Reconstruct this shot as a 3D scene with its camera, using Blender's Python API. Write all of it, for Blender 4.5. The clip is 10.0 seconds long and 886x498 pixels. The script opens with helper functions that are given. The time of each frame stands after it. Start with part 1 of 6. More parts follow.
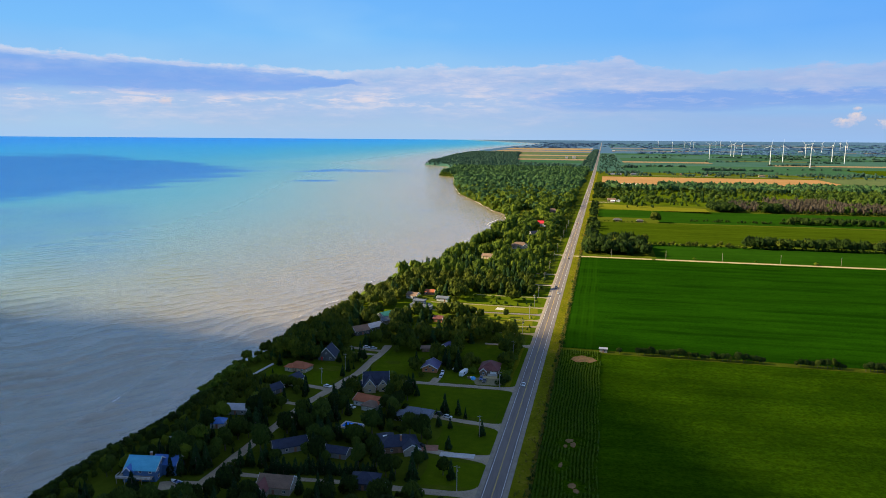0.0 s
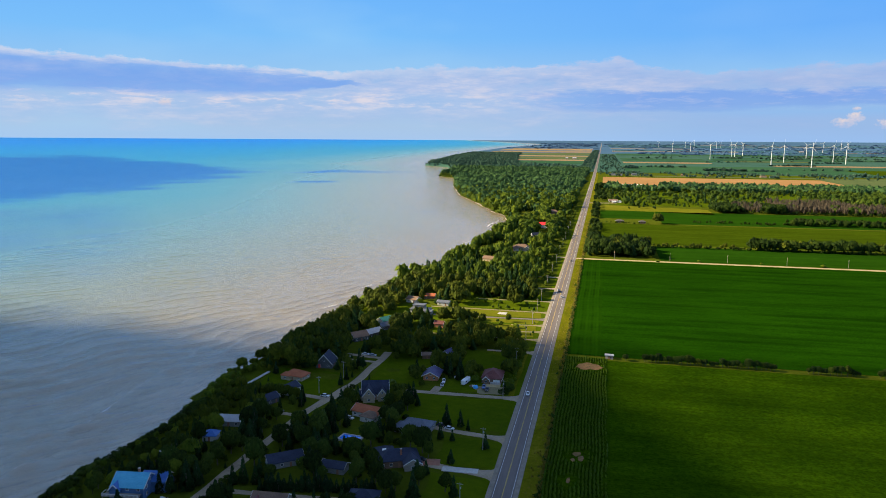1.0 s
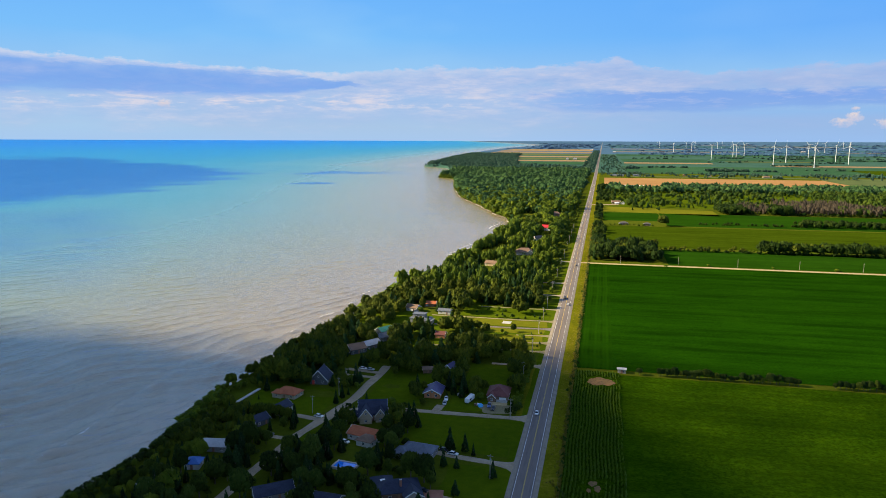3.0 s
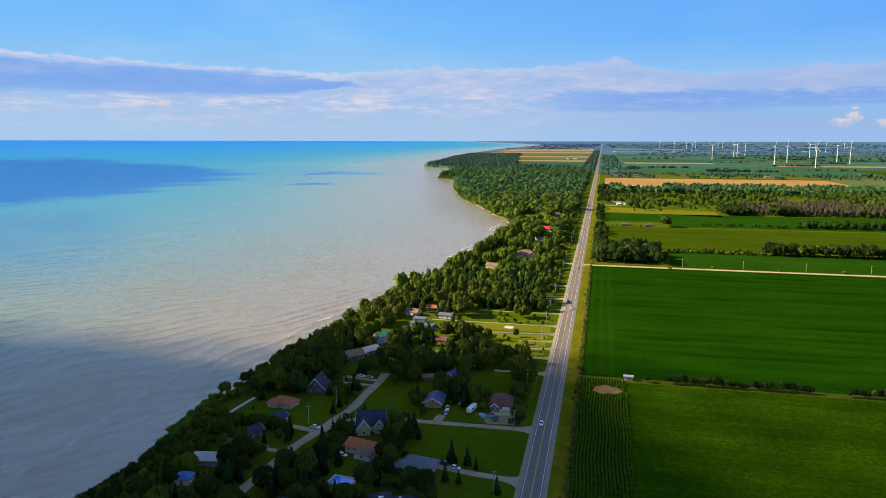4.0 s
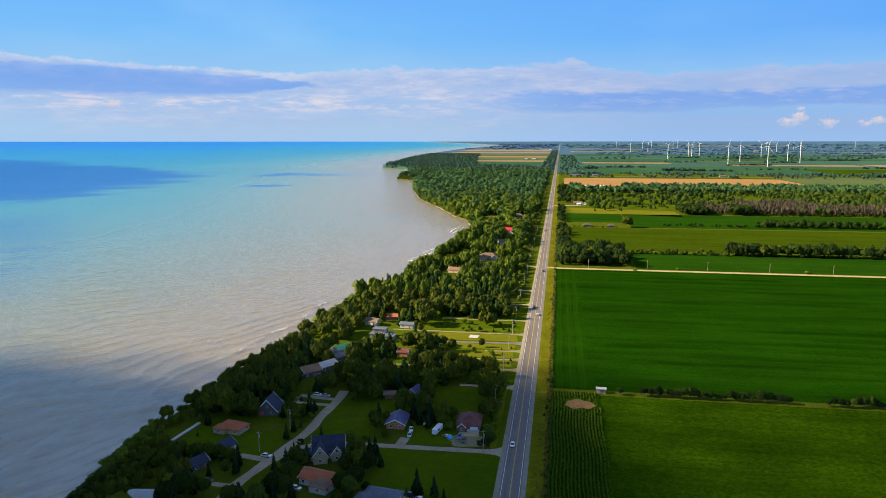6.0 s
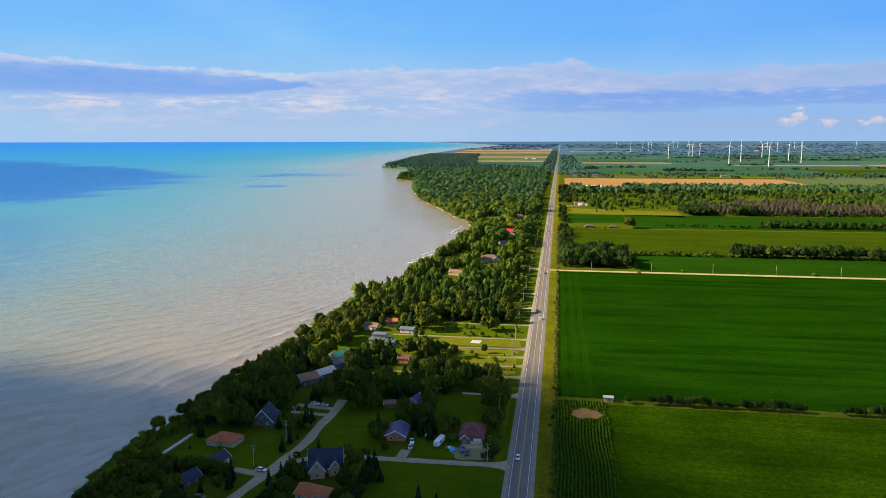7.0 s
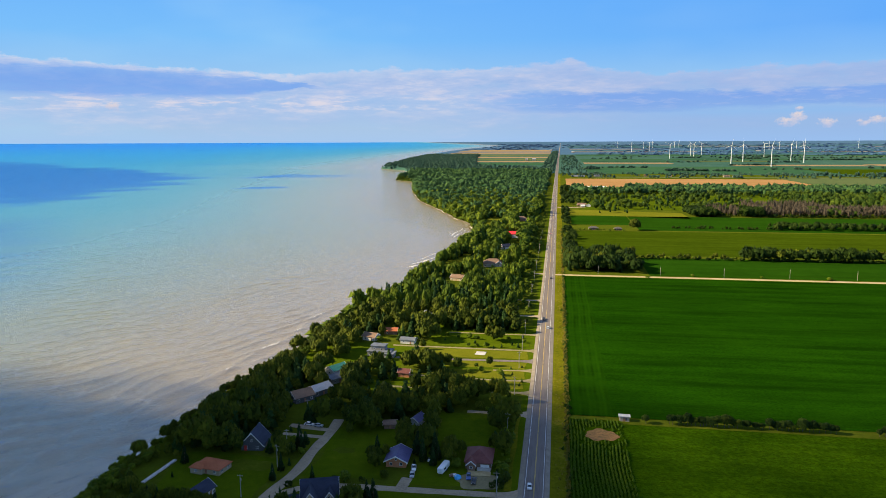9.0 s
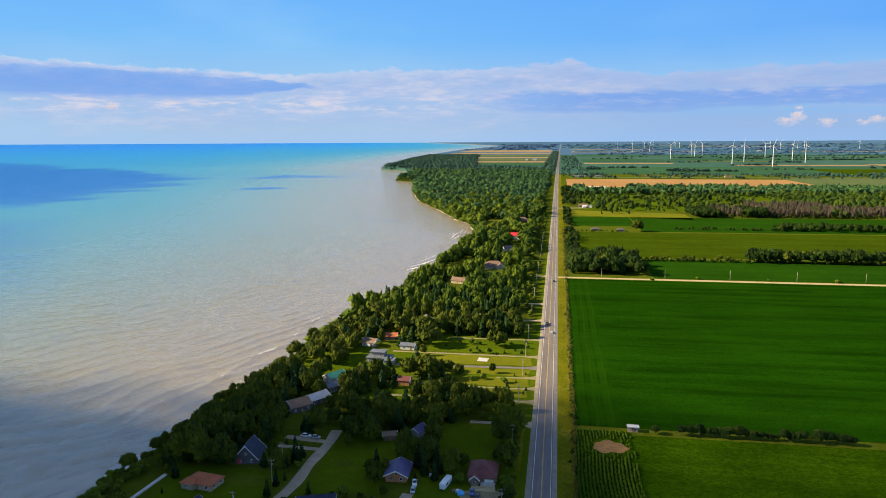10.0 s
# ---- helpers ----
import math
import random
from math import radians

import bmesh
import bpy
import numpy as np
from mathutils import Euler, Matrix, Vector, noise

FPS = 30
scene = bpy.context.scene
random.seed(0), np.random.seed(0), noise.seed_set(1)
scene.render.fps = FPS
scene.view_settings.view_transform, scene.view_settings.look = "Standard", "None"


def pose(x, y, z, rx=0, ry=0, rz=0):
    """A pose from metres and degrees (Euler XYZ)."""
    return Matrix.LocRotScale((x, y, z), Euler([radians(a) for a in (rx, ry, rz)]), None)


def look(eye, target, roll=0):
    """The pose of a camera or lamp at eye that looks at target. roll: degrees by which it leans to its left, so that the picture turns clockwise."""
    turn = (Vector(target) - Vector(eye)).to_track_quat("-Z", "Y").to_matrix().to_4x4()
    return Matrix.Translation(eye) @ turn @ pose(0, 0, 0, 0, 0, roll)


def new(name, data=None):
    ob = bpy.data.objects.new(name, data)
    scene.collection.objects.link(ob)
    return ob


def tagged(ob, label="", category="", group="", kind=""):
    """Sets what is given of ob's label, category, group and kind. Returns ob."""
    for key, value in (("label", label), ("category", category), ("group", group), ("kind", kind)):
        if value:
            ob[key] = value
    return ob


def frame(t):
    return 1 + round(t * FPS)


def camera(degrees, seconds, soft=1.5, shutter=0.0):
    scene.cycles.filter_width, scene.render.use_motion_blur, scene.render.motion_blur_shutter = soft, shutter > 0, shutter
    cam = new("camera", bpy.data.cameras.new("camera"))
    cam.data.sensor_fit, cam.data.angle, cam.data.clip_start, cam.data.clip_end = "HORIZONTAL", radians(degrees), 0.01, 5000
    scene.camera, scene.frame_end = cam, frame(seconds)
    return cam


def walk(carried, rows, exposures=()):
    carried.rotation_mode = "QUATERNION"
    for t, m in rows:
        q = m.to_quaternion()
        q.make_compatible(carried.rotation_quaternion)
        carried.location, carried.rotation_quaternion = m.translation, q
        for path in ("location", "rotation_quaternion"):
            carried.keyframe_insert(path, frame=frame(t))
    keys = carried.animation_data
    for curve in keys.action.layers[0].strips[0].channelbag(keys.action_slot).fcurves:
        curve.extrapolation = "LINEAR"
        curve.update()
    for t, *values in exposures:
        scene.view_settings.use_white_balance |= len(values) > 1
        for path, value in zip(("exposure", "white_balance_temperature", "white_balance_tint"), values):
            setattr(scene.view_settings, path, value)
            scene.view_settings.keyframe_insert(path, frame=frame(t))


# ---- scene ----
# World: x to the right of the highway's centre line, y along it, z up from the fields; the lake lies 12 m lower.
cam = camera(64.61, 10.0, soft=0.8)
EYE = 135.1
ROWS = [  # seconds, x, y, yaw, pitch, lean to the right
    (0.0, 36.55, 43.12, 12.820, -8.986, -0.387),
    (0.5, 34.68, 49.39, 12.809, -8.960, -0.349),
    (1.0, 32.84, 55.65, 12.798, -8.937, -0.312),
    (1.5, 31.03, 61.92, 12.787, -8.917, -0.275),
    (2.0, 29.23, 68.17, 12.776, -8.900, -0.238),
    (2.5, 27.47, 74.43, 12.765, -8.885, -0.202),
    (3.2, 25.03, 83.17, 12.749, -8.867, -0.152),
    (4.0, 22.31, 93.15, 12.732, -8.851, -0.095),
    (4.3, 21.31, 96.89, 12.689, -8.846, -0.074),
    (4.5, 20.65, 99.38, 12.485, -8.843, -0.060),
    (4.7, 19.99, 101.87, 11.851, -8.839, -0.046),
    (4.9, 19.33, 104.36, 11.217, -8.837, -0.032),
    (5.1, 18.68, 106.85, 10.522, -8.834, -0.018),
    (5.3, 18.03, 109.34, 9.807, -8.831, -0.004),
    (5.5, 17.39, 111.83, 9.431, -8.828, 0.009),
    (5.7, 16.75, 114.32, 9.390, -8.826, 0.023),
    (6.2, 15.16, 120.53, 9.374, -8.819, 0.057),
    (7.0, 12.68, 130.46, 9.350, -8.809, 0.111),
    (7.5, 11.17, 136.67, 9.338, -8.802, 0.144),
    (8.0, 9.67, 142.86, 9.325, -8.794, 0.176),
    (8.5, 8.21, 149.05, 9.321, -8.786, 0.209),
    (9.0, 6.76, 155.24, 9.317, -8.775, 0.241),
    (9.5, 5.34, 161.42, 9.314, -8.764, 0.273),
    (10.0, 3.95, 167.60, 9.310, -8.750, 0.305),
]
walk(cam, [(t, pose(x, y, EYE, 90 + pitch, 0, yaw) @ pose(0, 0, 0, 0, 0, -lean)) for t, x, y, yaw, pitch, lean in ROWS],
     exposures=[(0.0, 1.235), (10.0, 1.235)])
LAKE = -12.0

# ---- light: an evening sun over the lake, a broken cloud deck ----
SUN_EL, SUN_FROM = 29.0, (-1.0, -0.16)          # degrees; horizontal direction towards the sun
sun_az = math.atan2(SUN_FROM[0], SUN_FROM[1])   # clockwise from +y
sun_vec = Vector((math.sin(sun_az) * math.cos(radians(SUN_EL)), math.cos(sun_az) * math.cos(radians(SUN_EL)), math.sin(radians(SUN_EL))))
sun = new("sun", bpy.data.lights.new("sun", "SUN"))
sun.data.energy, sun.data.angle, sun.data.color = 5.0, radians(1.0), (1.0, 0.83, 0.50)
sun.matrix_world = look(sun_vec * 1000, (0, 0, 0))


class Nodes:
    """A small wrapper for building node trees."""

    def __init__(self, tree):
        self.t = tree
        self.n, self.l = tree.nodes, tree.links

    def add(self, kind, ins=None, **props):
        node = self.n.new(kind)
        if "operation" in props:
            node.operation = props["operation"]
        if "use_clamp" in props:
            node.use_clamp = props["use_clamp"]
        if "data_type" in props:
            node.data_type, node.blend_type, node.clamp_factor = props["data_type"], props["blend_type"], props["clamp_factor"]
        if "noise_dimensions" in props:
            node.noise_dimensions = props["noise_dimensions"]
        if "attribute_name" in props:
            node.attribute_name = props["attribute_name"]
        if "sky_type" in props:
            node.sky_type, node.sun_disc = props["sky_type"], False
            node.sun_elevation, node.sun_rotation = props["sun_elevation"], props["sun_rotation"]
            node.air_density, node.dust_density = props["air_density"], props["dust_density"]
        for k, v in (ins or {}).items():
            self.put(node, k, v)
        return node

    def put(self, node, k, v):
        if isinstance(v, bpy.types.NodeSocket):
            self.l.new(v, node.inputs[k])
        else:
            node.inputs[k].default_value = v

    def math(self, op, a, b=0.0, c=0.0, clamp=False):
        return self.add("ShaderNodeMath", {0: a, 1: b, 2: c}, operation=op, use_clamp=clamp).outputs[0]

    def ramp(self, fac, stops, mode="LINEAR"):
        node = self.add("ShaderNodeValToRGB", {0: fac})
        node.color_ramp.interpolation = mode
        el = node.color_ramp.elements
        while len(el) < len(stops):
            el.new(0.5)
        for e, (p, c) in zip(el, stops):
            e.position = p
            e.color = (c, c, c, 1) if isinstance(c, (int, float)) else (*c, 1)
        return node.outputs[0]

    def mix(self, fac, a, b, blend="MIX"):
        col = [(*v, 1) if isinstance(v, tuple) and len(v) == 3 else v for v in (a, b)]
        node = self.add("ShaderNodeMix", data_type="RGBA", blend_type=blend, clamp_factor=True)
        for i, v in ((0, fac), (6, col[0]), (7, col[1])):
            self.put(node, i, v)
        return node.outputs[2]

    def noise(self, vec, scale, detail=4.0, rough=0.55, dims="3D", dist=0.0):
        return self.add("ShaderNodeTexNoise", {"Vector": vec, "Scale": scale, "Detail": detail, "Roughness": rough, "Distortion": dist}, noise_dimensions=dims).outputs[0]

    def mapped(self, vec, scale=(1, 1, 1), loc=(0, 0, 0), rot=(0, 0, 0)):
        return self.add("ShaderNodeMapping", {"Vector": vec, "Scale": scale, "Location": loc, "Rotation": rot}).outputs[0]


def build_sky():
    world = bpy.data.worlds.new("evening_sky")
    scene.world = world
    world.use_nodes = True
    g = Nodes(world.node_tree)
    g.n.clear()
    way = g.add("ShaderNodeTexCoord").outputs["Generated"]
    xyz = g.add("ShaderNodeSeparateXYZ", {0: way})
    az = g.math("ARCTAN2", xyz.outputs[0], xyz.outputs[1])
    el = g.math("ARCSINE", xyz.outputs[2])
    flat = g.add("ShaderNodeCombineXYZ", {0: az, 1: el}).outputs[0]
    nishita = g.add("ShaderNodeTexSky", sky_type="NISHITA", sun_elevation=radians(SUN_EL), sun_rotation=sun_az, air_density=1.0, dust_density=0.6).outputs[0]
    elf = g.math("MULTIPLY", el, 1 / radians(30), clamp=True)
    high = g.mix(1.0, nishita, (0.06, 0.06, 0.064), "MULTIPLY")
    deck = g.noise(g.mapped(way, (1.0, 1.0, 1.6)), 2.6, 6, 0.6)       # broken cloud overhead
    high = g.mix(g.ramp(deck, [(0.36, 0.25), (0.55, 1.0)]), high, (0.10, 0.162, 0.31))
    high = g.mix(g.ramp(g.math("MULTIPLY", el, 1 / radians(60), clamp=True), [(0.2, 1.0), (0.45, 0.85), (0.85, 0.0)]), high, (0.28, 0.42, 0.72))    # brighter haze low in the sky
    # clear air near the skyline: pale and lilac at the bottom, blue above
    low = g.ramp(elf, [(0.0, (0.25, 0.35, 0.47)), (0.06, (0.23, 0.33, 0.48)), (0.16, (0.19, 0.34, 0.52)), (0.26, (0.118, 0.31, 0.57)), (0.40, (0.085, 0.265, 0.58)), (0.6, (0.22, 0.33, 0.52)), (1.0, (0.28, 0.36, 0.50))])
    veil = g.noise(g.mapped(flat, (3.0, 9.0, 1.0), (1.3, 0.2, 0)), 1.0, 3)
    low = g.mix(g.math("MULTIPLY", g.ramp(veil, [(0.45, 0.0), (0.7, 1.0)]), 0.35), low, (0.24, 0.40, 0.55))
    azf = g.math("MULTIPLY_ADD", az, 1 / radians(90), 0.62)
    elb = g.math("MULTIPLY", el, 1 / radians(10))
    low = g.mix(g.math("MULTIPLY", g.ramp(azf, [(0.42, 0.0), (0.85, 0.75)]), g.ramp(elf, [(0.14, 0.0), (0.27, 1.0), (0.5, 1.0), (0.7, 0.0)])), low, (0.062, 0.225, 0.57))
    sky = g.mix(g.ramp(elf, [(0.45, 0.0), (0.85, 1.0)]), low, high)
    # the long cloud bank low over the skyline
    wob = g.noise(g.mapped(flat, (1.0, 1.5, 1.0)), 36.0, 6, 0.62)
    wob2 = g.noise(g.mapped(flat, (1.0, 3.5, 1.0), (4.0, 1.0, 0)), 9.0, 7, 0.62)
    fine = g.noise(g.mapped(flat, (1.0, 5.5, 1.0), (2.0, 3.0, 0)), 26.0, 6, 0.65, dist=0.25)
    top = g.ramp(azf, [(0.0, 0.63), (0.128, 0.603), (0.204, 0.580), (0.291, 0.558), (0.386, 0.522), (0.412, 0.545), (0.475, 0.575), (0.56, 0.575), (0.603, 0.606), (0.629, 0.645), (0.655, 0.55), (0.705, 0.506), (0.735, 0.518), (0.784, 0.54), (0.828, 0.539), (1.0, 0.57)])
    edge = g.math("ADD", top, g.math("ADD", g.math("MULTIPLY", g.math("SUBTRACT", wob, 0.50), 0.14), g.math("MULTIPLY", g.math("SUBTRACT", fine, 0.5), 0.07)))
    depth = g.math("SUBTRACT", edge, elb)                       # how far below the bank's upper edge
    body = g.ramp(depth, [(0.0, 0.0), (0.028, 0.80), (0.10, 1.0)])
    foot = g.ramp(g.math("ADD", elb, g.math("MULTIPLY", g.math("SUBTRACT", wob2, 0.5), 0.6)), [(0.04, 0.0), (0.40, 1.0)])
    cover = g.math("MULTIPLY", body, foot)
    # blue shaded bellies: a lens to the west, a long band to the east
    mid = g.math("ADD", g.math("MULTIPLY", g.math("SUBTRACT", wob2, 0.5), 0.45), g.math("MULTIPLY", g.math("SUBTRACT", fine, 0.5), 0.35))
    lens_line = g.ramp(azf, [(0.0, 0.45), (0.128, 0.440), (0.204, 0.440), (0.291, 0.428), (0.345, 0.424), (0.393, 0.428), (0.50, 0.33), (0.585, 0.30), (0.70, 0.292), (0.766, 0.292), (0.83, 0.302), (1.0, 0.32)])
    off = g.math("ABSOLUTE", g.math("ADD", g.math("SUBTRACT", elb, lens_line), g.math("MULTIPLY", mid, 0.20)))
    wide = g.ramp(azf, [(0.0, 0.155), (0.128, 0.148), (0.204, 0.130), (0.291, 0.118), (0.345, 0.085), (0.393, 0.022), (0.42, 0.004), (0.50, 0.03), (0.585, 0.085), (0.70, 0.088), (0.766, 0.075), (0.83, 0.068), (1.0, 0.07)])
    belly = g.math("SUBTRACT", 1.0, g.math("DIVIDE", off, wide), clamp=True)
    belly = g.math("MULTIPLY", g.ramp(belly, [(0.0, 0.0), (0.36, 1.0)]), g.ramp(azf, [(0.39, 1.0), (0.415, 0.0), (0.53, 0.0), (0.60, 0.85)]))
    tone = g.ramp(g.math("ADD", g.math("MULTIPLY", wob2, 0.6), g.math("MULTIPLY", fine, 0.4)), [(0.36, (0.19, 0.285, 0.475)), (0.5, (0.275, 0.335, 0.485)), (0.63, (0.41, 0.405, 0.475))])
    rim = g.ramp(depth, [(0.01, 1.0), (0.085, 0.0)])
    tone = g.mix(g.math("MULTIPLY", rim, g.ramp(azf, [(0.3, 0.85), (0.5, 0.25)])), tone, (0.47, 0.455, 0.50))
    tone = g.mix(g.ramp(azf, [(0.50, 0.0), (0.75, 0.60)]), tone, (0.185, 0.262, 0.46))
    tone = g.mix(g.math("MULTIPLY", belly, g.ramp(wob2, [(0.35, 0.97), (0.7, 0.72)])), tone, (0.105, 0.222, 0.50))
    sky = g.mix(g.math("MULTIPLY", cover, 0.93), sky, tone)
    sky = g.mix(g.math("MULTIPLY", g.math("MULTIPLY", body, belly), g.ramp(azf, [(0.55, 0.0), (0.66, 0.7)])), sky, (0.120, 0.225, 0.49))
    # a clear pale strip under the eastern band, lit shreds under the western lens
    strip_off = g.math("ABSOLUTE", g.math("SUBTRACT", g.math("ADD", elb, g.math("MULTIPLY", mid, 0.10)), 0.205))
    sky = g.mix(g.math("MULTIPLY", g.ramp(strip_off, [(0.0, 0.7), (0.055, 0.0)]), g.ramp(azf, [(0.66, 0.0), (0.74, 1.0)])), sky, (0.175, 0.335, 0.54))
    shred = g.math("MULTIPLY", g.ramp(g.math("ADD", g.math("MULTIPLY", fine, 0.6), g.math("MULTIPLY", wob2, 0.4)), [(0.50, 0.0), (0.60, 1.0)]), g.ramp(g.math("ABSOLUTE", g.math("SUBTRACT", elb, 0.29)), [(0.02, 1.0), (0.075, 0.0)]))
    sky = g.mix(g.math("MULTIPLY", shred, g.ramp(azf, [(0.46, 0.75), (0.54, 0.2)])), sky, (0.44, 0.42, 0.47))
    sky = g.mix(g.math("MULTIPLY", g.ramp(elb, [(0.0, 0.8), (0.22, 0.55), (0.32, 0.0)]), g.ramp(azf, [(0.5, 0.0), (0.7, 0.8)])), sky, (0.155, 0.265, 0.47))
    sky = g.mix(g.ramp(elb, [(0.0, 0.35), (0.10, 0.0)]), sky, (0.20, 0.33, 0.56))
    # small sunlit cumulus over the farmland
    puff_noise = g.noise(g.mapped(flat, (1, 1.3, 1)), 130.0, 5, 0.6)
    for a, e, wa, we in ((16.55, 1.25, 1.05, 0.42), (17.2, 1.62, 0.75, 0.48), (17.25, 2.22, 0.32, 0.2), (19.1, 1.2, 0.8, 0.42), (21.3, 1.15, 0.5, 0.3), (22.1, 1.3, 0.7, 0.34), (-34.1, 2.6, 0.6, 0.42)):
        da = g.math("DIVIDE", g.math("SUBTRACT", az, radians(a)), radians(wa))
        de = g.math("DIVIDE", g.math("SUBTRACT", el, radians(e)), radians(we))
        r2 = g.math("ADD", g.math("MULTIPLY", da, da), g.math("MULTIPLY", de, de))
        m = g.math("SUBTRACT", g.math("SUBTRACT", 1.0, r2), g.math("MULTIPLY", g.math("SUBTRACT", puff_noise, 0.42), 3.0))
        shade = g.mix(g.ramp(g.math("MULTIPLY_ADD", de, 0.5, 0.5), [(0.2, 0.0), (0.75, 1.0)]), (0.30, 0.33, 0.45), (0.50, 0.42, 0.40))
        sky = g.mix(g.math("MULTIPLY", g.ramp(m, [(0.0, 0.0), (0.9, 1.0)]), 0.85), sky, shade)
    bg = g.add("ShaderNodeBackground", {"Color": sky, "Strength": 0.714})
    g.l.new(bg.outputs[0], g.add("ShaderNodeOutputWorld").inputs[0])


build_sky()

# ---- mesh helpers ----
FLAT, RISE, HUB = 2000.0, 2800.0, np.array((20.0, 100.0))


def lift(x, y, z=0.0):
    """The plain is flat for 2 km; past that the land rises gently to the skyline 4.8 km off."""
    x, y = np.asarray(x, float), np.asarray(y, float)
    vx, vy = x - HUB[0], y - HUB[1]
    D = np.maximum(np.hypot(vx, vy), 1.0)
    s = np.maximum((-RISE + np.sqrt(RISE ** 2 + 4 * D * np.maximum(D - FLAT, 0))) / (2 * D), 0)
    k = 1 - s * s
    return HUB[0] + vx * k, HUB[1] + vy * k, EYE * (1 - k) + np.asarray(z, float) * k, k


def np_mesh(name, V, F, smooth=False):
    """A mesh from arrays: V (n, 3), F (m, 3 or 4)."""
    V, F = np.asarray(V, np.float32), np.asarray(F, np.int32)
    me = bpy.data.meshes.new(name)
    me.vertices.add(len(V))
    me.vertices.foreach_set("co", V.ravel())
    me.loops.add(F.size)
    me.loops.foreach_set("vertex_index", F.ravel())
    me.polygons.add(len(F))
    me.polygons.foreach_set("loop_start", np.arange(0, F.size, F.shape[1], dtype=np.int32))
    me.polygons.foreach_set("use_smooth", np.full(len(F), smooth))
    me.update(calc_edges=True)
    return me


def grid_faces(nr, nc):
    r, c = np.meshgrid(np.arange(nr - 1), np.arange(nc - 1), indexing="ij")
    a = (r * nc + c).ravel()
    return np.stack((a, a + 1, a + nc + 1, a + nc), 1)


def part(name, bm, material, parent=None, label="", at=None):
    """Links a bmesh or a mesh as one object, under a thing or a part if one is given."""
    if isinstance(bm, bmesh.types.BMesh):
        me = bpy.data.meshes.new(name)
        bm.to_mesh(me)
        bm.free()
    else:
        me = bm
    if material and not me.materials:
        me.materials.append(material)
    ob = new(name, me)
    if parent:
        ob.parent = parent
    if at is not None:
        ob.matrix_local = at
    return tagged(ob, label)


def thing(name, label, category, group="", at=None, kind=""):
    ob = tagged(new(name), label, category, group, kind)
    ob.empty_display_size = 0.5
    if at is not None:
        ob.matrix_world = at
    return ob


def box(bm, x0, x1, y0, y1, z0, z1, m=None):
    v = [bm.verts.new((x, y, z)) for z in (z0, z1) for x, y in ((x0, y0), (x1, y0), (x1, y1), (x0, y1))]
    for f in ((3, 2, 1, 0), (4, 5, 6, 7), (0, 1, 5, 4), (1, 2, 6, 5), (2, 3, 7, 6), (3, 0, 4, 7)):
        bm.faces.new([v[i] for i in f])
    if m is not None:
        bmesh.ops.transform(bm, matrix=m, verts=v)
    return v


def boxed(*a, m=None, bevel=0.0):
    bm = bmesh.new()
    box(bm, *a, m=m)
    if bevel:
        bmesh.ops.bevel(bm, geom=bm.edges[:], offset=bevel, segments=1, affect="EDGES")
    return bm


def cone(bm, p0, p1, r0, r1, n=8, caps=True):
    p0, p1 = Vector(p0), Vector(p1)
    q = (p1 - p0).to_track_quat("Z", "Y").to_matrix()
    rings = []
    for p, r in ((p0, r0), (p1, r1)):
        rings.append([bm.verts.new(p + q @ Vector((r * math.cos(2 * math.pi * i / n), r * math.sin(2 * math.pi * i / n), 0))) for i in range(n)])
    for i in range(n):
        bm.faces.new((rings[0][i], rings[0][(i + 1) % n], rings[1][(i + 1) % n], rings[1][i]))
    if caps:
        bm.faces.new(rings[0][::-1]), bm.faces.new(rings[1])


# ---- materials ----
def material(name, rough=0.8, metal=0.0, spec=0.3):
    m = bpy.data.materials.new(name)
    m.use_nodes = True
    g = Nodes(m.node_tree)
    g.b = g.n["Principled BSDF"]
    g.b.inputs["Roughness"].default_value = rough
    g.b.inputs["Metallic"].default_value = metal
    g.b.inputs["Specular IOR Level"].default_value = spec
    g.co = g.add("ShaderNodeTexCoord").outputs["Object"]
    return m, g


def bump(g, height, strength=0.5, dist=0.1):
    g.l.new(g.add("ShaderNodeBump", {"Height": height, "Strength": strength, "Distance": dist}).outputs[0], g.b.inputs["Normal"])


def simple(name, dark, light, scale=2.0, rough=0.8, metal=0.0, spec=0.3, big=0.12, relief=0.0, stretch=(1, 1, 1)):
    """Two tones mixed by a fine and a coarse noise."""
    m, g = material(name, rough, metal, spec)
    co = g.mapped(g.co, stretch)
    fine, coarse = g.noise(co, scale, 5, 0.6), g.noise(co, scale * big, 3)
    f = g.math("ADD", g.math("MULTIPLY", fine, 0.55), g.math("MULTIPLY", coarse, 0.45))
    g.put(g.b, "Base Color", g.ramp(f, [(0.36, dark), (0.62, light)]))
    if relief:
        bump(g, fine, 0.6, relief)
    return m


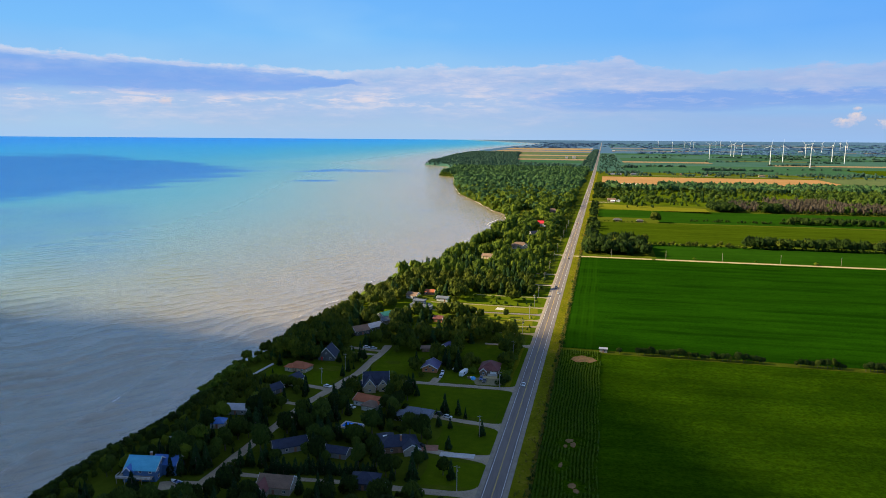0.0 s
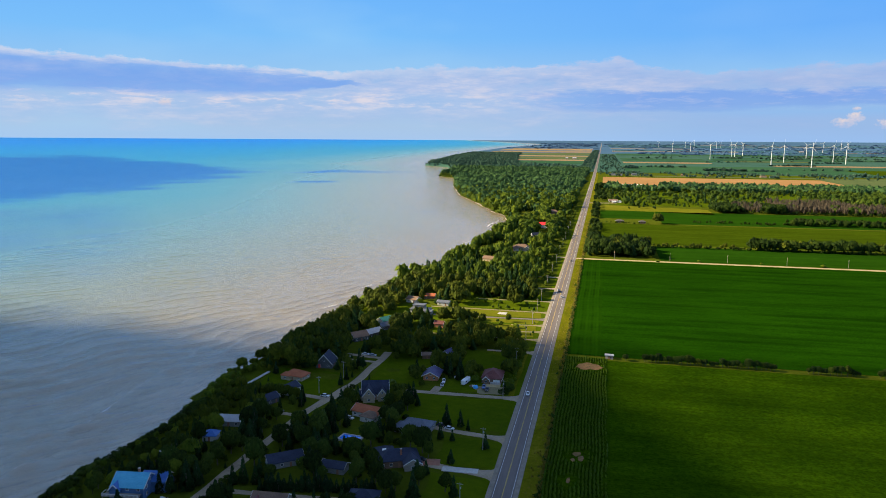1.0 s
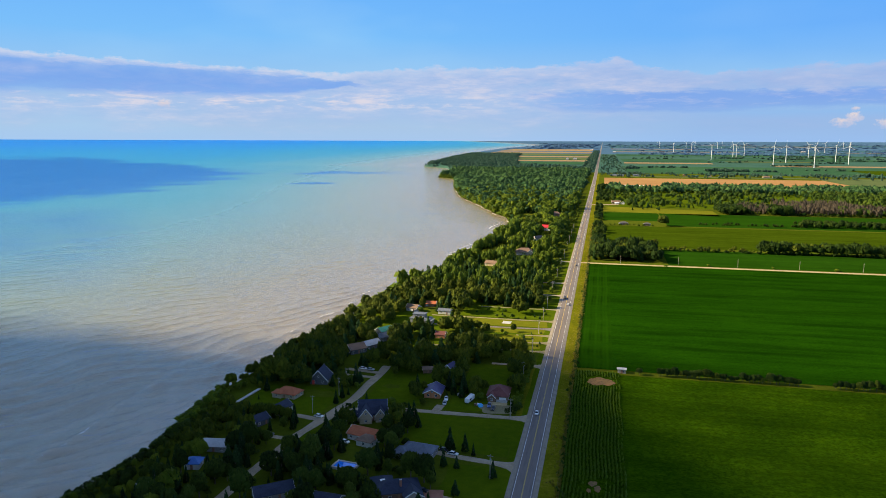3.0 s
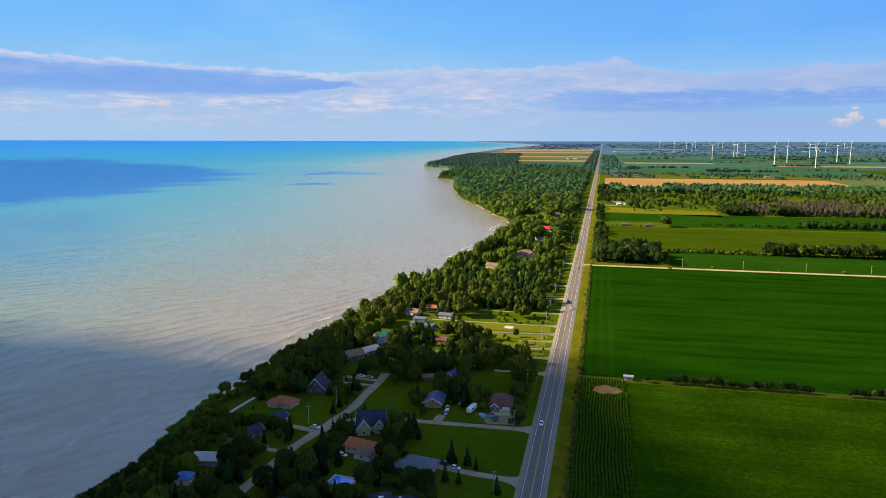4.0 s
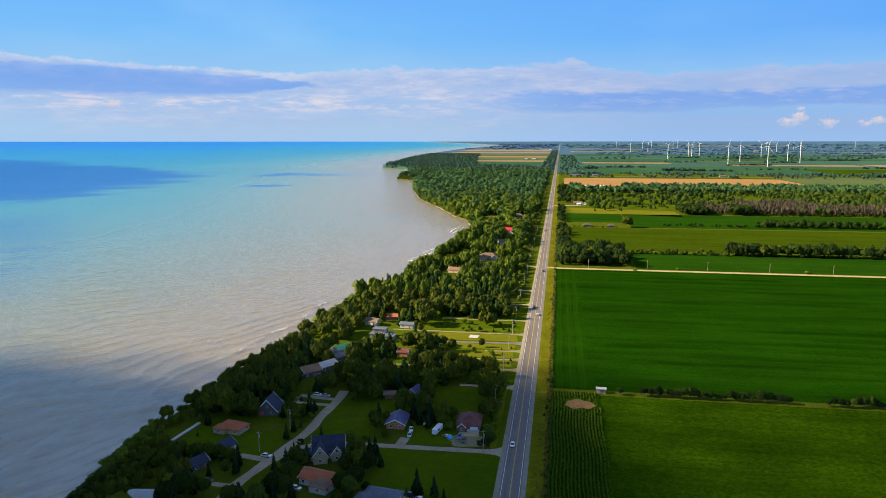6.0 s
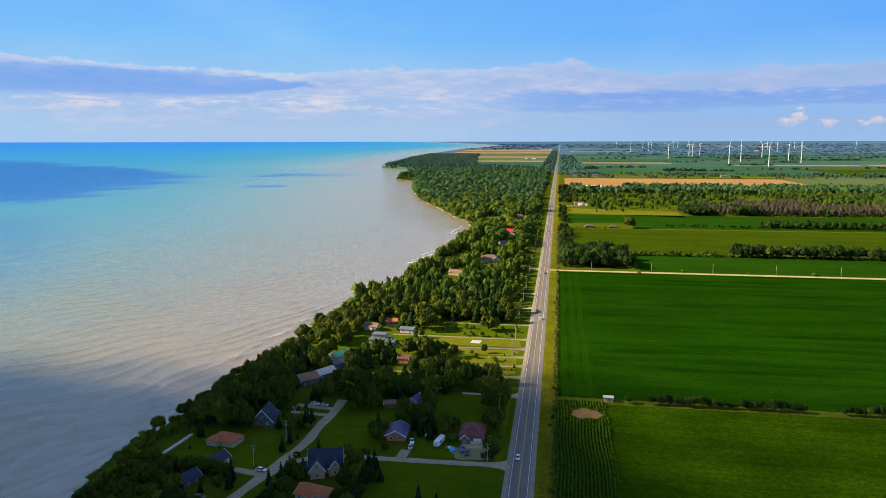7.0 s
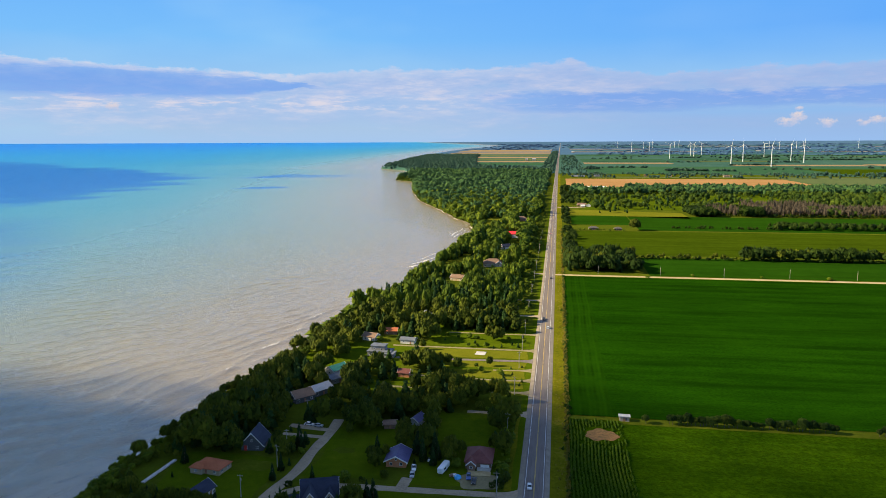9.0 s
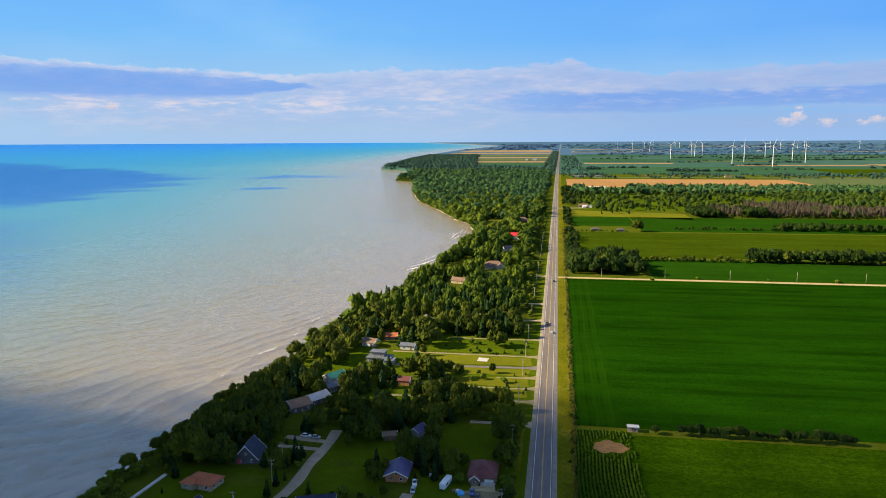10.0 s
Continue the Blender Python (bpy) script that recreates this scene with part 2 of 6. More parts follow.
def leafy(name, dark, light, tone=None):
    """Leaves: every clump its own green, every tree its own tone (by object, or by the attribute of a joined wood)."""
    m, g = material(name, 0.7, 0.0, 0.08)
    isl = g.add("ShaderNodeNewGeometry").outputs["Random Per Island"]
    rnd = g.add("ShaderNodeAttribute", attribute_name=tone).outputs["Fac"] if tone else g.add("ShaderNodeObjectInfo").outputs["Random"]
    f = g.math("ADD", g.math("MULTIPLY", isl, 0.45), g.math("MULTIPLY", rnd, 0.55))
    mid = tuple(a * 0.6 + b * 0.4 for a, b in zip(dark, light))
    col = g.ramp(f, [(0.05, dark), (0.5, mid), (0.95, light)])
    g.put(g.b, "Base Color", col)
    # leaves of a crown face outwards, whatever way the twigs of a clump point
    puff = g.add("ShaderNodeVectorTransform", {0: g.add("ShaderNodeAttribute", attribute_name="outward").outputs["Vector"]})
    puff.vector_type, puff.convert_from, puff.convert_to = "VECTOR", "OBJECT", "WORLD"
    wide = g.add("ShaderNodeVectorMath", {0: puff.outputs[0]}, operation="SCALE")
    wide.inputs["Scale"].default_value = 1.1
    both = g.add("ShaderNodeVectorMath", {0: wide.outputs[0], 1: g.add("ShaderNodeNewGeometry").outputs["Normal"]}, operation="ADD")
    g.put(g.b, "Normal", g.add("ShaderNodeVectorMath", {0: both.outputs[0]}, operation="NORMALIZE").outputs[0])
    leaf = g.add("ShaderNodeBsdfTranslucent", {"Color": col}).outputs[0]
    mixs = g.add("ShaderNodeMixShader", {0: 0.33, 1: g.b.outputs[0], 2: leaf})
    g.l.new(mixs.outputs[0], g.n["Material Output"].inputs[0])
    return m


M_LEAF = leafy("broad_leaves", (0.008, 0.021, 0.003), (0.070, 0.104, 0.010))
M_DARKLEAF = leafy("dark_hedge_leaves", (0.008, 0.024, 0.004), (0.042, 0.072, 0.010))
M_HEDGE = leafy("hedge_leaves", (0.010, 0.028, 0.004), (0.050, 0.082, 0.008), "tone")
M_LEAF_LIGHT = leafy("light_leaves", (0.060, 0.10, 0.006), (0.19, 0.225, 0.016))
M_CONIFER = leafy("conifer_needles", (0.007, 0.024, 0.008), (0.034, 0.075, 0.018))
M_GREYTREE = leafy("bare_grey_twigs", (0.07, 0.065, 0.045), (0.17, 0.14, 0.10))
M_SHRUB = leafy("shrub_leaves", (0.022, 0.052, 0.006), (0.10, 0.135, 0.016))
M_WOOD = leafy("wood_leaves", (0.028, 0.066, 0.007), (0.195, 0.245, 0.012), "tone")
M_GROVE = leafy("grove_leaves", (0.020, 0.042, 0.004), (0.150, 0.168, 0.010), "tone")
M_WOODCON = leafy("wood_needles", (0.014, 0.042, 0.012), (0.055, 0.11, 0.022), "tone")
# next three leaf colours put distance haze into paler, bluer greens
M_WOODFAR = leafy("haze_tinted_wood_leaves", (0.020, 0.068, 0.028), (0.112, 0.195, 0.052), "tone")
M_DISTANT = leafy("haze_tinted_distant_leaves", (0.028, 0.078, 0.060), (0.085, 0.150, 0.095), "tone")
M_HORIZON = leafy("haze_tinted_skyline_leaves", (0.065, 0.140, 0.27), (0.105, 0.195, 0.34), "tone")
M_ORCHARD = leafy("orchard_leaves", (0.022, 0.056, 0.007), (0.115, 0.160, 0.016), "tone")
M_DEADWOOD = leafy("dead_wood_twigs", (0.055, 0.050, 0.034), (0.155, 0.115, 0.085), "tone")
M_REED = leafy("dry_verge_weeds", (0.15, 0.130, 0.018), (0.32, 0.25, 0.05))
M_BARK = simple("bark", (0.05, 0.04, 0.03), (0.13, 0.11, 0.085), 6.0, 0.9, relief=0.03)


def grass_material(name, dark, light, dry, dry_at=0.62, scale=0.35, rows=None, plants=0.0):
    """Turf: fine blades, broad patches and dry spots. rows: (spacing, axis, depth) for sown or mown lines."""
    m, g = material(name, 0.9, 0.0, 0.0)
    fine, mid, broad = g.noise(g.co, scale * 9, 4, 0.7), g.noise(g.co, scale, 5, 0.6), g.noise(g.co, scale * 0.09, 4)
    f = g.math("ADD", g.math("ADD", g.math("MULTIPLY", fine, 0.35), g.math("MULTIPLY", mid, 0.3)), g.math("MULTIPLY", broad, 0.35))
    col = g.ramp(f, [(0.36, dark), (0.60, light)])
    col = g.mix(g.ramp(g.math("ADD", g.math("MULTIPLY", mid, 0.5), g.math("MULTIPLY", broad, 0.5)), [(dry_at, 0.0), (dry_at + 0.1, 0.8)]), col, dry)
    h = fine
    if plants:
        spot = g.noise(g.mapped(g.co, (0.8, 1.0, 1.0)), 0.8, 4, 0.75)
        col = g.mix(g.ramp(spot, [(0.38, plants), (0.52, 0.0)]), col, tuple(c * 0.35 for c in dark))
        col = g.mix(g.ramp(spot, [(0.55, 0.0), (0.68, plants)]), col, tuple(c * 1.25 for c in light))
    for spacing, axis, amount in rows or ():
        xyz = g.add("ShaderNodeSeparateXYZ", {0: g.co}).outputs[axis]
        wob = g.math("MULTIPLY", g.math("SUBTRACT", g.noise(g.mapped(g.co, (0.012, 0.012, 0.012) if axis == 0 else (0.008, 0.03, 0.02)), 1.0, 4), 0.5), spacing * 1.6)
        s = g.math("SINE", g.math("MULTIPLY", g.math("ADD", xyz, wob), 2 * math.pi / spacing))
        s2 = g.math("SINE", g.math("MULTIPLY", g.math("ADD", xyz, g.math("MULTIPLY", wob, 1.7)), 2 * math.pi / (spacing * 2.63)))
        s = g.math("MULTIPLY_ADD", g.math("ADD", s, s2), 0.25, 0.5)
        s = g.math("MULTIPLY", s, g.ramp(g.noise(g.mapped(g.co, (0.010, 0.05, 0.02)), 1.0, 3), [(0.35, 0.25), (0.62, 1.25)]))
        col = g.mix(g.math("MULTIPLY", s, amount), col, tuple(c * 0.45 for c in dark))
    g.put(g.b, "Base Color", col)
    bump(g, h, 0.7, 0.25)
    return m


M_LAND = grass_material("meadow_turf", (0.040, 0.056, 0.005), (0.085, 0.105, 0.008), (0.14, 0.12, 0.02))
M_LAWN = grass_material("mown_lawn", (0.038, 0.068, 0.003), (0.082, 0.112, 0.004), (0.12, 0.13, 0.010), 0.62, 0.25)
M_VERGE = grass_material("roadside_grass", (0.050, 0.064, 0.004), (0.165, 0.152, 0.008), (0.21, 0.160, 0.022), 0.56, 0.5)
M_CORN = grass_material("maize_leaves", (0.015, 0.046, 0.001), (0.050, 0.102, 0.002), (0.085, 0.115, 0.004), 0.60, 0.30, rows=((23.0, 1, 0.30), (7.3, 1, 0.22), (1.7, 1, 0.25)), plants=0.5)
# shade between the maize rows is put into this darker, striped green
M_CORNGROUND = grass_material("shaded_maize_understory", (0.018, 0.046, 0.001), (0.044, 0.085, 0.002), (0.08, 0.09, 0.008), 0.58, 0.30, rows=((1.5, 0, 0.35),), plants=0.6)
M_CORNROW = leafy("maize_row_leaves", (0.030, 0.070, 0.003), (0.075, 0.135, 0.006))
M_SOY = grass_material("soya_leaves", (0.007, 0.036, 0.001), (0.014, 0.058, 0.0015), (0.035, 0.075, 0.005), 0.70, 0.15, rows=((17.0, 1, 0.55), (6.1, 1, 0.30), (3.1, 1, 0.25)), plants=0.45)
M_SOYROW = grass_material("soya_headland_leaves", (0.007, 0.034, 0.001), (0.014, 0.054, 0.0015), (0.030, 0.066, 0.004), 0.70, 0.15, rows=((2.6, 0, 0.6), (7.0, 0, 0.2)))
M_SOY2 = grass_material("young_soya_leaves", (0.010, 0.039, 0.002), (0.019, 0.062, 0.003), (0.045, 0.08, 0.008), 0.70, 0.10, rows=((24.0, 1, 0.25),))
M_HAY = grass_material("hay_meadow", (0.028, 0.050, 0.002), (0.048, 0.076, 0.003), (0.072, 0.086, 0.006), 0.60, 0.10, rows=((21.0, 1, 0.35),))
M_HAY2 = grass_material("yellow_hay_and_sunlit_lawn", (0.09, 0.10, 0.006), (0.15, 0.15, 0.012), (0.19, 0.155, 0.025), 0.60, 0.10)
M_STUBBLE = grass_material("ripe_grain_stubble", (0.27, 0.145, 0.058), (0.36, 0.205, 0.085), (0.31, 0.20, 0.075), 0.62, 0.05, rows=((40.0, 1, 0.12),))
# far crops and farmland: blue haze of distance is put into these colours
M_FIELD_D = grass_material("distant_green_crop", (0.022, 0.066, 0.036), (0.040, 0.100, 0.048), (0.06, 0.10, 0.045), 0.62, 0.02)
M_FIELD_E = grass_material("distant_pale_crop", (0.060, 0.090, 0.036), (0.10, 0.125, 0.05), (0.15, 0.14, 0.065), 0.60, 0.02)
M_FIELD_T = grass_material("distant_tan_stubble", (0.21, 0.15, 0.08), (0.29, 0.20, 0.11), (0.24, 0.20, 0.11), 0.62, 0.02)
M_FARLAND = grass_material("haze_tinted_far_farmland", (0.028, 0.078, 0.065), (0.052, 0.112, 0.085), (0.08, 0.12, 0.08), 0.60, 0.01)
M_SKYLAND = grass_material("haze_tinted_skyline_farmland", (0.040, 0.092, 0.17), (0.066, 0.128, 0.21), (0.09, 0.13, 0.17), 0.64, 0.008)
M_FIELD_F = grass_material("haze_tinted_green_crop", (0.030, 0.085, 0.105), (0.050, 0.115, 0.125), (0.07, 0.12, 0.11), 0.62, 0.01)
M_FIELD_H = grass_material("haze_tinted_tan_stubble", (0.125, 0.125, 0.125), (0.17, 0.155, 0.145), (0.15, 0.15, 0.13), 0.62, 0.01)
M_SOIL = simple("bare_soil", (0.07, 0.055, 0.015), (0.26, 0.13, 0.045), 0.9, 0.95, relief=0.1)
M_BEACH = simple("wet_beach_sand", (0.07, 0.058, 0.045), (0.15, 0.125, 0.095), 0.6, 0.6, relief=0.1)
M_ASPHALT = simple("worn_asphalt", (0.120, 0.098, 0.090), (0.180, 0.147, 0.130), 1.5, 0.85, stretch=(1, 0.08, 1))
M_GRAVEL = simple("gravel_shoulder", (0.18, 0.147, 0.11), (0.28, 0.235, 0.18), 2.0, 0.95, relief=0.03)
M_TRACK = simple("sandy_garden_track", (0.15, 0.125, 0.06), (0.26, 0.215, 0.11), 1.2, 0.95, relief=0.03)
M_LANE = simple("pale_gravel_lane", (0.23, 0.175, 0.115), (0.37, 0.290, 0.195), 1.2, 0.95, relief=0.03)
M_DIRT = simple("sandy_side_road", (0.31, 0.235, 0.115), (0.46, 0.36, 0.19), 0.8, 0.95)
M_CONCRETE = simple("concrete", (0.36, 0.34, 0.31), (0.52, 0.49, 0.45), 1.5, 0.85)
M_WHITE_LINE = simple("white_road_paint", (0.55, 0.54, 0.52), (0.80, 0.79, 0.76), 3.0, 0.6)
M_YELLOW_LINE = simple("yellow_road_paint", (0.50, 0.33, 0.05), (0.68, 0.47, 0.09), 3.0, 0.6)

# ---- shore line: the water's edge, x as a function of y ----
SHORE = [(-4000, -260), (-600, -205), (100, -190), (269, -186), (316, -183), (387, -184), (445, -187), (519, -187), (569, -181), (664, -171), (740, -158), (845, -142), (984, -124), (1132, -117), (1240, -120), (1306, -130),
         (1380, -148), (1452, -174), (1627, -240), (1856, -330), (2200, -420), (2528, -487), (2690, -520), (2760, -600), (2860, -615), (3068, -620), (3400, -690), (3671, -770), (3870, -945), (4000, -960), (4282, -985), (5439, -1124), (6831, -1254), (8224, -1385),
         (10374, -1506), (11960, -1551), (15603, -1540), (19585, -1480), (26000, -2600), (36000, -4700), (48000, -7500), (80000, -15000)]


def shore_x(y):
    y = np.asarray(y, float)
    x = np.interp(y, [p[0] for p in SHORE], [p[1] for p in SHORE])
    return x + (2.2 * np.sin(y / 17.0) + 3.0 * np.sin(y / 43.0 + 1.0) * np.clip((y - 200) / 200, 0, 1)) * np.clip((1900 - y) / 500, 0, 1)


def spaced(*runs):
    """Stations from runs of (start, end, count)."""
    return np.unique(np.concatenate([np.linspace(a, b, n) for a, b, n in runs]))


def build_land():
    ys = spaced((-4000, 100, 12), (100, 1400, 131), (1400, 4300, 90), (4300, 12000, 45), (12000, 75000, 40))
    inland = np.array([-6, 0, 2, 5, 9, 14, 18, 24, 40])
    rise = np.array([-13.2, -12.2, -11.3, -9.5, -6.0, -2.5, -0.6, -0.05, 0.0])
    cols = np.concatenate((np.linspace(40, 400, 19)[1:], np.linspace(400, 3000, 30)[1:], np.geomspace(3000, 75000, 30)[1:]))
    sx = shore_x(ys)
    X = np.concatenate((sx[:, None] + inland[None, :], sx[:, None] + cols[None, :]), 1)
    Z = np.concatenate((np.broadcast_to(rise, (len(ys), len(rise))), np.zeros((len(ys), len(cols)))), 1).copy()
    Y = np.broadcast_to(ys[:, None], X.shape)
    Z[:, 4:7] += 0.8 * np.sin(Y[:, 4:7] / 6.1) * np.sin(Y[:, 4:7] / 15.0 + 2)
    x, y, z, k = lift(X, Y, Z)
    me = np_mesh("ground", np.stack((x, y, z), -1).reshape(-1, 3), grid_faces(*X.shape), True)
    ob = part("ground", me, M_LAND)
    me.materials.append(M_BEACH)
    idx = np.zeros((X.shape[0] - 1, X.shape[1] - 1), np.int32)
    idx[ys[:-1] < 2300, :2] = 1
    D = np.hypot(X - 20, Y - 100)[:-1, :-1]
    # far ground switches to the haze-tinted farmland colours
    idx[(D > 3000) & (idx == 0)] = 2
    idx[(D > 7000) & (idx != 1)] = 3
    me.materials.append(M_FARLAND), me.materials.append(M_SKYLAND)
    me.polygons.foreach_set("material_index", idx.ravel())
    tagged(ob, "green coastal plain with a sandy beach below low bluffs", "ground", kind="structure")


def water_material():
    m, g = material("silty_lake_water", 0.15, 0.0, 0.6)
    g.b.inputs["IOR"].default_value = 1.62
    s = g.add("ShaderNodeAttribute", attribute_name="offshore").outputs["Fac"]
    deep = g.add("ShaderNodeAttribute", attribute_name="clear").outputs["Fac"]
    haze = g.add("ShaderNodeAttribute", attribute_name="shade_tongue").outputs["Fac"]
    wide = g.math("SUBTRACT", g.noise(g.mapped(g.co, (1.0, 0.45, 1.0)), 0.0022, 5, 0.6), 0.5)
    s = g.math("ADD", s, g.math("MULTIPLY", wide, 0.14))
    col = g.ramp(s, [(0.0, (0.285, 0.225, 0.145)), (0.16, (0.268, 0.238, 0.150)), (0.30, (0.205, 0.24, 0.180)), (0.42, (0.135, 0.245, 0.255)), (0.55, (0.070, 0.235, 0.31)), (0.72, (0.022, 0.215, 0.40)), (0.86, (0.004, 0.195, 0.50)), (1.0, (0.002, 0.165, 0.58))])
    # cloud shade put into the water colour as blue tongues, drawn out into streaks
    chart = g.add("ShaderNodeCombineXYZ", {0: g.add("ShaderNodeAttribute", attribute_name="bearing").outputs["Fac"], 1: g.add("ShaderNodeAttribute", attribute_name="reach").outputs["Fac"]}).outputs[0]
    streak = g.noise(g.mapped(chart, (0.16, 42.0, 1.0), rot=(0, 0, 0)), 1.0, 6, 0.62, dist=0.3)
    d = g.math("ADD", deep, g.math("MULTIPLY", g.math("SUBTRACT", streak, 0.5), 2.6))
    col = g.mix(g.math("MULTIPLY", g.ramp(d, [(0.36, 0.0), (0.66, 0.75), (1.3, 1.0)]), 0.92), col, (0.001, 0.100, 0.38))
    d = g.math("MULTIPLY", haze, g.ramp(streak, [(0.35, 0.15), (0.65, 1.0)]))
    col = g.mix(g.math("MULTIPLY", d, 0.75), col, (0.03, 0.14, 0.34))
    # wind axes: u across the crests, v along them
    wind = g.mapped(g.co, rot=(0, 0, radians(38)))
    # dark flecks along the crests put wave shading into the colour
    fleck = g.noise(g.mapped(wind, (0.20, 0.05, 0.1)), 1.0, 5, 0.65, dist=0.4)
    col = g.mix(g.ramp(fleck, [(0.34, 0.25), (0.47, 0.0)]), col, (0.08, 0.10, 0.12))
    # broken foam along the beach and on a few crests
    near = g.add("ShaderNodeAttribute", attribute_name="surf").outputs["Fac"]
    lace = g.noise(g.mapped(g.co, (0.35, 0.16, 0.3)), 1.0, 6, 0.7)
    foam = g.ramp(g.math("ADD", near, g.math("MULTIPLY", g.math("SUBTRACT", lace, 0.5), 1.5)), [(0.62, 0.0), (0.85, 1.0)])
    col = g.mix(g.math("MULTIPLY", foam, 0.75), col, (0.62, 0.59, 0.56))
    g.put(g.b, "Base Color", col)
    calm = g.ramp(s, [(0.05, 1.0), (0.25, 1.0), (0.40, 0.5), (0.75, 0.14)])     # far off only the steep faces of the chop are seen
    far_off = g.math("MULTIPLY", g.add("ShaderNodeAttribute", attribute_name="reach").outputs["Fac"], 0.5)
    g.put(g.b, "Specular IOR Level", g.math("MULTIPLY", calm, g.ramp(far_off, [(0.27, 0.3), (0.62, 1.0)])))
    g.put(g.b, "Roughness", g.mix(foam, g.ramp(s, [(0.1, 0.10), (0.7, 0.38)]), (0.8, 0.8, 0.8)))
    chop = g.noise(g.mapped(wind, (1.0, 0.7, 1.0)), 0.62, 6, 0.74)
    mid = g.noise(g.mapped(wind, (1.0, 0.42, 1.0)), 0.17, 4, 0.62, dist=0.5)
    swell = g.noise(g.mapped(wind, (1.0, 0.13, 1.0)), 0.06, 3, 0.5, dist=0.4)
    bump(g, g.math("ADD", g.math("ADD", g.math("MULTIPLY", chop, 1.1), g.math("MULTIPLY", mid, 0.95)), g.math("MULTIPLY", swell, 0.5)), 0.75, 1.0)
    return m


def build_lake():
    ys = spaced((-4000, 180, 14), (180, 800, 250), (800, 1700, 170), (1700, 4300, 80), (4300, 10000, 30), (10000, 80000, 40))
    off = np.concatenate((np.arange(-8, 170, 2.0), np.arange(170, 640, 3.4), np.linspace(640, 1100, 45)[1:], np.geomspace(1100, 80000, 48)[1:]))
    X = shore_x(ys)[:, None] - off[None, :]
    Y = np.broadcast_to(ys[:, None], X.shape).copy()
    S = np.broadcast_to(off[None, :], X.shape)
    # long swell from the north-west, a shorter chop on it, and breakers along the beach
    rng = np.random.default_rng(4)
    group, bend = np.zeros_like(X), np.zeros_like(X)
    for _ in range(10):
        a, b, p, q = rng.uniform(0.010, 0.05), rng.uniform(0.006, 0.03), rng.uniform(0, 6.28), rng.uniform(0, 6.28)
        group += np.sin(a * X + p) * np.sin(b * Y + q)
        bend += np.sin(b * 1.7 * X + q) * np.sin(a * 1.1 * Y + p)
    near_beach = np.exp(-np.maximum(S, 0) / 55.0)               # the crests swing round towards the beach
    across = 0.80 * X - 0.60 * Y + near_beach * (0.10 * X + 0.22 * (Y - 400))
    ph = 2 * math.pi / 19.0 * across + 0.8 * bend
    ph = ph + 1.3 * np.sin(0.27 * ph + 0.015 * Y + 0.9 * group)
    crest = np.exp(9.0 * (np.sin(ph + 0.55 * np.cos(ph)) - 1))   # steep towards the beach
    q2 = 2 * math.pi / 10.5 * (0.70 * X - 0.71 * Y) + 1.3 * bend - 0.8 * group
    crest2 = np.exp(2.4 * (np.sin(q2 + 0.4 * np.cos(q2)) - 1))
    q3 = 2 * math.pi / 8.0 * (0.93 * X - 0.36 * Y) + 1.5 * group
    amp = np.clip(0.55 + 0.16 * group, 0.25, 1.0) * np.clip(S / 14, 0, 1)
    amp2 = np.clip(0.6 - 0.15 * bend, 0.3, 1.0) * np.clip(S / 14, 0, 1)
    shoal = 1 + 0.12 * np.exp(-((S - 26) / 18.0) ** 2)
    roll = np.exp(-np.abs((S - 25 - 5 * np.sin(Y / 37.0) - 2 * np.sin(Y / 15.0)) / 2.6) ** 1.5) * np.clip(0.55 + 0.45 * group, 0, 1)
    roll += np.exp(-np.abs((S - 47 - 6 * np.sin(Y / 43.0 + 2)) / 2.8) ** 1.5) * np.clip(0.35 - 0.5 * group, 0, 0.9)
    fade = np.clip(1.35 - np.hypot(X, Y) / 1700.0, 0, 1)
    fade = fade * np.clip((Y - 170) / 30, 0, 1) * np.clip((950 - S) / 500, 0, 1) * np.clip((1700 - Y) / 500, 0, 1)
    Z = LAKE + fade * (amp * shoal * np.interp(Y, [470, 600, 900], [1.5, 0.9, 0.75]) * crest + 0.42 * amp2 * crest2 + 0.10 * np.sin(q3) + np.interp(Y, [520, 700], [1.5, 0.3]) * roll - 0.25)
    x, y, z, k = lift(X, Y, Z)
    me = np_mesh("lake", np.stack((x, y, z), -1).reshape(-1, 3), grid_faces(*X.shape)[:, ::-1], True)
    D = np.hypot(X - 20, Y - 100)
    offshore = np.interp(np.log10(np.maximum(S, 10)), [1, 2.0, 2.3, 2.55, 2.8, 3.1, 3.55, 4.1], [0.0, 0.10, 0.22, 0.34, 0.50, 0.68, 0.82, 1.0])
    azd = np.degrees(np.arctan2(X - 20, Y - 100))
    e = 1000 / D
    # bounds of the painted cloud-shade zones; clear is the main one
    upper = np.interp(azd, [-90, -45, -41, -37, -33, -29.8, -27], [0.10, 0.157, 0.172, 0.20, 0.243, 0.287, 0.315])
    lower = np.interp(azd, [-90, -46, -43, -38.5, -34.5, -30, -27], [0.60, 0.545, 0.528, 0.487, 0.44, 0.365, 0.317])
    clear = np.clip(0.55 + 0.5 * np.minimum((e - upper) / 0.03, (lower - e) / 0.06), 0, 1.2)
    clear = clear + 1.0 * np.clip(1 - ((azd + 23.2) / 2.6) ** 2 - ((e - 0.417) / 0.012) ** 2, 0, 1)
    shade_tongue = np.clip((-35.5 - azd) / 5, 0, 1) * np.clip((e - 0.58) / 0.06, 0, 1) * np.clip((1.35 - e) / 0.5, 0, 1)
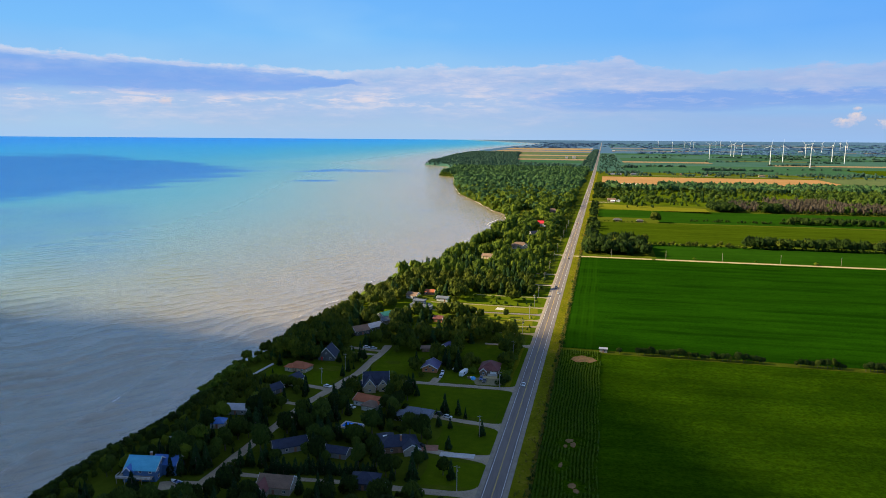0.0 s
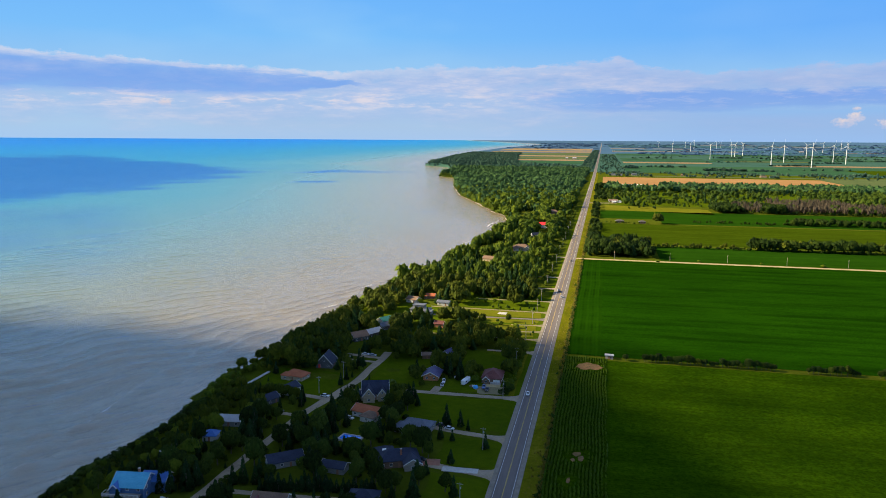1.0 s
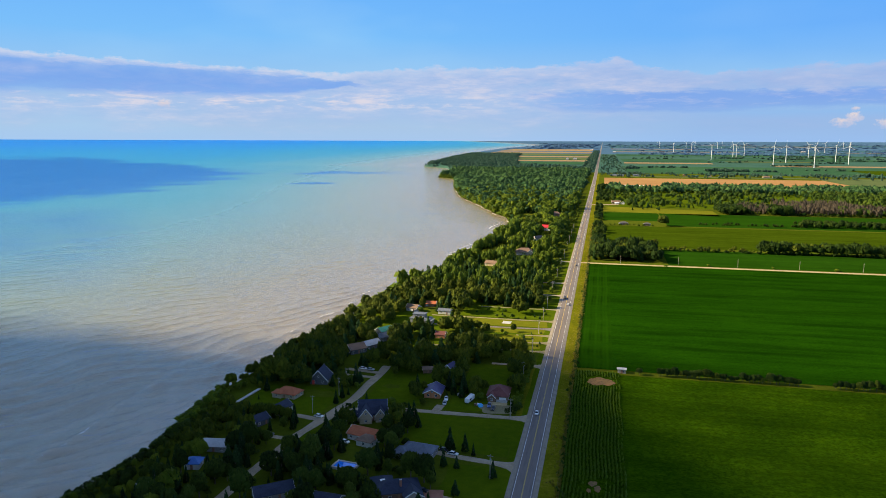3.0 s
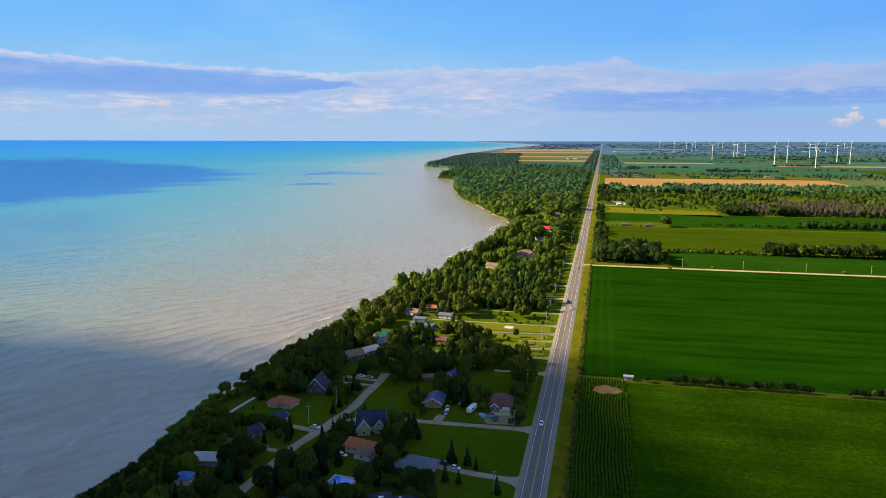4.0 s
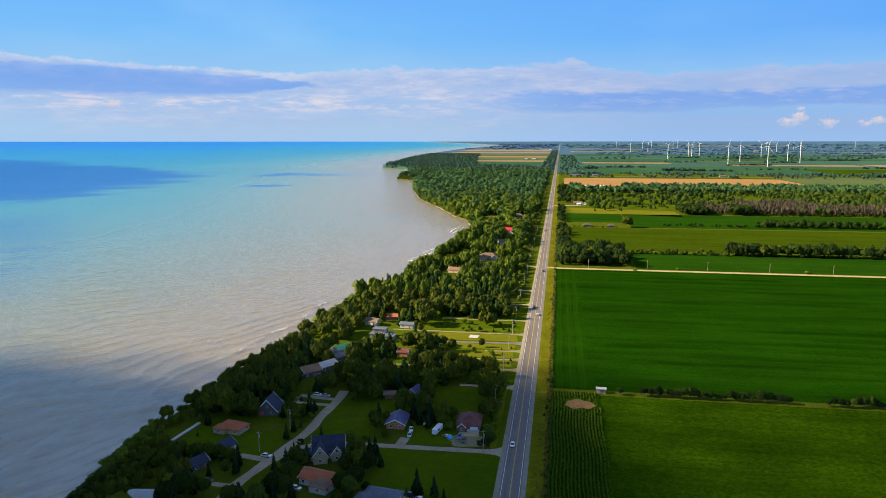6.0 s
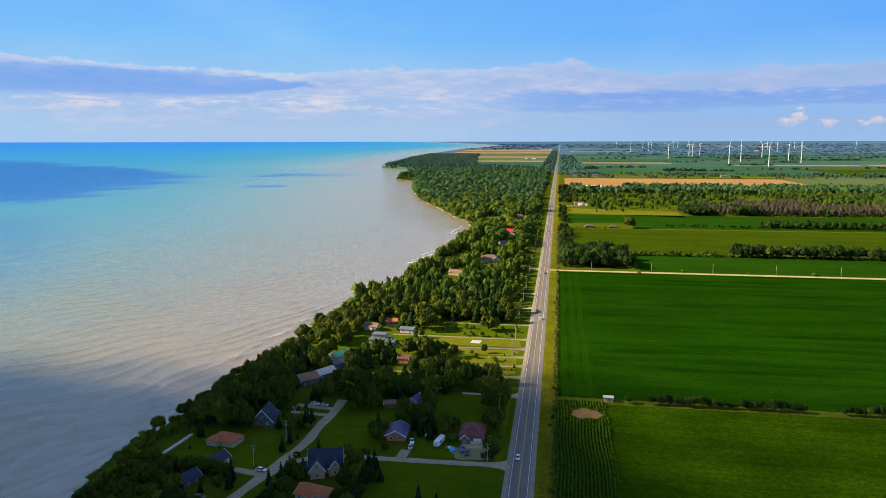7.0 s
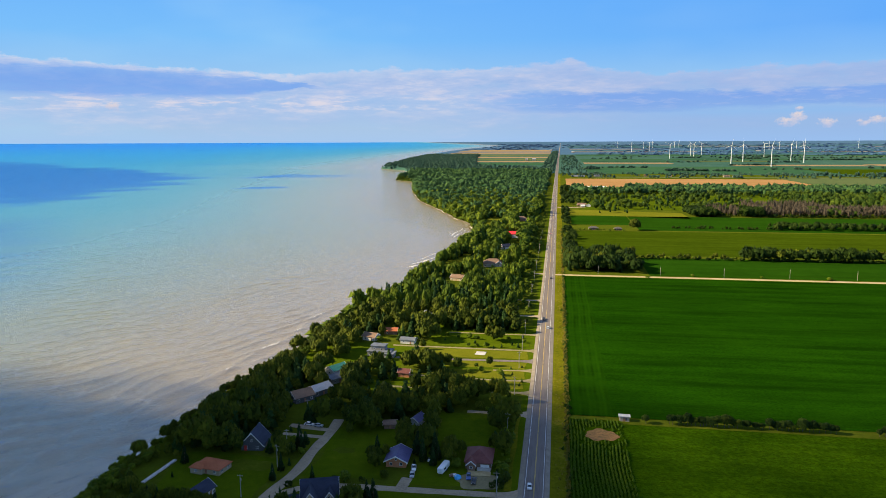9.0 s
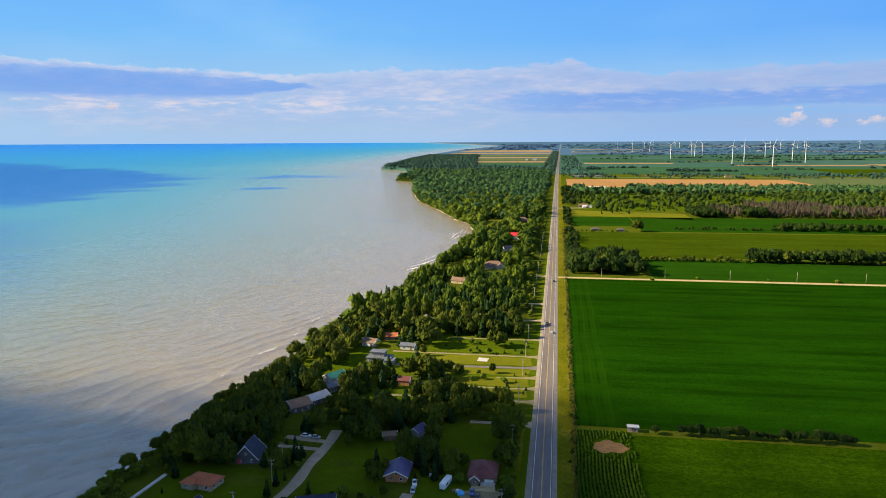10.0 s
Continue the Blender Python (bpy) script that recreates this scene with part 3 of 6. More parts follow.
    breaker = np.clip(np.sin(ph) * 1.2 - 0.6, 0, 1) * np.interp(Y, [700, 950], [1.0, 1.25]) * np.exp(-((S - 30) / 22.0) ** 2) * np.clip(0.2 + 0.5 * group, 0, 1) + np.interp(Y, [520, 700], [0.95, 0.42]) * roll
    breaker = breaker * np.clip((1700 - Y) / 300, 0, 1)
    ragged = np.clip(0.75 + 0.35 * np.sin(Y / 23.0) + 0.3 * np.sin(Y / 9.7 + 1) + 0.3 * np.sin(Y / 61.0), 0.25, 1.0)
    surf = np.clip(ragged * np.exp(-np.maximum(S, 0) / np.interp(Y, [600, 900, 2000], [6.0, 8.0, 6.0])) * np.interp(Y, [600, 900, 1700], [0.8, 0.98, 0.9]) + np.interp(Y, [700, 1000], [0.8, 1.3]) * breaker, 0, 1)
    for name, values in (("offshore", offshore), ("clear", clear), ("shade_tongue", shade_tongue), ("bearing", azd), ("reach", e), ("surf", surf)):
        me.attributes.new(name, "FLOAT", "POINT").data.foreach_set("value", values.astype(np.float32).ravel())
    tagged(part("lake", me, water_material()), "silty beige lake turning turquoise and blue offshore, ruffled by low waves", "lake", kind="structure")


build_land()
build_lake()


# ---- the cloud that keeps the near shore in shade; it hangs over the lake towards the sun ----
def build_cloud():
    m, g = material("cloud_vapour", 1.0, 0.0, 0.0)
    g.put(g.b, "Base Color", g.ramp(g.noise(g.co, 0.004, 5), [(0.3, (0.72, 0.74, 0.78)), (0.7, (0.88, 0.88, 0.88))]))
    high = 760.0
    shift = sun_vec * (high / sun_vec.z)
    nx, ny = 90, 70
    gx, gy = np.linspace(-900, 900, nx), np.linspace(-1, 1, ny)
    X, T = np.meshgrid(gx, gy, indexing="ij")
    # its northern rim lies above the edge of the shade on the ground
    rim = lambda x: np.interp(x, [-900, -470, -200, -140, -90, -30, 0, 12, 28, 45, 65, 100, 150, 260, 900], [530, 508, 494, 496, 496, 500, 508, 508, 485, 445, 395, 340, 270, 180, 130])
    north = rim(X) + 6 * np.sin(X / 31.0) + 5 * np.sin(X / 13.0 + 1)
    Y = np.where(T > 0, north * T + (1 - T) * -250, -250 + 950 * T)
    R = np.clip(1 - np.maximum(np.abs(X) / 900, np.abs(T)) ** 6, 0, 1)
    lump = sum(np.sin(X / a + i) * np.sin(Y / b + 2 * i) for i, (a, b) in enumerate(((90, 70), (47, 61), (29, 33))))
    V = []
    for up in (1, -1):
        z = high + (R ** 0.5) * ((70 + 26 * lump) * np.clip((-X - 40) / 300, 0.06, 1) if up > 0 else (-14 - 4 * lump))
        V.append(np.stack((X + shift.x, Y + shift.y, z), -1).reshape(-1, 3))
    F = grid_faces(nx, ny)
    me = np_mesh("cloud", np.concatenate(V), np.concatenate((F[:, ::-1], F + nx * ny)), True)
    ob = tagged(part("cloud", me, m), "broad flat-based white cloud drifting over the lake", "cloud", kind="structure")
    # unseen wisps that thin out beyond the rim, added to soften the shade's edge
    rng = np.random.default_rng(77)
    cell = 6.5
    gx, gy = np.meshgrid(np.arange(-700, 700, cell), np.arange(100, 600, cell), indexing="ij")
    gx, gy = gx.ravel() + rng.uniform(-2.5, 2.5, gx.size), gy.ravel() + rng.uniform(-2.5, 2.5, gx.size)
    edge = rim(gx)
    wide = np.interp(gx, [-700, -200, -20, 30, 700], [75, 55, 48, 75, 90])
    out = (gy - edge) / wide
    # extra wisps put between sun and maize to half-shade the field
    thin = np.where(gx > 5, np.interp(gy, [320, 430], [0.93, 0.70]) * np.clip((gx - 5) / 15, 0, 1) * np.clip((525 - gy) / 60, 0, 1), 0.0)
    keep = (out > -0.15) & (rng.uniform(size=gx.size) < np.maximum(0.98 - out * 0.98, thin))
    n = int(keep.sum())
    V = [(math.cos(i * 1.0472), math.sin(i * 1.0472), 0) for i in range(6)] + [(0, 0, 0.5), (0, 0, -0.4)]
    F = [(i, (i + 1) % 6, 6) for i in range(6)] + [((i + 1) % 6, i, 7) for i in range(6)]
    V, F = np.array(V), np.array(F)
    P = V[None] * rng.uniform(3.2, 5.4, n)[:, None, None] * (1 + rng.uniform(-0.25, 0.25, (n, 8, 1)))
    P = P + np.stack((gx[keep] + shift.x, gy[keep] + shift.y, high + rng.uniform(-12, 25, n)), -1)[:, None, :]
    me = np_mesh("cloud_wisps", P.reshape(-1, 3), (F[None] + 8 * np.arange(n)[:, None, None]).reshape(-1, 3), True)
    tagged(part("cloud_wisps", me, m), "unseen white wisps at the cloud's rim, added to soften the shade and dim the maize", "cloud", kind="structure")


build_cloud()


# ---- fields, lawns, lanes ----
def sheet(name, label, category, x0, x1, y0, y1, mat, z=0.06, step=60.0, ragged=0.0, kind="structure", lean=0.0):
    """A patch of ground laid on the plain, from x0 to x1 and y0 to y1, its edges slightly uneven."""
    nx, ny = max(2, int((x1 - x0) / step) + 2), max(2, int((y1 - y0) / step) + 2)
    if ragged:
        nx, ny = max(nx, int((x1 - x0) / 5) + 2), max(ny, int((y1 - y0) / 5) + 2)
        nx, ny = min(nx, 60), min(ny, 60)
    X, Y = np.meshgrid(np.linspace(x0, x1, nx), np.linspace(y0, y1, ny), indexing="xy")
    if ragged:
        w = np.zeros_like(X)
        w[0, :], w[-1, :] = -1, 1
        Y = Y + w * ragged * np.sin(X / 7.3 + x0)
        w = np.zeros_like(X)
        w[:, 0], w[:, -1] = -1, 1
        X = X + w * ragged * np.sin(Y / 6.1 + y0)
    Y = Y + lean * (X - x0)
    x, y, zz, k = lift(X, Y, z)
    me = np_mesh(name, np.stack((x, y, zz), -1).reshape(-1, 3), grid_faces(ny, nx), True)
    return tagged(part(name, me, mat), label, category, kind=kind)


def blob(name, label, category, cx, cy, rx, ry, mat, z=0.08, seed=0, kind="structure"):
    """A rounded uneven patch."""
    rng = np.random.default_rng(seed)
    n = 40
    a = np.linspace(0, 2 * math.pi, n, endpoint=False)
    r = 1 + sum(rng.uniform(-0.12, 0.12) * np.sin(j * a + rng.uniform(0, 6)) for j in (2, 3, 5, 7))
    V = [(cx, cy, z)] + [(cx + rx * q * math.cos(t), cy + ry * q * math.sin(t), z) for t, q in zip(a, r)]
    F = [(0, 1 + i, 1 + (i + 1) % n) for i in range(n)]
    return tagged(part(name, np_mesh(name, V, F), mat), label, category, kind=kind)


def lane(name, label, category, pts, width, mat, z=0.10, crown=0.03, kind="structure"):
    """A road strip with a slight crown along a line of points, smoothed at its bends."""
    P = [Vector((*p, 0)) for p in pts]
    for _ in range(3):
        Q = [P[0]]
        for a, b in zip(P, P[1:]):
            Q += [a.lerp(b, 0.25), a.lerp(b, 0.75)]
        P = Q + [P[-1]]
    V, F = [], []
    for i, p in enumerate(P):
        d = (P[min(i + 1, len(P) - 1)] - P[max(i - 1, 0)]).normalized()
        s = Vector((d.y, -d.x, 0))
        w = width / 2 * (1 + 0.07 * math.sin(p.x * 0.31 + p.y * 0.27)) + (3.6 * math.exp(-(abs(p.x) - 6.0) / 2.8) if -16 < p.x < 0 else 0.0)
        for f, dz in ((-1, -0.12), (-0.85, 0), (0, crown), (0.85, 0), (1, -0.12)):
            q = p + s * (w * f)
            V.append((q.x, q.y, z + dz))
    F = grid_faces(len(P), 5)[:, ::-1]
    return tagged(part(name, np_mesh(name, V, F, True), mat), label, category, kind=kind)


sheet("field", "tall dark green maize field in cloud shade", "field", 39, 900, -300, 484, M_CORN, 0.5)
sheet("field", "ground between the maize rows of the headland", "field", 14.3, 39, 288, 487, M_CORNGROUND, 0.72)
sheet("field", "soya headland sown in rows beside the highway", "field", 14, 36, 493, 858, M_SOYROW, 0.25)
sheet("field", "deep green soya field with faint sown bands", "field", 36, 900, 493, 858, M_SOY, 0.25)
sheet("field", "bright green soya field behind the sandy side road", "field", 100, 900, 872, 984, M_SOY2, 0.2)
sheet("field", "olive hay meadow with mown swaths", "field", 28, 1100, 1000, 1225, M_HAY, 0.15, lean=0.01)
sheet("field", "bright green soya field between tree rows", "field", 130, 1300, 1240, 1440, M_SOY2, 0.15, lean=0.01)
sheet("field", "bright green soya field beside the highway", "field", 30, 128, 1305, 1440, M_SOY2, 0.15)
sheet("field", "yellow hay strip beside the highway", "field", 28, 235, 1462, 1560, M_HAY2, 0.15, lean=-0.25)
sheet("field", "pale green orchard meadow", "field", 60, 1200, 1560, 2120, M_LAWN, 0.1)
sheet("field", "tan ripe grain field", "field", 32, 760, 2200, 2700, M_STUBBLE, 0.3, 30)
sheet("field", "green pasture beside the tan grain field", "field", 762, 2400, 2220, 2790, M_FIELD_E, 0.3, 40)
sheet("field", "narrow green strip behind the tan grain field", "field", 120, 1500, 2790, 2850, M_FIELD_E, 0.3, 40)
sheet("field", "broad green crop below the wind turbines", "field", 130, 1700, 3080, 3900, M_FIELD_D, 0.4, 60)
sheet("field", "broad pale pasture east of the turbines", "field", 1100, 3200, 2930, 3600, M_HAY, 0.5, 60)


def patchwork():
    """The chequer of far fields on both sides of the highway."""
    rng = random.Random(11)
    kinds = ((M_FIELD_D, "distant green crop field"), (M_FIELD_E, "distant pale green field"), (M_FIELD_T, "distant tan stubble field"), (M_FIELD_D, "distant green crop field"))
    y = 4000.0
    while y < 20000:
        dy = rng.uniform(260, 520) * (y / 4500)
        x = 150.0
        while x < 1.05 * y:
            dx = rng.uniform(500, 1300) * (y / 5000)
            if rng.random() < 0.62:
                mat, label = kinds[rng.choice((0, 0, 1, 1, 2, 3))]
                # beyond 6.5 km the fields take the haze-tinted colours
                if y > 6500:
                    mat, label = (M_FIELD_H, "tan stubble field tinted blue-grey for haze") if mat is M_FIELD_T else (M_FIELD_F, "green crop field tinted blue for haze")
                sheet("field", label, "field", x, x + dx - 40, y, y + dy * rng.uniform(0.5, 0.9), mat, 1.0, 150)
            x += dx
        y += dy
    for x0, x1, y0, y1, j in ((-640, -60, 4080, 4500, 0), (-780, -70, 4620, 4900, 2), (-900, -70, 5050, 5500, 1), (-1000, -70, 5700, 6100, 2), (-1050, -80, 6400, 7200, 1), (-1150, -90, 7500, 8300, 2), (-1250, -100, 8900, 10500, 2), (-330, -60, 3560, 3700, 1), (-300, -50, 3300, 3380, 0)):
        sheet("field", kinds[j][1] + " along the lake", "field", x0, x1, y0, y1, kinds[j][0], 1.0, 80)


patchwork()

# lawns and bare patches among the cottages
for x0, x1, y0, y1 in ((-93, -62, 412, 470), (-72, -9, 365, 403), (-49, -12, 412, 486), (-33, -8, 326, 352), (-31, -7, 294, 317), (-150, -106, 386, 426), (-78, -9, 580, 596), (-80, -9, 602, 660), (-60, -9, 524, 573),
                       (-158, -84, 548, 600), (-96, -66, 500, 541), (-106, -88, 352, 372), (-140, -118, 262, 272)):
    sheet("lawn", "mown grass among cottages and trees", "lawn", x0, x1, y0, y1, M_LAWN, 0.05, ragged=1.2)
# rough grass here; its brighter yellow also puts sunlight into the colour
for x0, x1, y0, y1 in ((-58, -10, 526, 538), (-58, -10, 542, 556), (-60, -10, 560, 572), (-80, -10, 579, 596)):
    sheet("rough_grass", "rough grass between the driveways, coloured yellower for sunlight", "grass", x0, x1, y0, y1, M_HAY2, 0.085, ragged=0.8)
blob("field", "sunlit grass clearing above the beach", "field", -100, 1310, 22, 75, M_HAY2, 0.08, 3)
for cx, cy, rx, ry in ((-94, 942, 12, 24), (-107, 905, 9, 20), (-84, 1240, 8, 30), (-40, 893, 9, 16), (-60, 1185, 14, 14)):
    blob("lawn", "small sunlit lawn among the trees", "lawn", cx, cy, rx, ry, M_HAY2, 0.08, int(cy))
blob("bare_patch", "bare sandy patch at the maize field's corner", "soil", 29, 469, 7.5, 6.5, M_SOIL, 0.80, 1)
for cx, cy, rx, ry in ((26.4, 347, 1.7, 2.2), (28.3, 343, 1.3, 2.6), (25.0, 341, 0.9, 1.6), (24, 322, 0.8, 2.4), (29.4, 305, 1.5, 2.4), (31.2, 301, 1.2, 1.8)):
    blob("bare_patch", "thin bare spot in the maize rows", "soil", cx, cy, rx, ry, M_SOIL, 0.80, int(cx * 3))
blob("bare_patch", "worn sandy yard of the maroon house", "soil", -22, 418, 10, 7, M_TRACK, 0.09, 5)
blob("bare_patch", "dry worn spot in the lawn", "soil", -84, 437, 5, 3, M_LAND, 0.09, 6)
blob("bare_patch", "dry grass behind the orange-roofed house", "soil", -120, 417, 14, 5, M_LAND, 0.09, 7)

# the highway: gravel shoulders, asphalt, painted lines
HY = spaced((-600, 1500, 60), (1500, 4200, 60), (4200, 40000, 50))


def strip(name, label, category, x0, x1, mat, z, ys=HY, edge=0.0):
    xs = np.array([x0, x1]) if not edge else np.array([x0, x0 + 0.5, x1 - 0.5, x1])
    X, Y = np.meshgrid(xs, ys, indexing="xy")
    Z = np.full_like(X, z)
    if edge:
        Z[:, 0] -= edge
        Z[:, -1] -= edge
    x, y, zz, k = lift(X, Y, Z)
    return tagged(part(name, np_mesh(name, np.stack((x, y, zz), -1).reshape(-1, 3), grid_faces(len(ys), len(xs)), True), mat), label, category, kind="structure")


strip("road_shoulder", "pale gravel shoulders of the highway", "shoulder", -6.5, 6.2, M_GRAVEL, 0.22, edge=0.2)
strip("road", "worn grey two-lane asphalt highway", "road", -4.3, 4.1, M_ASPHALT, 0.26)
LY = spaced((-600, 1500, 40), (1500, 2400, 20))
for x, mat, label in ((-3.6, M_WHITE_LINE, "white edge line"), (3.5, M_WHITE_LINE, "white edge line"), (-0.16, M_YELLOW_LINE, "yellow centre line"), (0.10, M_YELLOW_LINE, "yellow centre line")):
    w = 0.08 if mat is M_WHITE_LINE else 0.06
    strip("road_marking", label + " on the highway", "road marking", x - w, x + w, mat, 0.285, LY)
VY = spaced((-600, 1500, 80), (1500, 3000, 20))
strip("verge", "yellow-green grass verge beside the highway", "verge", 6.0, 14.5, M_VERGE, 0.12, VY)
strip("verge", "mown grass verge beside the highway", "verge", -9.5, -6.3, M_LAWN, 0.07, VY)
# a sunlit strip of the verge, put in as yellower grass
sheet("verge", "narrow strip of grass along the ditch, coloured yellow as if sunlit", "verge", -11.5, -9.2, 411, 488, M_VERGE, 0.10, ragged=0.3)
X, Y = np.meshgrid(np.linspace(5.5, 1400, 60), np.array([861.5, 862.5, 867.5, 868.5]), indexing="xy")
x, y, z, k = lift(X, Y, np.where((Y < 862) | (Y > 868), 0.05, 0.2))
tagged(part("side_road", np_mesh("side_road", np.stack((x, y, z), -1).reshape(-1, 3), grid_faces(4, 60), True), M_DIRT), "sandy yellow farm side road", "road", kind="structure")

LANES = [
    ("lane", "pale gravel lane winding between the cottages", [(-97, 470), (-96, 454), (-98, 435), (-97, 416), (-102, 393), (-105, 376), (-108, 363), (-109, 340), (-111, 320), (-112, 292), (-113, 262), (-115, 200)], 5.0, M_LANE),
    ("lane", "gravel lane from the highway to the cottages", [(-5, 408), (-34, 407), (-68, 406), (-86, 405), (-97, 397), (-103, 382)], 4.2, M_LANE),
    ("driveway", "gravel driveway of the grey-roofed house", [(-5, 356), (-19, 358), (-33, 360), (-42, 362)], 4.0, M_LANE),
    ("driveway", "broad driveway with pale concrete slab", [(-5, 321), (-22, 322), (-38, 325)], 4.6, M_LANE),
    ("driveway", "gravel driveway under the trees", [(-5, 291), (-15, 289), (-46, 288)], 4.2, M_LANE),
    ("driveway", "gravel driveway across the sunny lawn", [(-6, 637), (-26, 635), (-69, 635)], 2.4, M_TRACK),
    ("lane", "straight sandy lane between the lawns", [(-6, 598), (-43, 598), (-100, 598)], 2.6, M_TRACK),
    ("driveway", "grey asphalt driveway of the flat-roofed house", [(-6, 576), (-40, 574), (-75, 572), (-92, 572)], 3.4, M_ASPHALT),
    ("driveway", "short gravel driveway", [(-6, 558), (-29, 556)], 2.4, M_TRACK),
    ("driveway", "gravel driveway under trees", [(-6, 540), (-28, 538), (-80, 541)], 2.4, M_TRACK),
    ("driveway", "gravel driveway behind the shrubs", [(-6, 520), (-26, 520), (-90, 520)], 2.4, M_TRACK),
    ("driveway", "gravel driveway beside the blue spruces", [(-6, 490), (-36, 490)], 3.2, M_LANE),
    ("driveway", "short gravel driveway of the purple-roofed house", [(-52, 407), (-51, 416)], 4.5, M_LANE),
    ("driveway", "parking spur beside the lane", [(-97, 457), (-118, 460)], 4.0, M_LANE),
    ("driveway", "gravel spur to the tree-hidden cottages", [(-98, 449), (-118, 450)], 3.0, M_LANE),
    ("driveway", "spur from the lane into a walled yard", [(-108, 360), (-128, 362)], 3.4, M_LANE),
    ("driveway", "spur to the white cottage", [(-103, 384), (-118, 387)], 4.0, M_LANE),
    ("driveway", "wide yard of the blue house", [(-113, 272), (-122, 271), (-128, 268)], 7.0, M_LANE),
    ("driveway", "track across the grass to the lane", [(-112, 284), (-90, 285), (-60, 288)], 3.0, M_LANE),
    ("driveway", "gravel drive to farmstead", [(6, 1600), (40, 1605), (62, 1612)], 12.0, M_LANE),
    ("driveway", "gravel drive of a roadside house in the trees", [(-6, 690), (-26, 690)], 3.0, M_LANE),
    ("driveway", "gravel drive into the conifers", [(-6, 745), (-26, 745)], 3.0, M_LANE),
    ("driveway", "gravel drive into the woods", [(-6, 868), (-40, 868)], 4.0, M_LANE),
]
for i, (name, label, pts, w, mat) in enumerate(LANES):
    lane(name, label, "lane" if name == "lane" else "driveway", pts, w, mat, z=0.12 + 0.012 * (i % 4))

# ---- trees ----
ICO_V = []
for a in (-1, 1):
    for b in (-1.618, 1.618):
        ICO_V += [(0, a, b), (a, b, 0), (b, 0, a)]
ICO_V = np.array(ICO_V) / 1.902
_bm = bmesh.new()
for v in ICO_V:
    _bm.verts.new(v)
_hull = bmesh.ops.convex_hull(_bm, input=_bm.verts[:])
_bm.verts.index_update()
ICO_F = np.array([[v.index for v in f.verts] for f in _bm.faces])
_bm.free()


OCT_V = np.array([(1, 0, 0), (0, 1, 0), (-1, 0, 0), (0, -1, 0), (0, 0, 1), (0, 0, -1)], float)
OCT_F = np.array([(0, 1, 4), (1, 2, 4), (2, 3, 4), (3, 0, 4), (1, 0, 5), (2, 1, 5), (3, 2, 5), (0, 3, 5)])


TET_V = np.array([(0, 0, 1.2), (0.94, 0, -0.5), (-0.47, 0.82, -0.5), (-0.47, -0.82, -0.5)])
TET_F = np.array([(0, 1, 2), (0, 2, 3), (0, 3, 1), (1, 3, 2)])


def clumps(rng, centres, radii, squash=0.8, jag=0.38, fine=True):
    """Ragged leaf clumps: one jittered lump at every centre, of twenty sides, or eight ("oct"), or four."""
    n = len(centres)
    base, faces = (OCT_V, OCT_F) if fine == "oct" else (ICO_V, ICO_F) if fine else (TET_V, TET_F)
    if not fine:
        radii = np.asarray(radii) * 1.32
    w = len(base)
    J = 1 + rng.uniform(-jag, jag, (n, w, 1))
    ang, tip = rng.uniform(0, 2 * math.pi, n), rng.uniform(-0.9, 0.9, n) * (3.4 if squash < 1 else 1.0)
    V = base[None] * J
    c, s = np.cos(tip)[:, None], np.sin(tip)[:, None]
    V = np.stack((V[..., 0], V[..., 1] * c - V[..., 2] * s, V[..., 1] * s + V[..., 2] * c), -1)
    c, s = np.cos(ang)[:, None], np.sin(ang)[:, None]
    V = np.stack((V[..., 0] * c - V[..., 1] * s, V[..., 0] * s + V[..., 1] * c, V[..., 2] * squash), -1)
    V = V * np.asarray(radii)[:, None, None] + np.asarray(centres)[:, None, :]
    F = faces[None] + w * np.arange(n)[:, None, None]
    return V.reshape(-1, 3), F.reshape(-1, 3)


def broad_centres(rng, h, r, n, base=0.22):
    """Clump centres over a full, bumpy crown: a round body with lobes that bulge out of it."""
    d = rng.normal(size=(n, 3))
    d /= np.linalg.norm(d, axis=1)[:, None]
    d[:, 2] = np.where(d[:, 2] < -0.55, -d[:, 2], d[:, 2])
    q = np.full(n, 0.70)
    for i in range(9):
        a, e = i * 2.4 + rng.uniform(-0.4, 0.4), rng.uniform(-0.35, 0.95)
        c = np.array((math.cos(a) * math.sqrt(1 - e * e), math.sin(a) * math.sqrt(1 - e * e), e))
        q += rng.uniform(0.10, 0.34) * np.exp(6.0 * (d @ c - 1))
    q *= rng.uniform(0.88, 1.04, n)
    mid, up = h * (base + (1 - base) * 0.48), h * (1 - base) * 0.52
    return np.stack((d[:, 0] * q * r, d[:, 1] * q * r, mid + d[:, 2] * q * up), -1)


def with_core(rng, arrays, h, r, base=0.22):
    """Adds the dense inner body of a crown."""
    V, F = arrays
    C, G = clumps(rng, np.zeros((1, 3)), np.ones(1), 1.0, 0.12)
    C = C * np.array((r * 0.72, r * 0.72, h * (1 - base) * 0.40)) + np.array((0, 0, h * (base + (1 - base) * 0.48)))
    return np.concatenate((V, C)), np.concatenate((F, G + len(V)))


def cone_centres(rng, h, r, n):
    t = np.sqrt(rng.uniform(0, 1, n)) * 0.97
    z = h * (1.0 - t * 0.94)
    rad = r * t * (0.72 + 0.28 * np.sin(z / h * 40) ** 2) * rng.uniform(0.7, 1.05, n)
    a = rng.uniform(0, 6.28, n)
    return np.stack((rad * np.cos(a), rad * np.sin(a), z), -1)


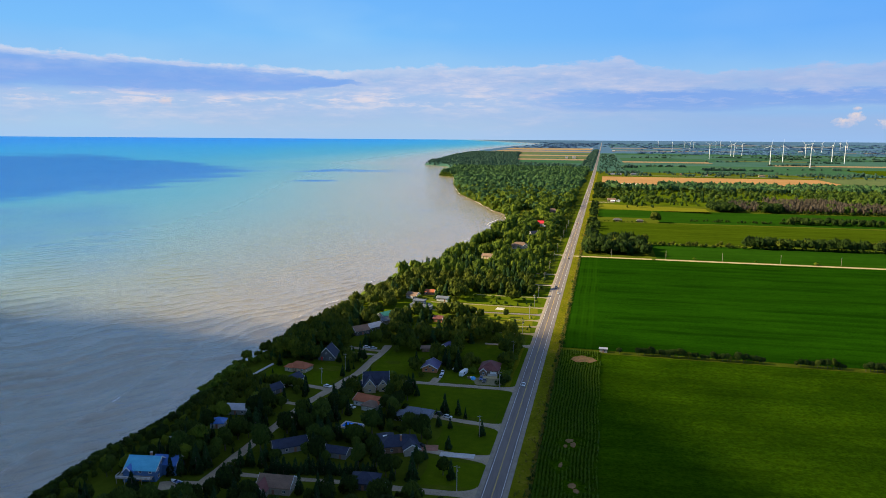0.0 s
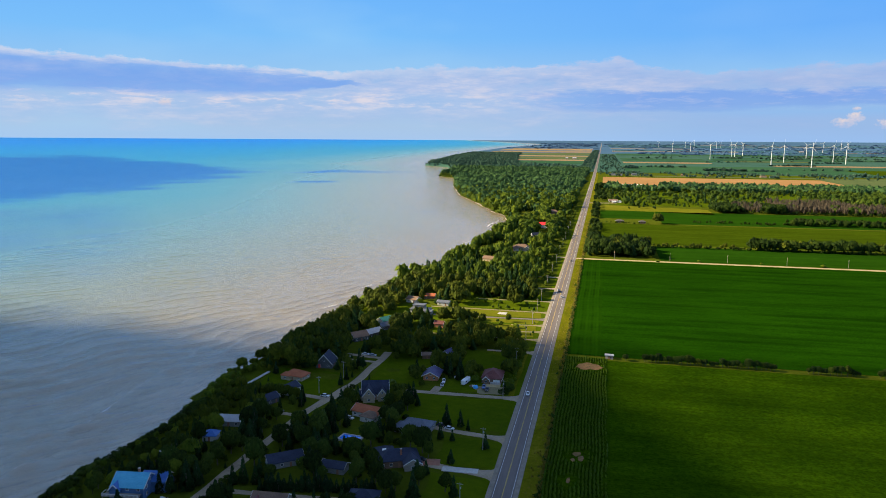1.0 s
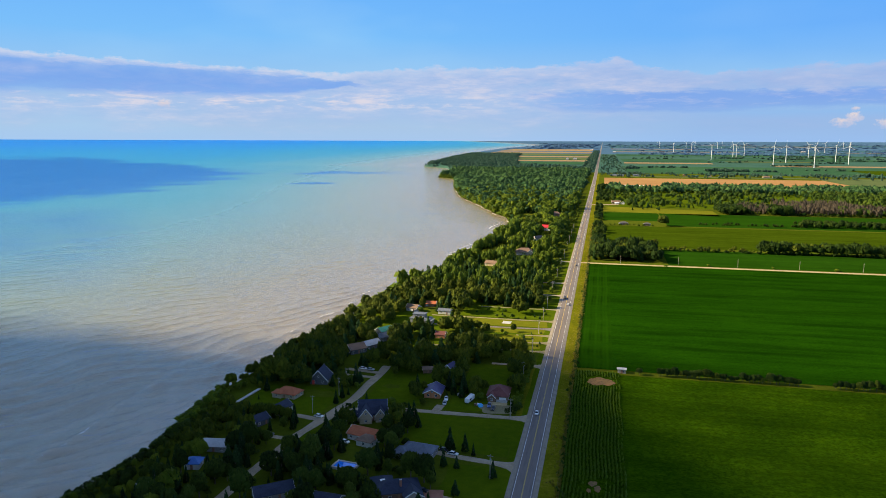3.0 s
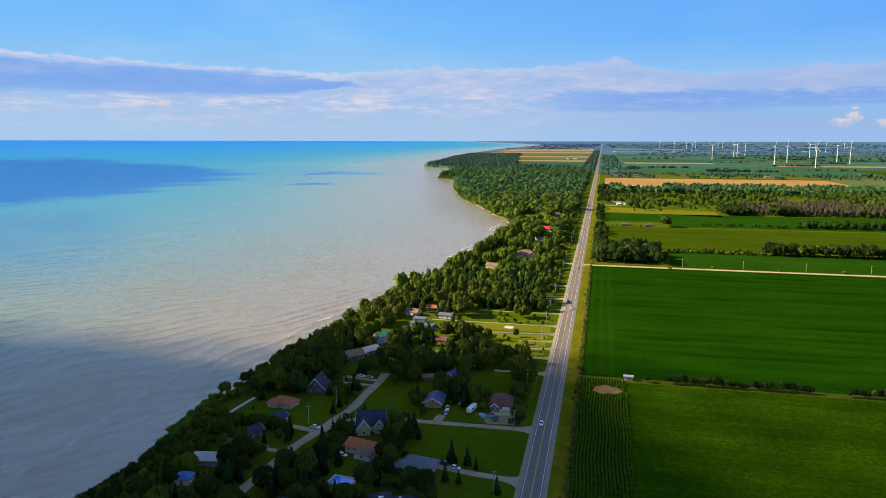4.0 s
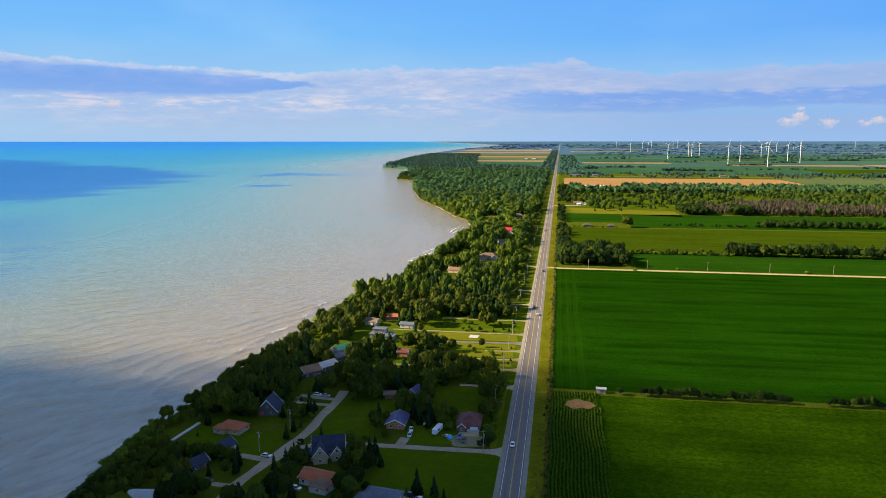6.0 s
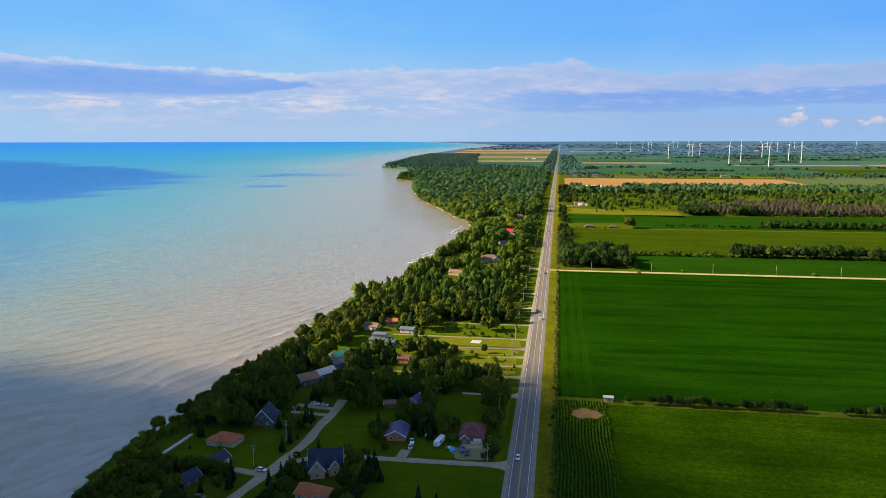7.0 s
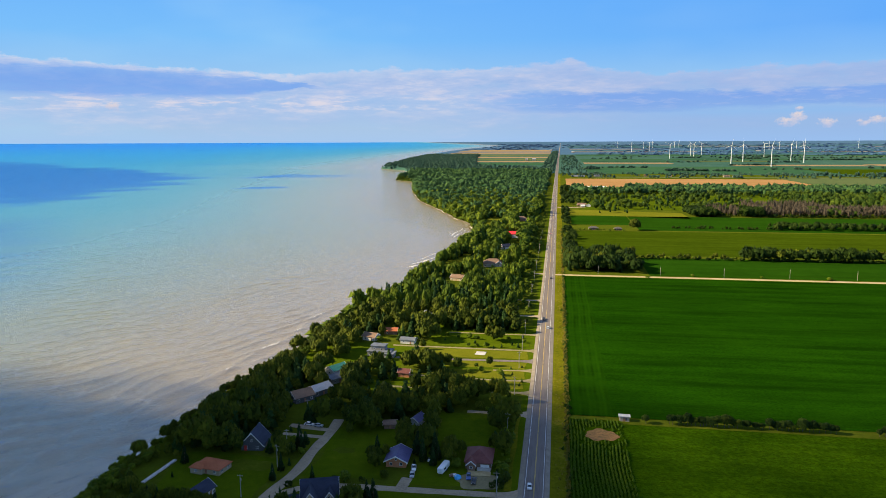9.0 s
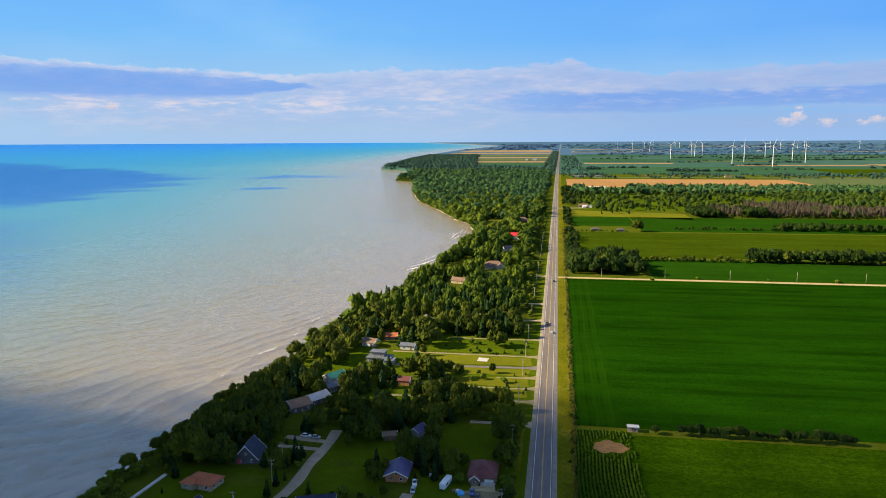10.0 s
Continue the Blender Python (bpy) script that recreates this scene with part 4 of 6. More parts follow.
def trunk_mesh(h, r, limbs, rng):
    bm = bmesh.new()
    cone(bm, (0, 0, -0.3), (0.1, 0.05, h * 0.45), r, r * 0.6, 7)
    cone(bm, (0.1, 0.05, h * 0.45), (0, 0, h * 0.85), r * 0.6, r * 0.15, 6)
    for i in range(limbs):
        a, z = i * 2.4, h * (0.25 + 0.4 * i / max(limbs, 1))
        q = h * rng.uniform(0.16, 0.26)
        cone(bm, (0, 0, z), (q * math.cos(a), q * math.sin(a), z + q * 0.8), r * 0.4, r * 0.1, 5)
    me = bpy.data.meshes.new("trunk")
    bm.to_mesh(me)
    bm.free()
    return me


def crown_arrays(seed, h, r, n, kind, fine=True):
    """Vertices and faces of one crown."""
    rng = np.random.default_rng(seed)
    few = math.sqrt(100.0 / n)                        # fewer clumps are larger ones
    if kind == "cone":
        C = cone_centres(rng, h, r, n)
        rad = (0.22 * r * rng.uniform(0.7, 1.3, n) * (0.55 + 0.45 * (1 - C[:, 2] / h)) + 0.12) * few
        return clumps(rng, C, rad, 1.0, 0.45, fine)
    if kind == "tuft":
        C = broad_centres(rng, h, r, n, 0.02)
        return clumps(rng, C, 0.17 * r * few * rng.uniform(0.7, 1.4, n), 0.85, 0.45, fine)
    if kind == "bare":
        C = broad_centres(rng, h, r, n, 0.18)
        return clumps(rng, C, 0.085 * r * few * rng.uniform(0.6, 1.5, n), 2.4, 0.5, fine)
    C = broad_centres(rng, h, r, n)
    if n < 40:
        return clumps(rng, C, 0.25 * r * few * rng.uniform(0.6, 1.5, n), 0.9, 0.40, fine)
    return with_core(rng, clumps(rng, C, 0.20 * r * few * rng.uniform(0.6, 1.5, n), 1.1, 0.42, fine), h, r)


def outward(V, h, base):
    """The way each vertex faces out of its crown."""
    d = (V - np.array((0, 0, h * (base + (1 - base) * 0.42)))) / np.array((0.36 * h, 0.36 * h, 0.5 * h))
    return d / np.maximum(np.linalg.norm(d, axis=1), 1e-6)[:, None]


def tree_kind(seed, h, r, n, kind, mat, fine=True):
    """Meshes of one tree: trunk and crown."""
    V, F = crown_arrays(seed, h, r, n, kind, fine)
    crown = np_mesh("crown", V, F)
    crown.attributes.new("outward", "FLOAT_VECTOR", "POINT").data.foreach_set("vector", outward(V, h, 0.02 if kind in ("tuft", "cone") else 0.22).astype(np.float32).ravel())
    crown.materials.append(mat)
    trunk = trunk_mesh(h, 0.03 * h if kind != "tuft" else 0.05, {"cone": 0, "tuft": 0, "bare": 7}.get(kind, 5), np.random.default_rng(seed + 99))
    trunk.materials.append(M_BARK)
    return trunk, crown


KINDS = {
    "broad": [tree_kind(s, 10, r, n, "broad", m, False) for s, r, n, m in ((1, 3.9, 330, M_LEAF), (2, 3.2, 290, M_LEAF), (3, 4.3, 350, M_LEAF), (4, 3.5, 310, M_SHRUB), (5, 2.7, 260, M_LEAF))],
    "dark": [tree_kind(s, 10, r, 260, "broad", M_DARKLEAF, False) for s, r in ((11, 3.7), (12, 3.0), (13, 4.2))],
    "light": [tree_kind(s, 10, r, 400, "broad", M_LEAF_LIGHT, False) for s, r in ((21, 4.0), (22, 3.4))],
    "conifer": [tree_kind(s, 10, r, 210, "cone", M_CONIFER, False) for s, r in ((31, 2.3), (32, 1.9), (33, 2.8))],
    "grey": [tree_kind(s, 10, r, 280, "bare", M_GREYTREE, False) for s, r in ((41, 3.6), (42, 3.0))],
    "shrub": [tree_kind(s, 3, r, 80, "tuft", m, False) for s, r, m in ((51, 1.9, M_SHRUB), (52, 1.5, M_LEAF), (53, 1.7, M_LEAF))],
}
STAMPS = {
    "mid": [crown_arrays(60 + i, 10, r, 125, "broad", False) for i, r in enumerate((3.9, 3.4, 4.4, 2.9))],
    "low": [crown_arrays(70 + i, 10, r, 96, "broad", False) for i, r in enumerate((4.4, 3.6, 4.8))],
    "far": [crown_arrays(80 + i, 10, r, 39, "broad", False) for i, r in enumerate((4.4, 5.0, 3.8))],
    "dot": [crown_arrays(90 + i, 10, r, 14, "broad", False) for i, r in enumerate((4.4, 5.0))],
    "speck": [crown_arrays(95, 10, 4.6, 4, "broad", "oct")],
    "cone": [crown_arrays(100 + i, 10, r, 66, "cone", False) for i, r in enumerate((2.2, 2.7))],
    "farcone": [crown_arrays(110 + i, 10, r, 20, "cone", False) for i, r in enumerate((2.4, 2.9))],
    "twigs": [crown_arrays(120 + i, 10, r, 15, "bare", False) for i, r in enumerate((3.4, 3.0))],
}


LABELS = {
    "broad": ("tree", "leafy green broadleaf tree with a full crown", "tree", "broadleaf trees of the shore"),
    "dark": ("tree", "dark green broadleaf tree with a dense crown", "tree", "dark trees of hedges and copses"),
    "light": ("tree", "yellow-green broadleaf tree with a loose crown", "tree", "broadleaf trees of the shore"),
    "conifer": ("conifer", "dark green pointed conifer", "tree", "conifers of the shore"),
    "grey": ("tree", "half-bare tree with grey-brown twigs", "tree", "grey trees of the shore"),
    "shrub": ("shrub", "low rounded green shrub", "shrub", "shrubs among lawns and roads"),
}
tree_rng = random.Random(5)
WISHES = []                                           # every single tree that is asked for


def plant(kind, x, y, h, wide=1.0, z=0.0, group=""):
    """Asks for one tree at (x, y); the height in metres."""
    WISHES.append((kind, x, y, h, wide, z, group))


def plant_all(limit):
    """The nearest trees of each kind stand singly; the rest of the grove is joined."""
    count, rest = {}, {"broad": [], "conifer": [], "shrub": [], "dark": []}
    for kind, x, y, h, wide, z, group in sorted(WISHES, key=lambda w: math.hypot(w[1] - 12, w[2] - 105) - (1000 if w[6] else 0)):
        name, label, category, grp = LABELS[kind]
        if count.get(name, 0) >= limit[name]:
            rest["dark" if kind == "dark" else "broad" if name == "tree" else name].append((x, y, z, h * (3.3 / 3.0 if kind == "shrub" else 1.0), wide, kind))
            continue
        count[name] = count.get(name, 0) + 1
        ob = tagged(new(name), label, category, group or grp)
        ob.empty_display_size = 0.5
        s = h / (3.0 if kind == "shrub" else 10.0)
        ob.matrix_world = Matrix.LocRotScale((x, y, z), Euler((0, 0, tree_rng.uniform(0, 6.28))), (s * wide, s * wide, s))
        for n, me in zip(("trunk", "crown"), tree_rng.choice(KINDS[kind])):
            new(n, me).parent = ob
    return rest


def stamp(name, label, category, trees, stamps, mat, seed):
    """Many trees joined into one mesh: rows of (x, y, z, height, width factor)."""
    rng = np.random.default_rng(seed)
    T = np.array([t[:5] for t in trees], float)
    pick = rng.integers(0, len(STAMPS[stamps]), len(T))
    ang = rng.uniform(0, 2 * math.pi, len(T))
    patch = 0.5 + 0.25 * (np.sin(T[:, 0] / 31.0 + T[:, 1] / 57.0) + np.sin(T[:, 1] / 43.0 - T[:, 0] / 21.0 + 1.7))
    tone = np.clip(0.62 * rng.uniform(0, 1, len(T)) + 0.38 * patch, 0, 1) ** 1.35
    Vs, Fs, tones, outs, base = [], [], [], [], 0
    for j, (V, F) in enumerate(STAMPS[stamps]):
        t, a, q = T[pick == j], ang[pick == j], tone[pick == j]
        if not len(t):
            continue
        gx, gy, gz, k = lift(t[:, 0], t[:, 1], t[:, 2])
        s = (t[:, 3] / 10.0 * k)[:, None]
        w = s * t[:, 4][:, None]
        c, d = np.cos(a)[:, None], np.sin(a)[:, None]
        P = np.stack((gx[:, None] + w * (V[None, :, 0] * c - V[None, :, 1] * d), gy[:, None] + w * (V[None, :, 0] * d + V[None, :, 1] * c), gz[:, None] + s * V[None, :, 2]), -1)
        Vs.append(P.reshape(-1, 3))
        Fs.append((F[None] + (base + len(V) * np.arange(len(t)))[:, None, None]).reshape(-1, 3))
        tones.append(np.repeat(q, len(V)))
        O = outward(V, 10.0, 0.02 if "cone" in stamps else 0.22)
        outs.append(np.stack((O[None, :, 0] * c - O[None, :, 1] * d, O[None, :, 0] * d + O[None, :, 1] * c, np.broadcast_to(O[None, :, 2], (len(t), len(V)))), -1).reshape(-1, 3))
        base += len(V) * len(t)
    me = np_mesh(name, np.concatenate(Vs), np.concatenate(Fs))
    me.attributes.new("tone", "FLOAT", "POINT").data.foreach_set("value", np.concatenate(tones).astype(np.float32))
    me.attributes.new("outward", "FLOAT_VECTOR", "POINT").data.foreach_set("vector", np.concatenate(outs).astype(np.float32).ravel())
    return tagged(part(name, me, mat), label, category, kind="stuff")

# ---- houses ----
def wall_mat(name, dark, light):
    return simple(name, dark, light, 3.0, 0.8, relief=0.01, stretch=(1, 1, 6))


def roof_mat(name, dark, light, rough=0.75, metal=0.0):
    return simple(name, dark, light, 1.6, rough, metal, relief=0.02, stretch=(1, 1, 4))


WALL = {
    "white": wall_mat("white_siding", (0.40, 0.385, 0.36), (0.58, 0.56, 0.53)),
    "cream": wall_mat("cream_siding", (0.30, 0.24, 0.15), (0.44, 0.36, 0.24)),
    "grey": wall_mat("grey_siding", (0.17, 0.165, 0.16), (0.28, 0.27, 0.26)),
    "blue": wall_mat("blue_siding", (0.05, 0.11, 0.24), (0.09, 0.18, 0.34)),
    "brown": wall_mat("brown_siding", (0.13, 0.08, 0.05), (0.24, 0.15, 0.10)),
    "orange": wall_mat("orange_brick", (0.36, 0.14, 0.06), (0.52, 0.22, 0.10)),
    "dark": wall_mat("dark_siding", (0.06, 0.06, 0.065), (0.12, 0.12, 0.12)),
    "stone": wall_mat("pale_stone", (0.26, 0.22, 0.18), (0.40, 0.35, 0.29)),
}
ROOF = {
    "cyan": roof_mat("cyan_metal_roof", (0.05, 0.30, 0.45), (0.10, 0.42, 0.58), 0.45),
    "blue": roof_mat("blue_metal_roof", (0.03, 0.10, 0.32), (0.06, 0.17, 0.45), 0.5),
    "navy": roof_mat("navy_shingles", (0.014, 0.019, 0.038), (0.032, 0.040, 0.072)),
    "slate": roof_mat("grey_blue_shingles", (0.075, 0.085, 0.115), (0.14, 0.155, 0.19)),
    "purple": roof_mat("purple_blue_metal_roof", (0.045, 0.042, 0.11), (0.095, 0.085, 0.19), 0.5),
    "maroon": roof_mat("maroon_shingles", (0.11, 0.034, 0.032), (0.19, 0.065, 0.055)),
    "terra": roof_mat("terracotta_shingles", (0.29, 0.075, 0.028), (0.44, 0.13, 0.055)),
    "brown": roof_mat("brown_shingles", (0.13, 0.08, 0.055), (0.24, 0.15, 0.10)),
    "grey": roof_mat("pale_grey_metal_roof", (0.30, 0.30, 0.31), (0.44, 0.44, 0.45), 0.5),
    "white": roof_mat("white_metal_roof", (0.55, 0.56, 0.57), (0.75, 0.75, 0.76), 0.5),
    "green": roof_mat("green_metal_roof", (0.04, 0.20, 0.13), (0.08, 0.32, 0.20), 0.5),
    "char": roof_mat("charcoal_shingles", (0.06, 0.055, 0.05), (0.11, 0.10, 0.092)),
    "red": roof_mat("bright_red_metal_roof", (0.55, 0.02, 0.03), (0.75, 0.04, 0.05), 0.5),
}
M_GLASS, _g = material("dark_window_glass", 0.08, 0.0, 0.6)
_g.put(_g.b, "Base Color", (0.03, 0.04, 0.05, 1))
M_TRIM = simple("white_trim", (0.60, 0.59, 0.57), (0.78, 0.77, 0.75), 4.0, 0.6)
M_DOOR = simple("painted_door", (0.20, 0.10, 0.06), (0.32, 0.17, 0.10), 4.0, 0.6)
M_REDDOOR = simple("red_painted_door", (0.45, 0.04, 0.03), (0.60, 0.07, 0.05), 4.0, 0.5)
M_WOODDECK = simple("weathered_deck_boards", (0.22, 0.19, 0.16), (0.36, 0.32, 0.27), 3.0, 0.85, stretch=(0.3, 4, 1))
M_BRICK = simple("chimney_brick", (0.24, 0.10, 0.06), (0.38, 0.17, 0.11), 5.0, 0.9)
_shared = {}


def window_meshes():
    if not _shared:
        bm = bmesh.new()
        for a in ((-0.62, -0.52, -0.7, 0.7), (0.52, 0.62, -0.7, 0.7), (-0.52, 0.52, 0.6, 0.7), (-0.52, 0.52, -0.7, -0.6), (-0.03, 0.03, -0.6, 0.6)):
            box(bm, a[0], a[1], -0.07, 0.02, a[2], a[3])
        f = bpy.data.meshes.new("window_frame")
        bm.to_mesh(f)
        bm.free()
        f.materials.append(M_TRIM)
        bm = boxed(-0.53, 0.53, -0.02, 0.02, -0.61, 0.61)
        p = bpy.data.meshes.new("pane")
        bm.to_mesh(p)
        bm.free()
        p.materials.append(M_GLASS)
        _shared["f"], _shared["p"] = f, p
    return _shared["f"], _shared["p"]


def add_window(parent, x, y, z, face, sx=1.0, sz=1.0):
    """A framed window on a wall; face: degrees about z, 0 for a wall that looks towards -y."""
    f, p = window_meshes()
    w = new("window", f)
    w.parent = parent
    w.matrix_local = pose(x, y, z, 0, 0, face) @ Matrix.Diagonal((sx, 1, sz, 1))
    new("pane", p).parent = w


def roof_bm(kind, w, d, z, rise, over=0.5, thick=0.16):
    """Roof over a block w along x and d along y: gable with its ridge along x, hip, or flat."""
    bm = bmesh.new()
    a, b = w / 2 + over, d / 2 + over
    zz = z - over * rise / (d / 2) * 0.5
    if kind == "flat":
        box(bm, -a, a, -b, b, z, z + 0.35)
        return bm
    r = a if kind == "gable" else max(a - b, 0.05)
    top = z + rise
    lo = [bm.verts.new((x, y, zz)) for x, y in ((-a, -b), (a, -b), (a, b), (-a, b))]
    hi = [bm.verts.new((x, y, zz + thick)) for x, y in ((-a, -b), (a, -b), (a, b), (-a, b))]
    r0, r1 = bm.verts.new((-r, 0, top + thick)), bm.verts.new((r, 0, top + thick))
    q0, q1 = bm.verts.new((-r, 0, top)), bm.verts.new((r, 0, top))
    bm.faces.new((hi[0], hi[1], r1, r0)), bm.faces.new((hi[2], hi[3], r0, r1))
    bm.faces.new((lo[1], lo[0], q0, q1)), bm.faces.new((lo[3], lo[2], q1, q0))
    for i in (0, 2):
        bm.faces.new((lo[i], lo[i + 1], hi[i + 1], hi[i]))
    if kind == "gable":
        bm.faces.new((hi[1], lo[1], q1, r1)), bm.faces.new((r1, q1, lo[2], hi[2]))
        bm.faces.new((hi[3], lo[3], q0, r0)), bm.faces.new((r0, q0, lo[0], hi[0]))
    else:
        bm.faces.new((hi[1], hi[2], r1)), bm.faces.new((hi[3], hi[0], r0))
        bm.faces.new((lo[2], lo[1], q1)), bm.faces.new((lo[0], lo[3], q0))
        for i in (1, 3):
            bm.faces.new((lo[i], lo[(i + 1) % 4], hi[(i + 1) % 4], hi[i]))
    return bm


def wall_bm(kind, w, d, z, rise):
    bm = bmesh.new()
    a, b = w / 2, d / 2
    v = [bm.verts.new((x, y, zz)) for zz in (-0.4, z) for x, y in ((-a, -b), (a, -b), (a, b), (-a, b))]
    bm.faces.new(v[:4][::-1])
    for i in range(4):
        bm.faces.new((v[i], v[(i + 1) % 4], v[4 + (i + 1) % 4], v[4 + i]))
    if kind == "gable":
        g0, g1 = bm.verts.new((-a, 0, z + rise)), bm.verts.new((a, 0, z + rise))
        bm.faces.new((v[5], v[6], g1)), bm.faces.new((v[7], v[4], g0))
        bm.faces.new((v[4], v[5], g1, g0)), bm.faces.new((v[6], v[7], g0, g1))
    else:
        bm.faces.new(v[4:])
    return bm


def block(parent, kind, w, d, z, rise, roof, wall, m=None, windows=True, trim=True, door=True, roof_label="", over=0.5):
    """One block of a house: walls, roof, windows, a door, bargeboards."""
    m = m or Matrix()
    ws = part("wall", wall_bm(kind, w, d, z, rise), WALL[wall], parent, at=m)
    part("roof", roof_bm(kind, w, d, z, rise, over), ROOF[roof], parent, roof_label, at=m)
    if kind == "gable" and trim:
        for s in (-1, 1):
            for t in (-1, 1):
                a, b = Vector((s * (w / 2 + over + 0.04), t * (d / 2 + over), z - over * rise / d)), Vector((s * (w / 2 + over + 0.04), 0, z + rise))
                bm = bmesh.new()
                vs = [bm.verts.new(p + Vector((dx, 0, dz))) for p in (a, b) for dx, dz in ((-0.04, -0.3), (0.04, -0.3), (0.04, 0.22), (-0.04, 0.22))]
                for f in ((0, 1, 5, 4), (1, 2, 6, 5), (2, 3, 7, 6), (3, 0, 4, 7), (3, 2, 1, 0), (4, 5, 6, 7)):
                    bm.faces.new([vs[i] for i in f])
                part("bargeboard", bm, M_TRIM, parent, at=m)
    if windows:
        storeys = 2 if z > 4.5 else 1
        for st in range(storeys):
            zc = 1.5 + 2.7 * st
            n = max(1, int(w / 3.4))
            for i in range(n):
                x = (i + 0.5) / n * w - w / 2
                if not (door and st == 0 and i == n // 2):
                    add_window(ws, x, -d / 2 - 0.01, zc, 0, 1.0, 0.9)
                add_window(ws, x, d / 2 + 0.01, zc, 180, 1.0, 0.9)
            n = max(1, int(d / 4))
            for i in range(n):
                y = (i + 0.5) / n * d - d / 2
                add_window(ws, -w / 2 - 0.01, y, zc, -90, 1.0, 0.9)
                add_window(ws, w / 2 + 0.01, y, zc, 90, 1.0, 0.9)
        if kind == "gable" and rise > 2.2:
            add_window(ws, -w / 2 - 0.01, 0, z + rise * 0.35, -90, 0.8, 0.8)
            add_window(ws, w / 2 + 0.01, 0, z + rise * 0.35, 90, 0.8, 0.8)
    if door:
        n = max(1, int(w / 3.4))
        x = (n // 2 + 0.5) / n * w - w / 2
        part("door", boxed(x - 0.5, x + 0.5, -d / 2 - 0.06, -d / 2 + 0.02, 0, 2.05), M_DOOR, parent, at=m)
    return ws


def chimney(parent, x, y, z0, z1, m=None):
    c = part("chimney", boxed(x - 0.4, x + 0.4, y - 0.35, y + 0.35, z0, z1), M_BRICK, parent, "red brick chimney", at=m)
    part("chimney_cap", boxed(x - 0.48, x + 0.48, y - 0.43, y + 0.43, z1, z1 + 0.12), M_CONCRETE, c)


FOOTPRINTS = [(-146, 262, 8.0), (-154, 406, 9.0), (-74, 340, 8.5), (-122, 271, 6.0), (-34, 421, 6.0), (-24, 419, 7.0), (-50, 421, 4.0)]


def house(label, x, y, rot, w, d, z, rise, kind, roof, wall, name="house", category="house", group="cottages of the shore", **kw):
    h = thing(name, label, category, group, pose(x, y, 0, 0, 0, rot))
    block(h, kind, w, d, z, rise, roof, wall, **kw)
    FOOTPRINTS.append((x, y, max(w, d) / 2 + 1.0))
    return h


def wing(h, dx, dy, rot, w, d, z, rise, kind, roof, wall, **kw):
    block(h, kind, w, d, z, rise, roof, wall, m=pose(dx, dy, 0, 0, 0, rot), **kw)


def build_houses():
    # the blue house above the beach, with its deck
    h = house("two-storey blue house with bright cyan-blue metal roofs", -138, 275, 8, 12.5, 10.5, 4.8, 3.6, "gable", "cyan", "blue", roof_label="bright cyan-blue metal roof")
    wing(h, 7.0, 4.5, 0, 9.5, 7.5, 4.6, 2.4, "gable", "blue", "blue")
    wing(h, -4.6, -3.4, 90, 6.0, 3.8, 4.2, 2.2, "gable", "blue", "blue", windows=False, door=False)
    chimney(h, 1.5, 1.5, 6.5, 9.3)
    bm = boxed(-8.6, 5.5, -8.2, -4.75, 2.3, 2.5)
    for px in (-8.4, -5, -1.5, 2, 5.2):
        box(bm, px - 0.1, px + 0.1, -8.1, -7.9, -0.3, 2.3)
    part("deck", bm, M_WOODDECK, h, "weathered wooden deck")
    bm = bmesh.new()
    box(bm, -8.65, 5.5, -8.3, -8.1, 3.3, 3.5)
    box(bm, -8.65, -8.53, -8.13, -4.75, 3.35, 3.48)
    for i in range(29):
        box(bm, -8.55 + i * 0.5, -8.47 + i * 0.5, -8.22, -8.15, 2.5, 3.35)
    part("railing", bm, M_TRIM, h, "white deck railing")

    house("small summer hut with a hipped purple-blue roof", -136, 326, 12, 6.0, 6.0, 2.6, 1.9, "hip", "blue", "white")
    house("low cottage with a pale grey metal roof", -136, 344, 8, 11, 8, 2.6, 1.6, "gable", "grey", "grey")
    house("tiny garden shed with a grey roof", -145, 305, 30, 4, 3, 2.1, 1.0, "gable", "grey", "brown", "shed", "shed", windows=False)
    h = house("cream bungalow with a hipped terracotta roof", -133, 411, -10, 12.5, 8.5, 2.5, 2.6, "hip", "terra", "cream", roof_label="hipped terracotta shingle roof")
    wing(h, -4.0, -3.6, 0, 5.5, 4.0, 2.7, 1.6, "hip", "terra", "cream", door=False)
    house("small cottage with a navy roof and white gable", -127, 389, 76, 9.5, 7, 2.7, 2.6, "gable", "navy", "white")
    house("dark-roofed cottage half hidden in trees", -131, 373, 65, 8, 6.5, 2.6, 2.3, "gable", "navy", "dark")
    h = house("large house with navy gabled roofs and cream walls", -80.3, 394, 18, 13.5, 10.5, 3.4, 5.4, "gable", "navy", "cream")
    wing(h, -3.4, -4.8, 90, 9.0, 6.0, 3.6, 4.2, "gable", "navy", "cream", door=False)
    wing(h, 3.6, -3.6, 90, 8.0, 4.6, 3.4, 3.4, "gable", "navy", "cream", door=False)
    wing(h, -9.5, -3.5, 0, 6.5, 6.0, 2.8, 1.9, "gable", "navy", "cream", door=False)
    h = house("long bungalow with a terracotta-brown roof and white garage", -75, 369, -14, 15, 9, 2.8, 2.2, "gable", "terra", "white")
    wing(h, 3.5, -5.0, 90, 7.0, 7.5, 2.7, 1.9, "hip", "brown", "white")
    house("long cottage with a navy roof and white gable trim", -93, 311, 38, 14.5, 8, 2.7, 2.5, "gable", "navy", "grey")
    house("garage with a plain navy-grey roof", -70, 310, -4, 10, 6, 2.6, 1.7, "gable", "navy", "grey", "garage", "garage", windows=False)
    h = house("large house with dark blue-grey roofs and skylight", -47, 323, 25, 17, 10, 3.2, 3.0, "hip", "navy", "brown")
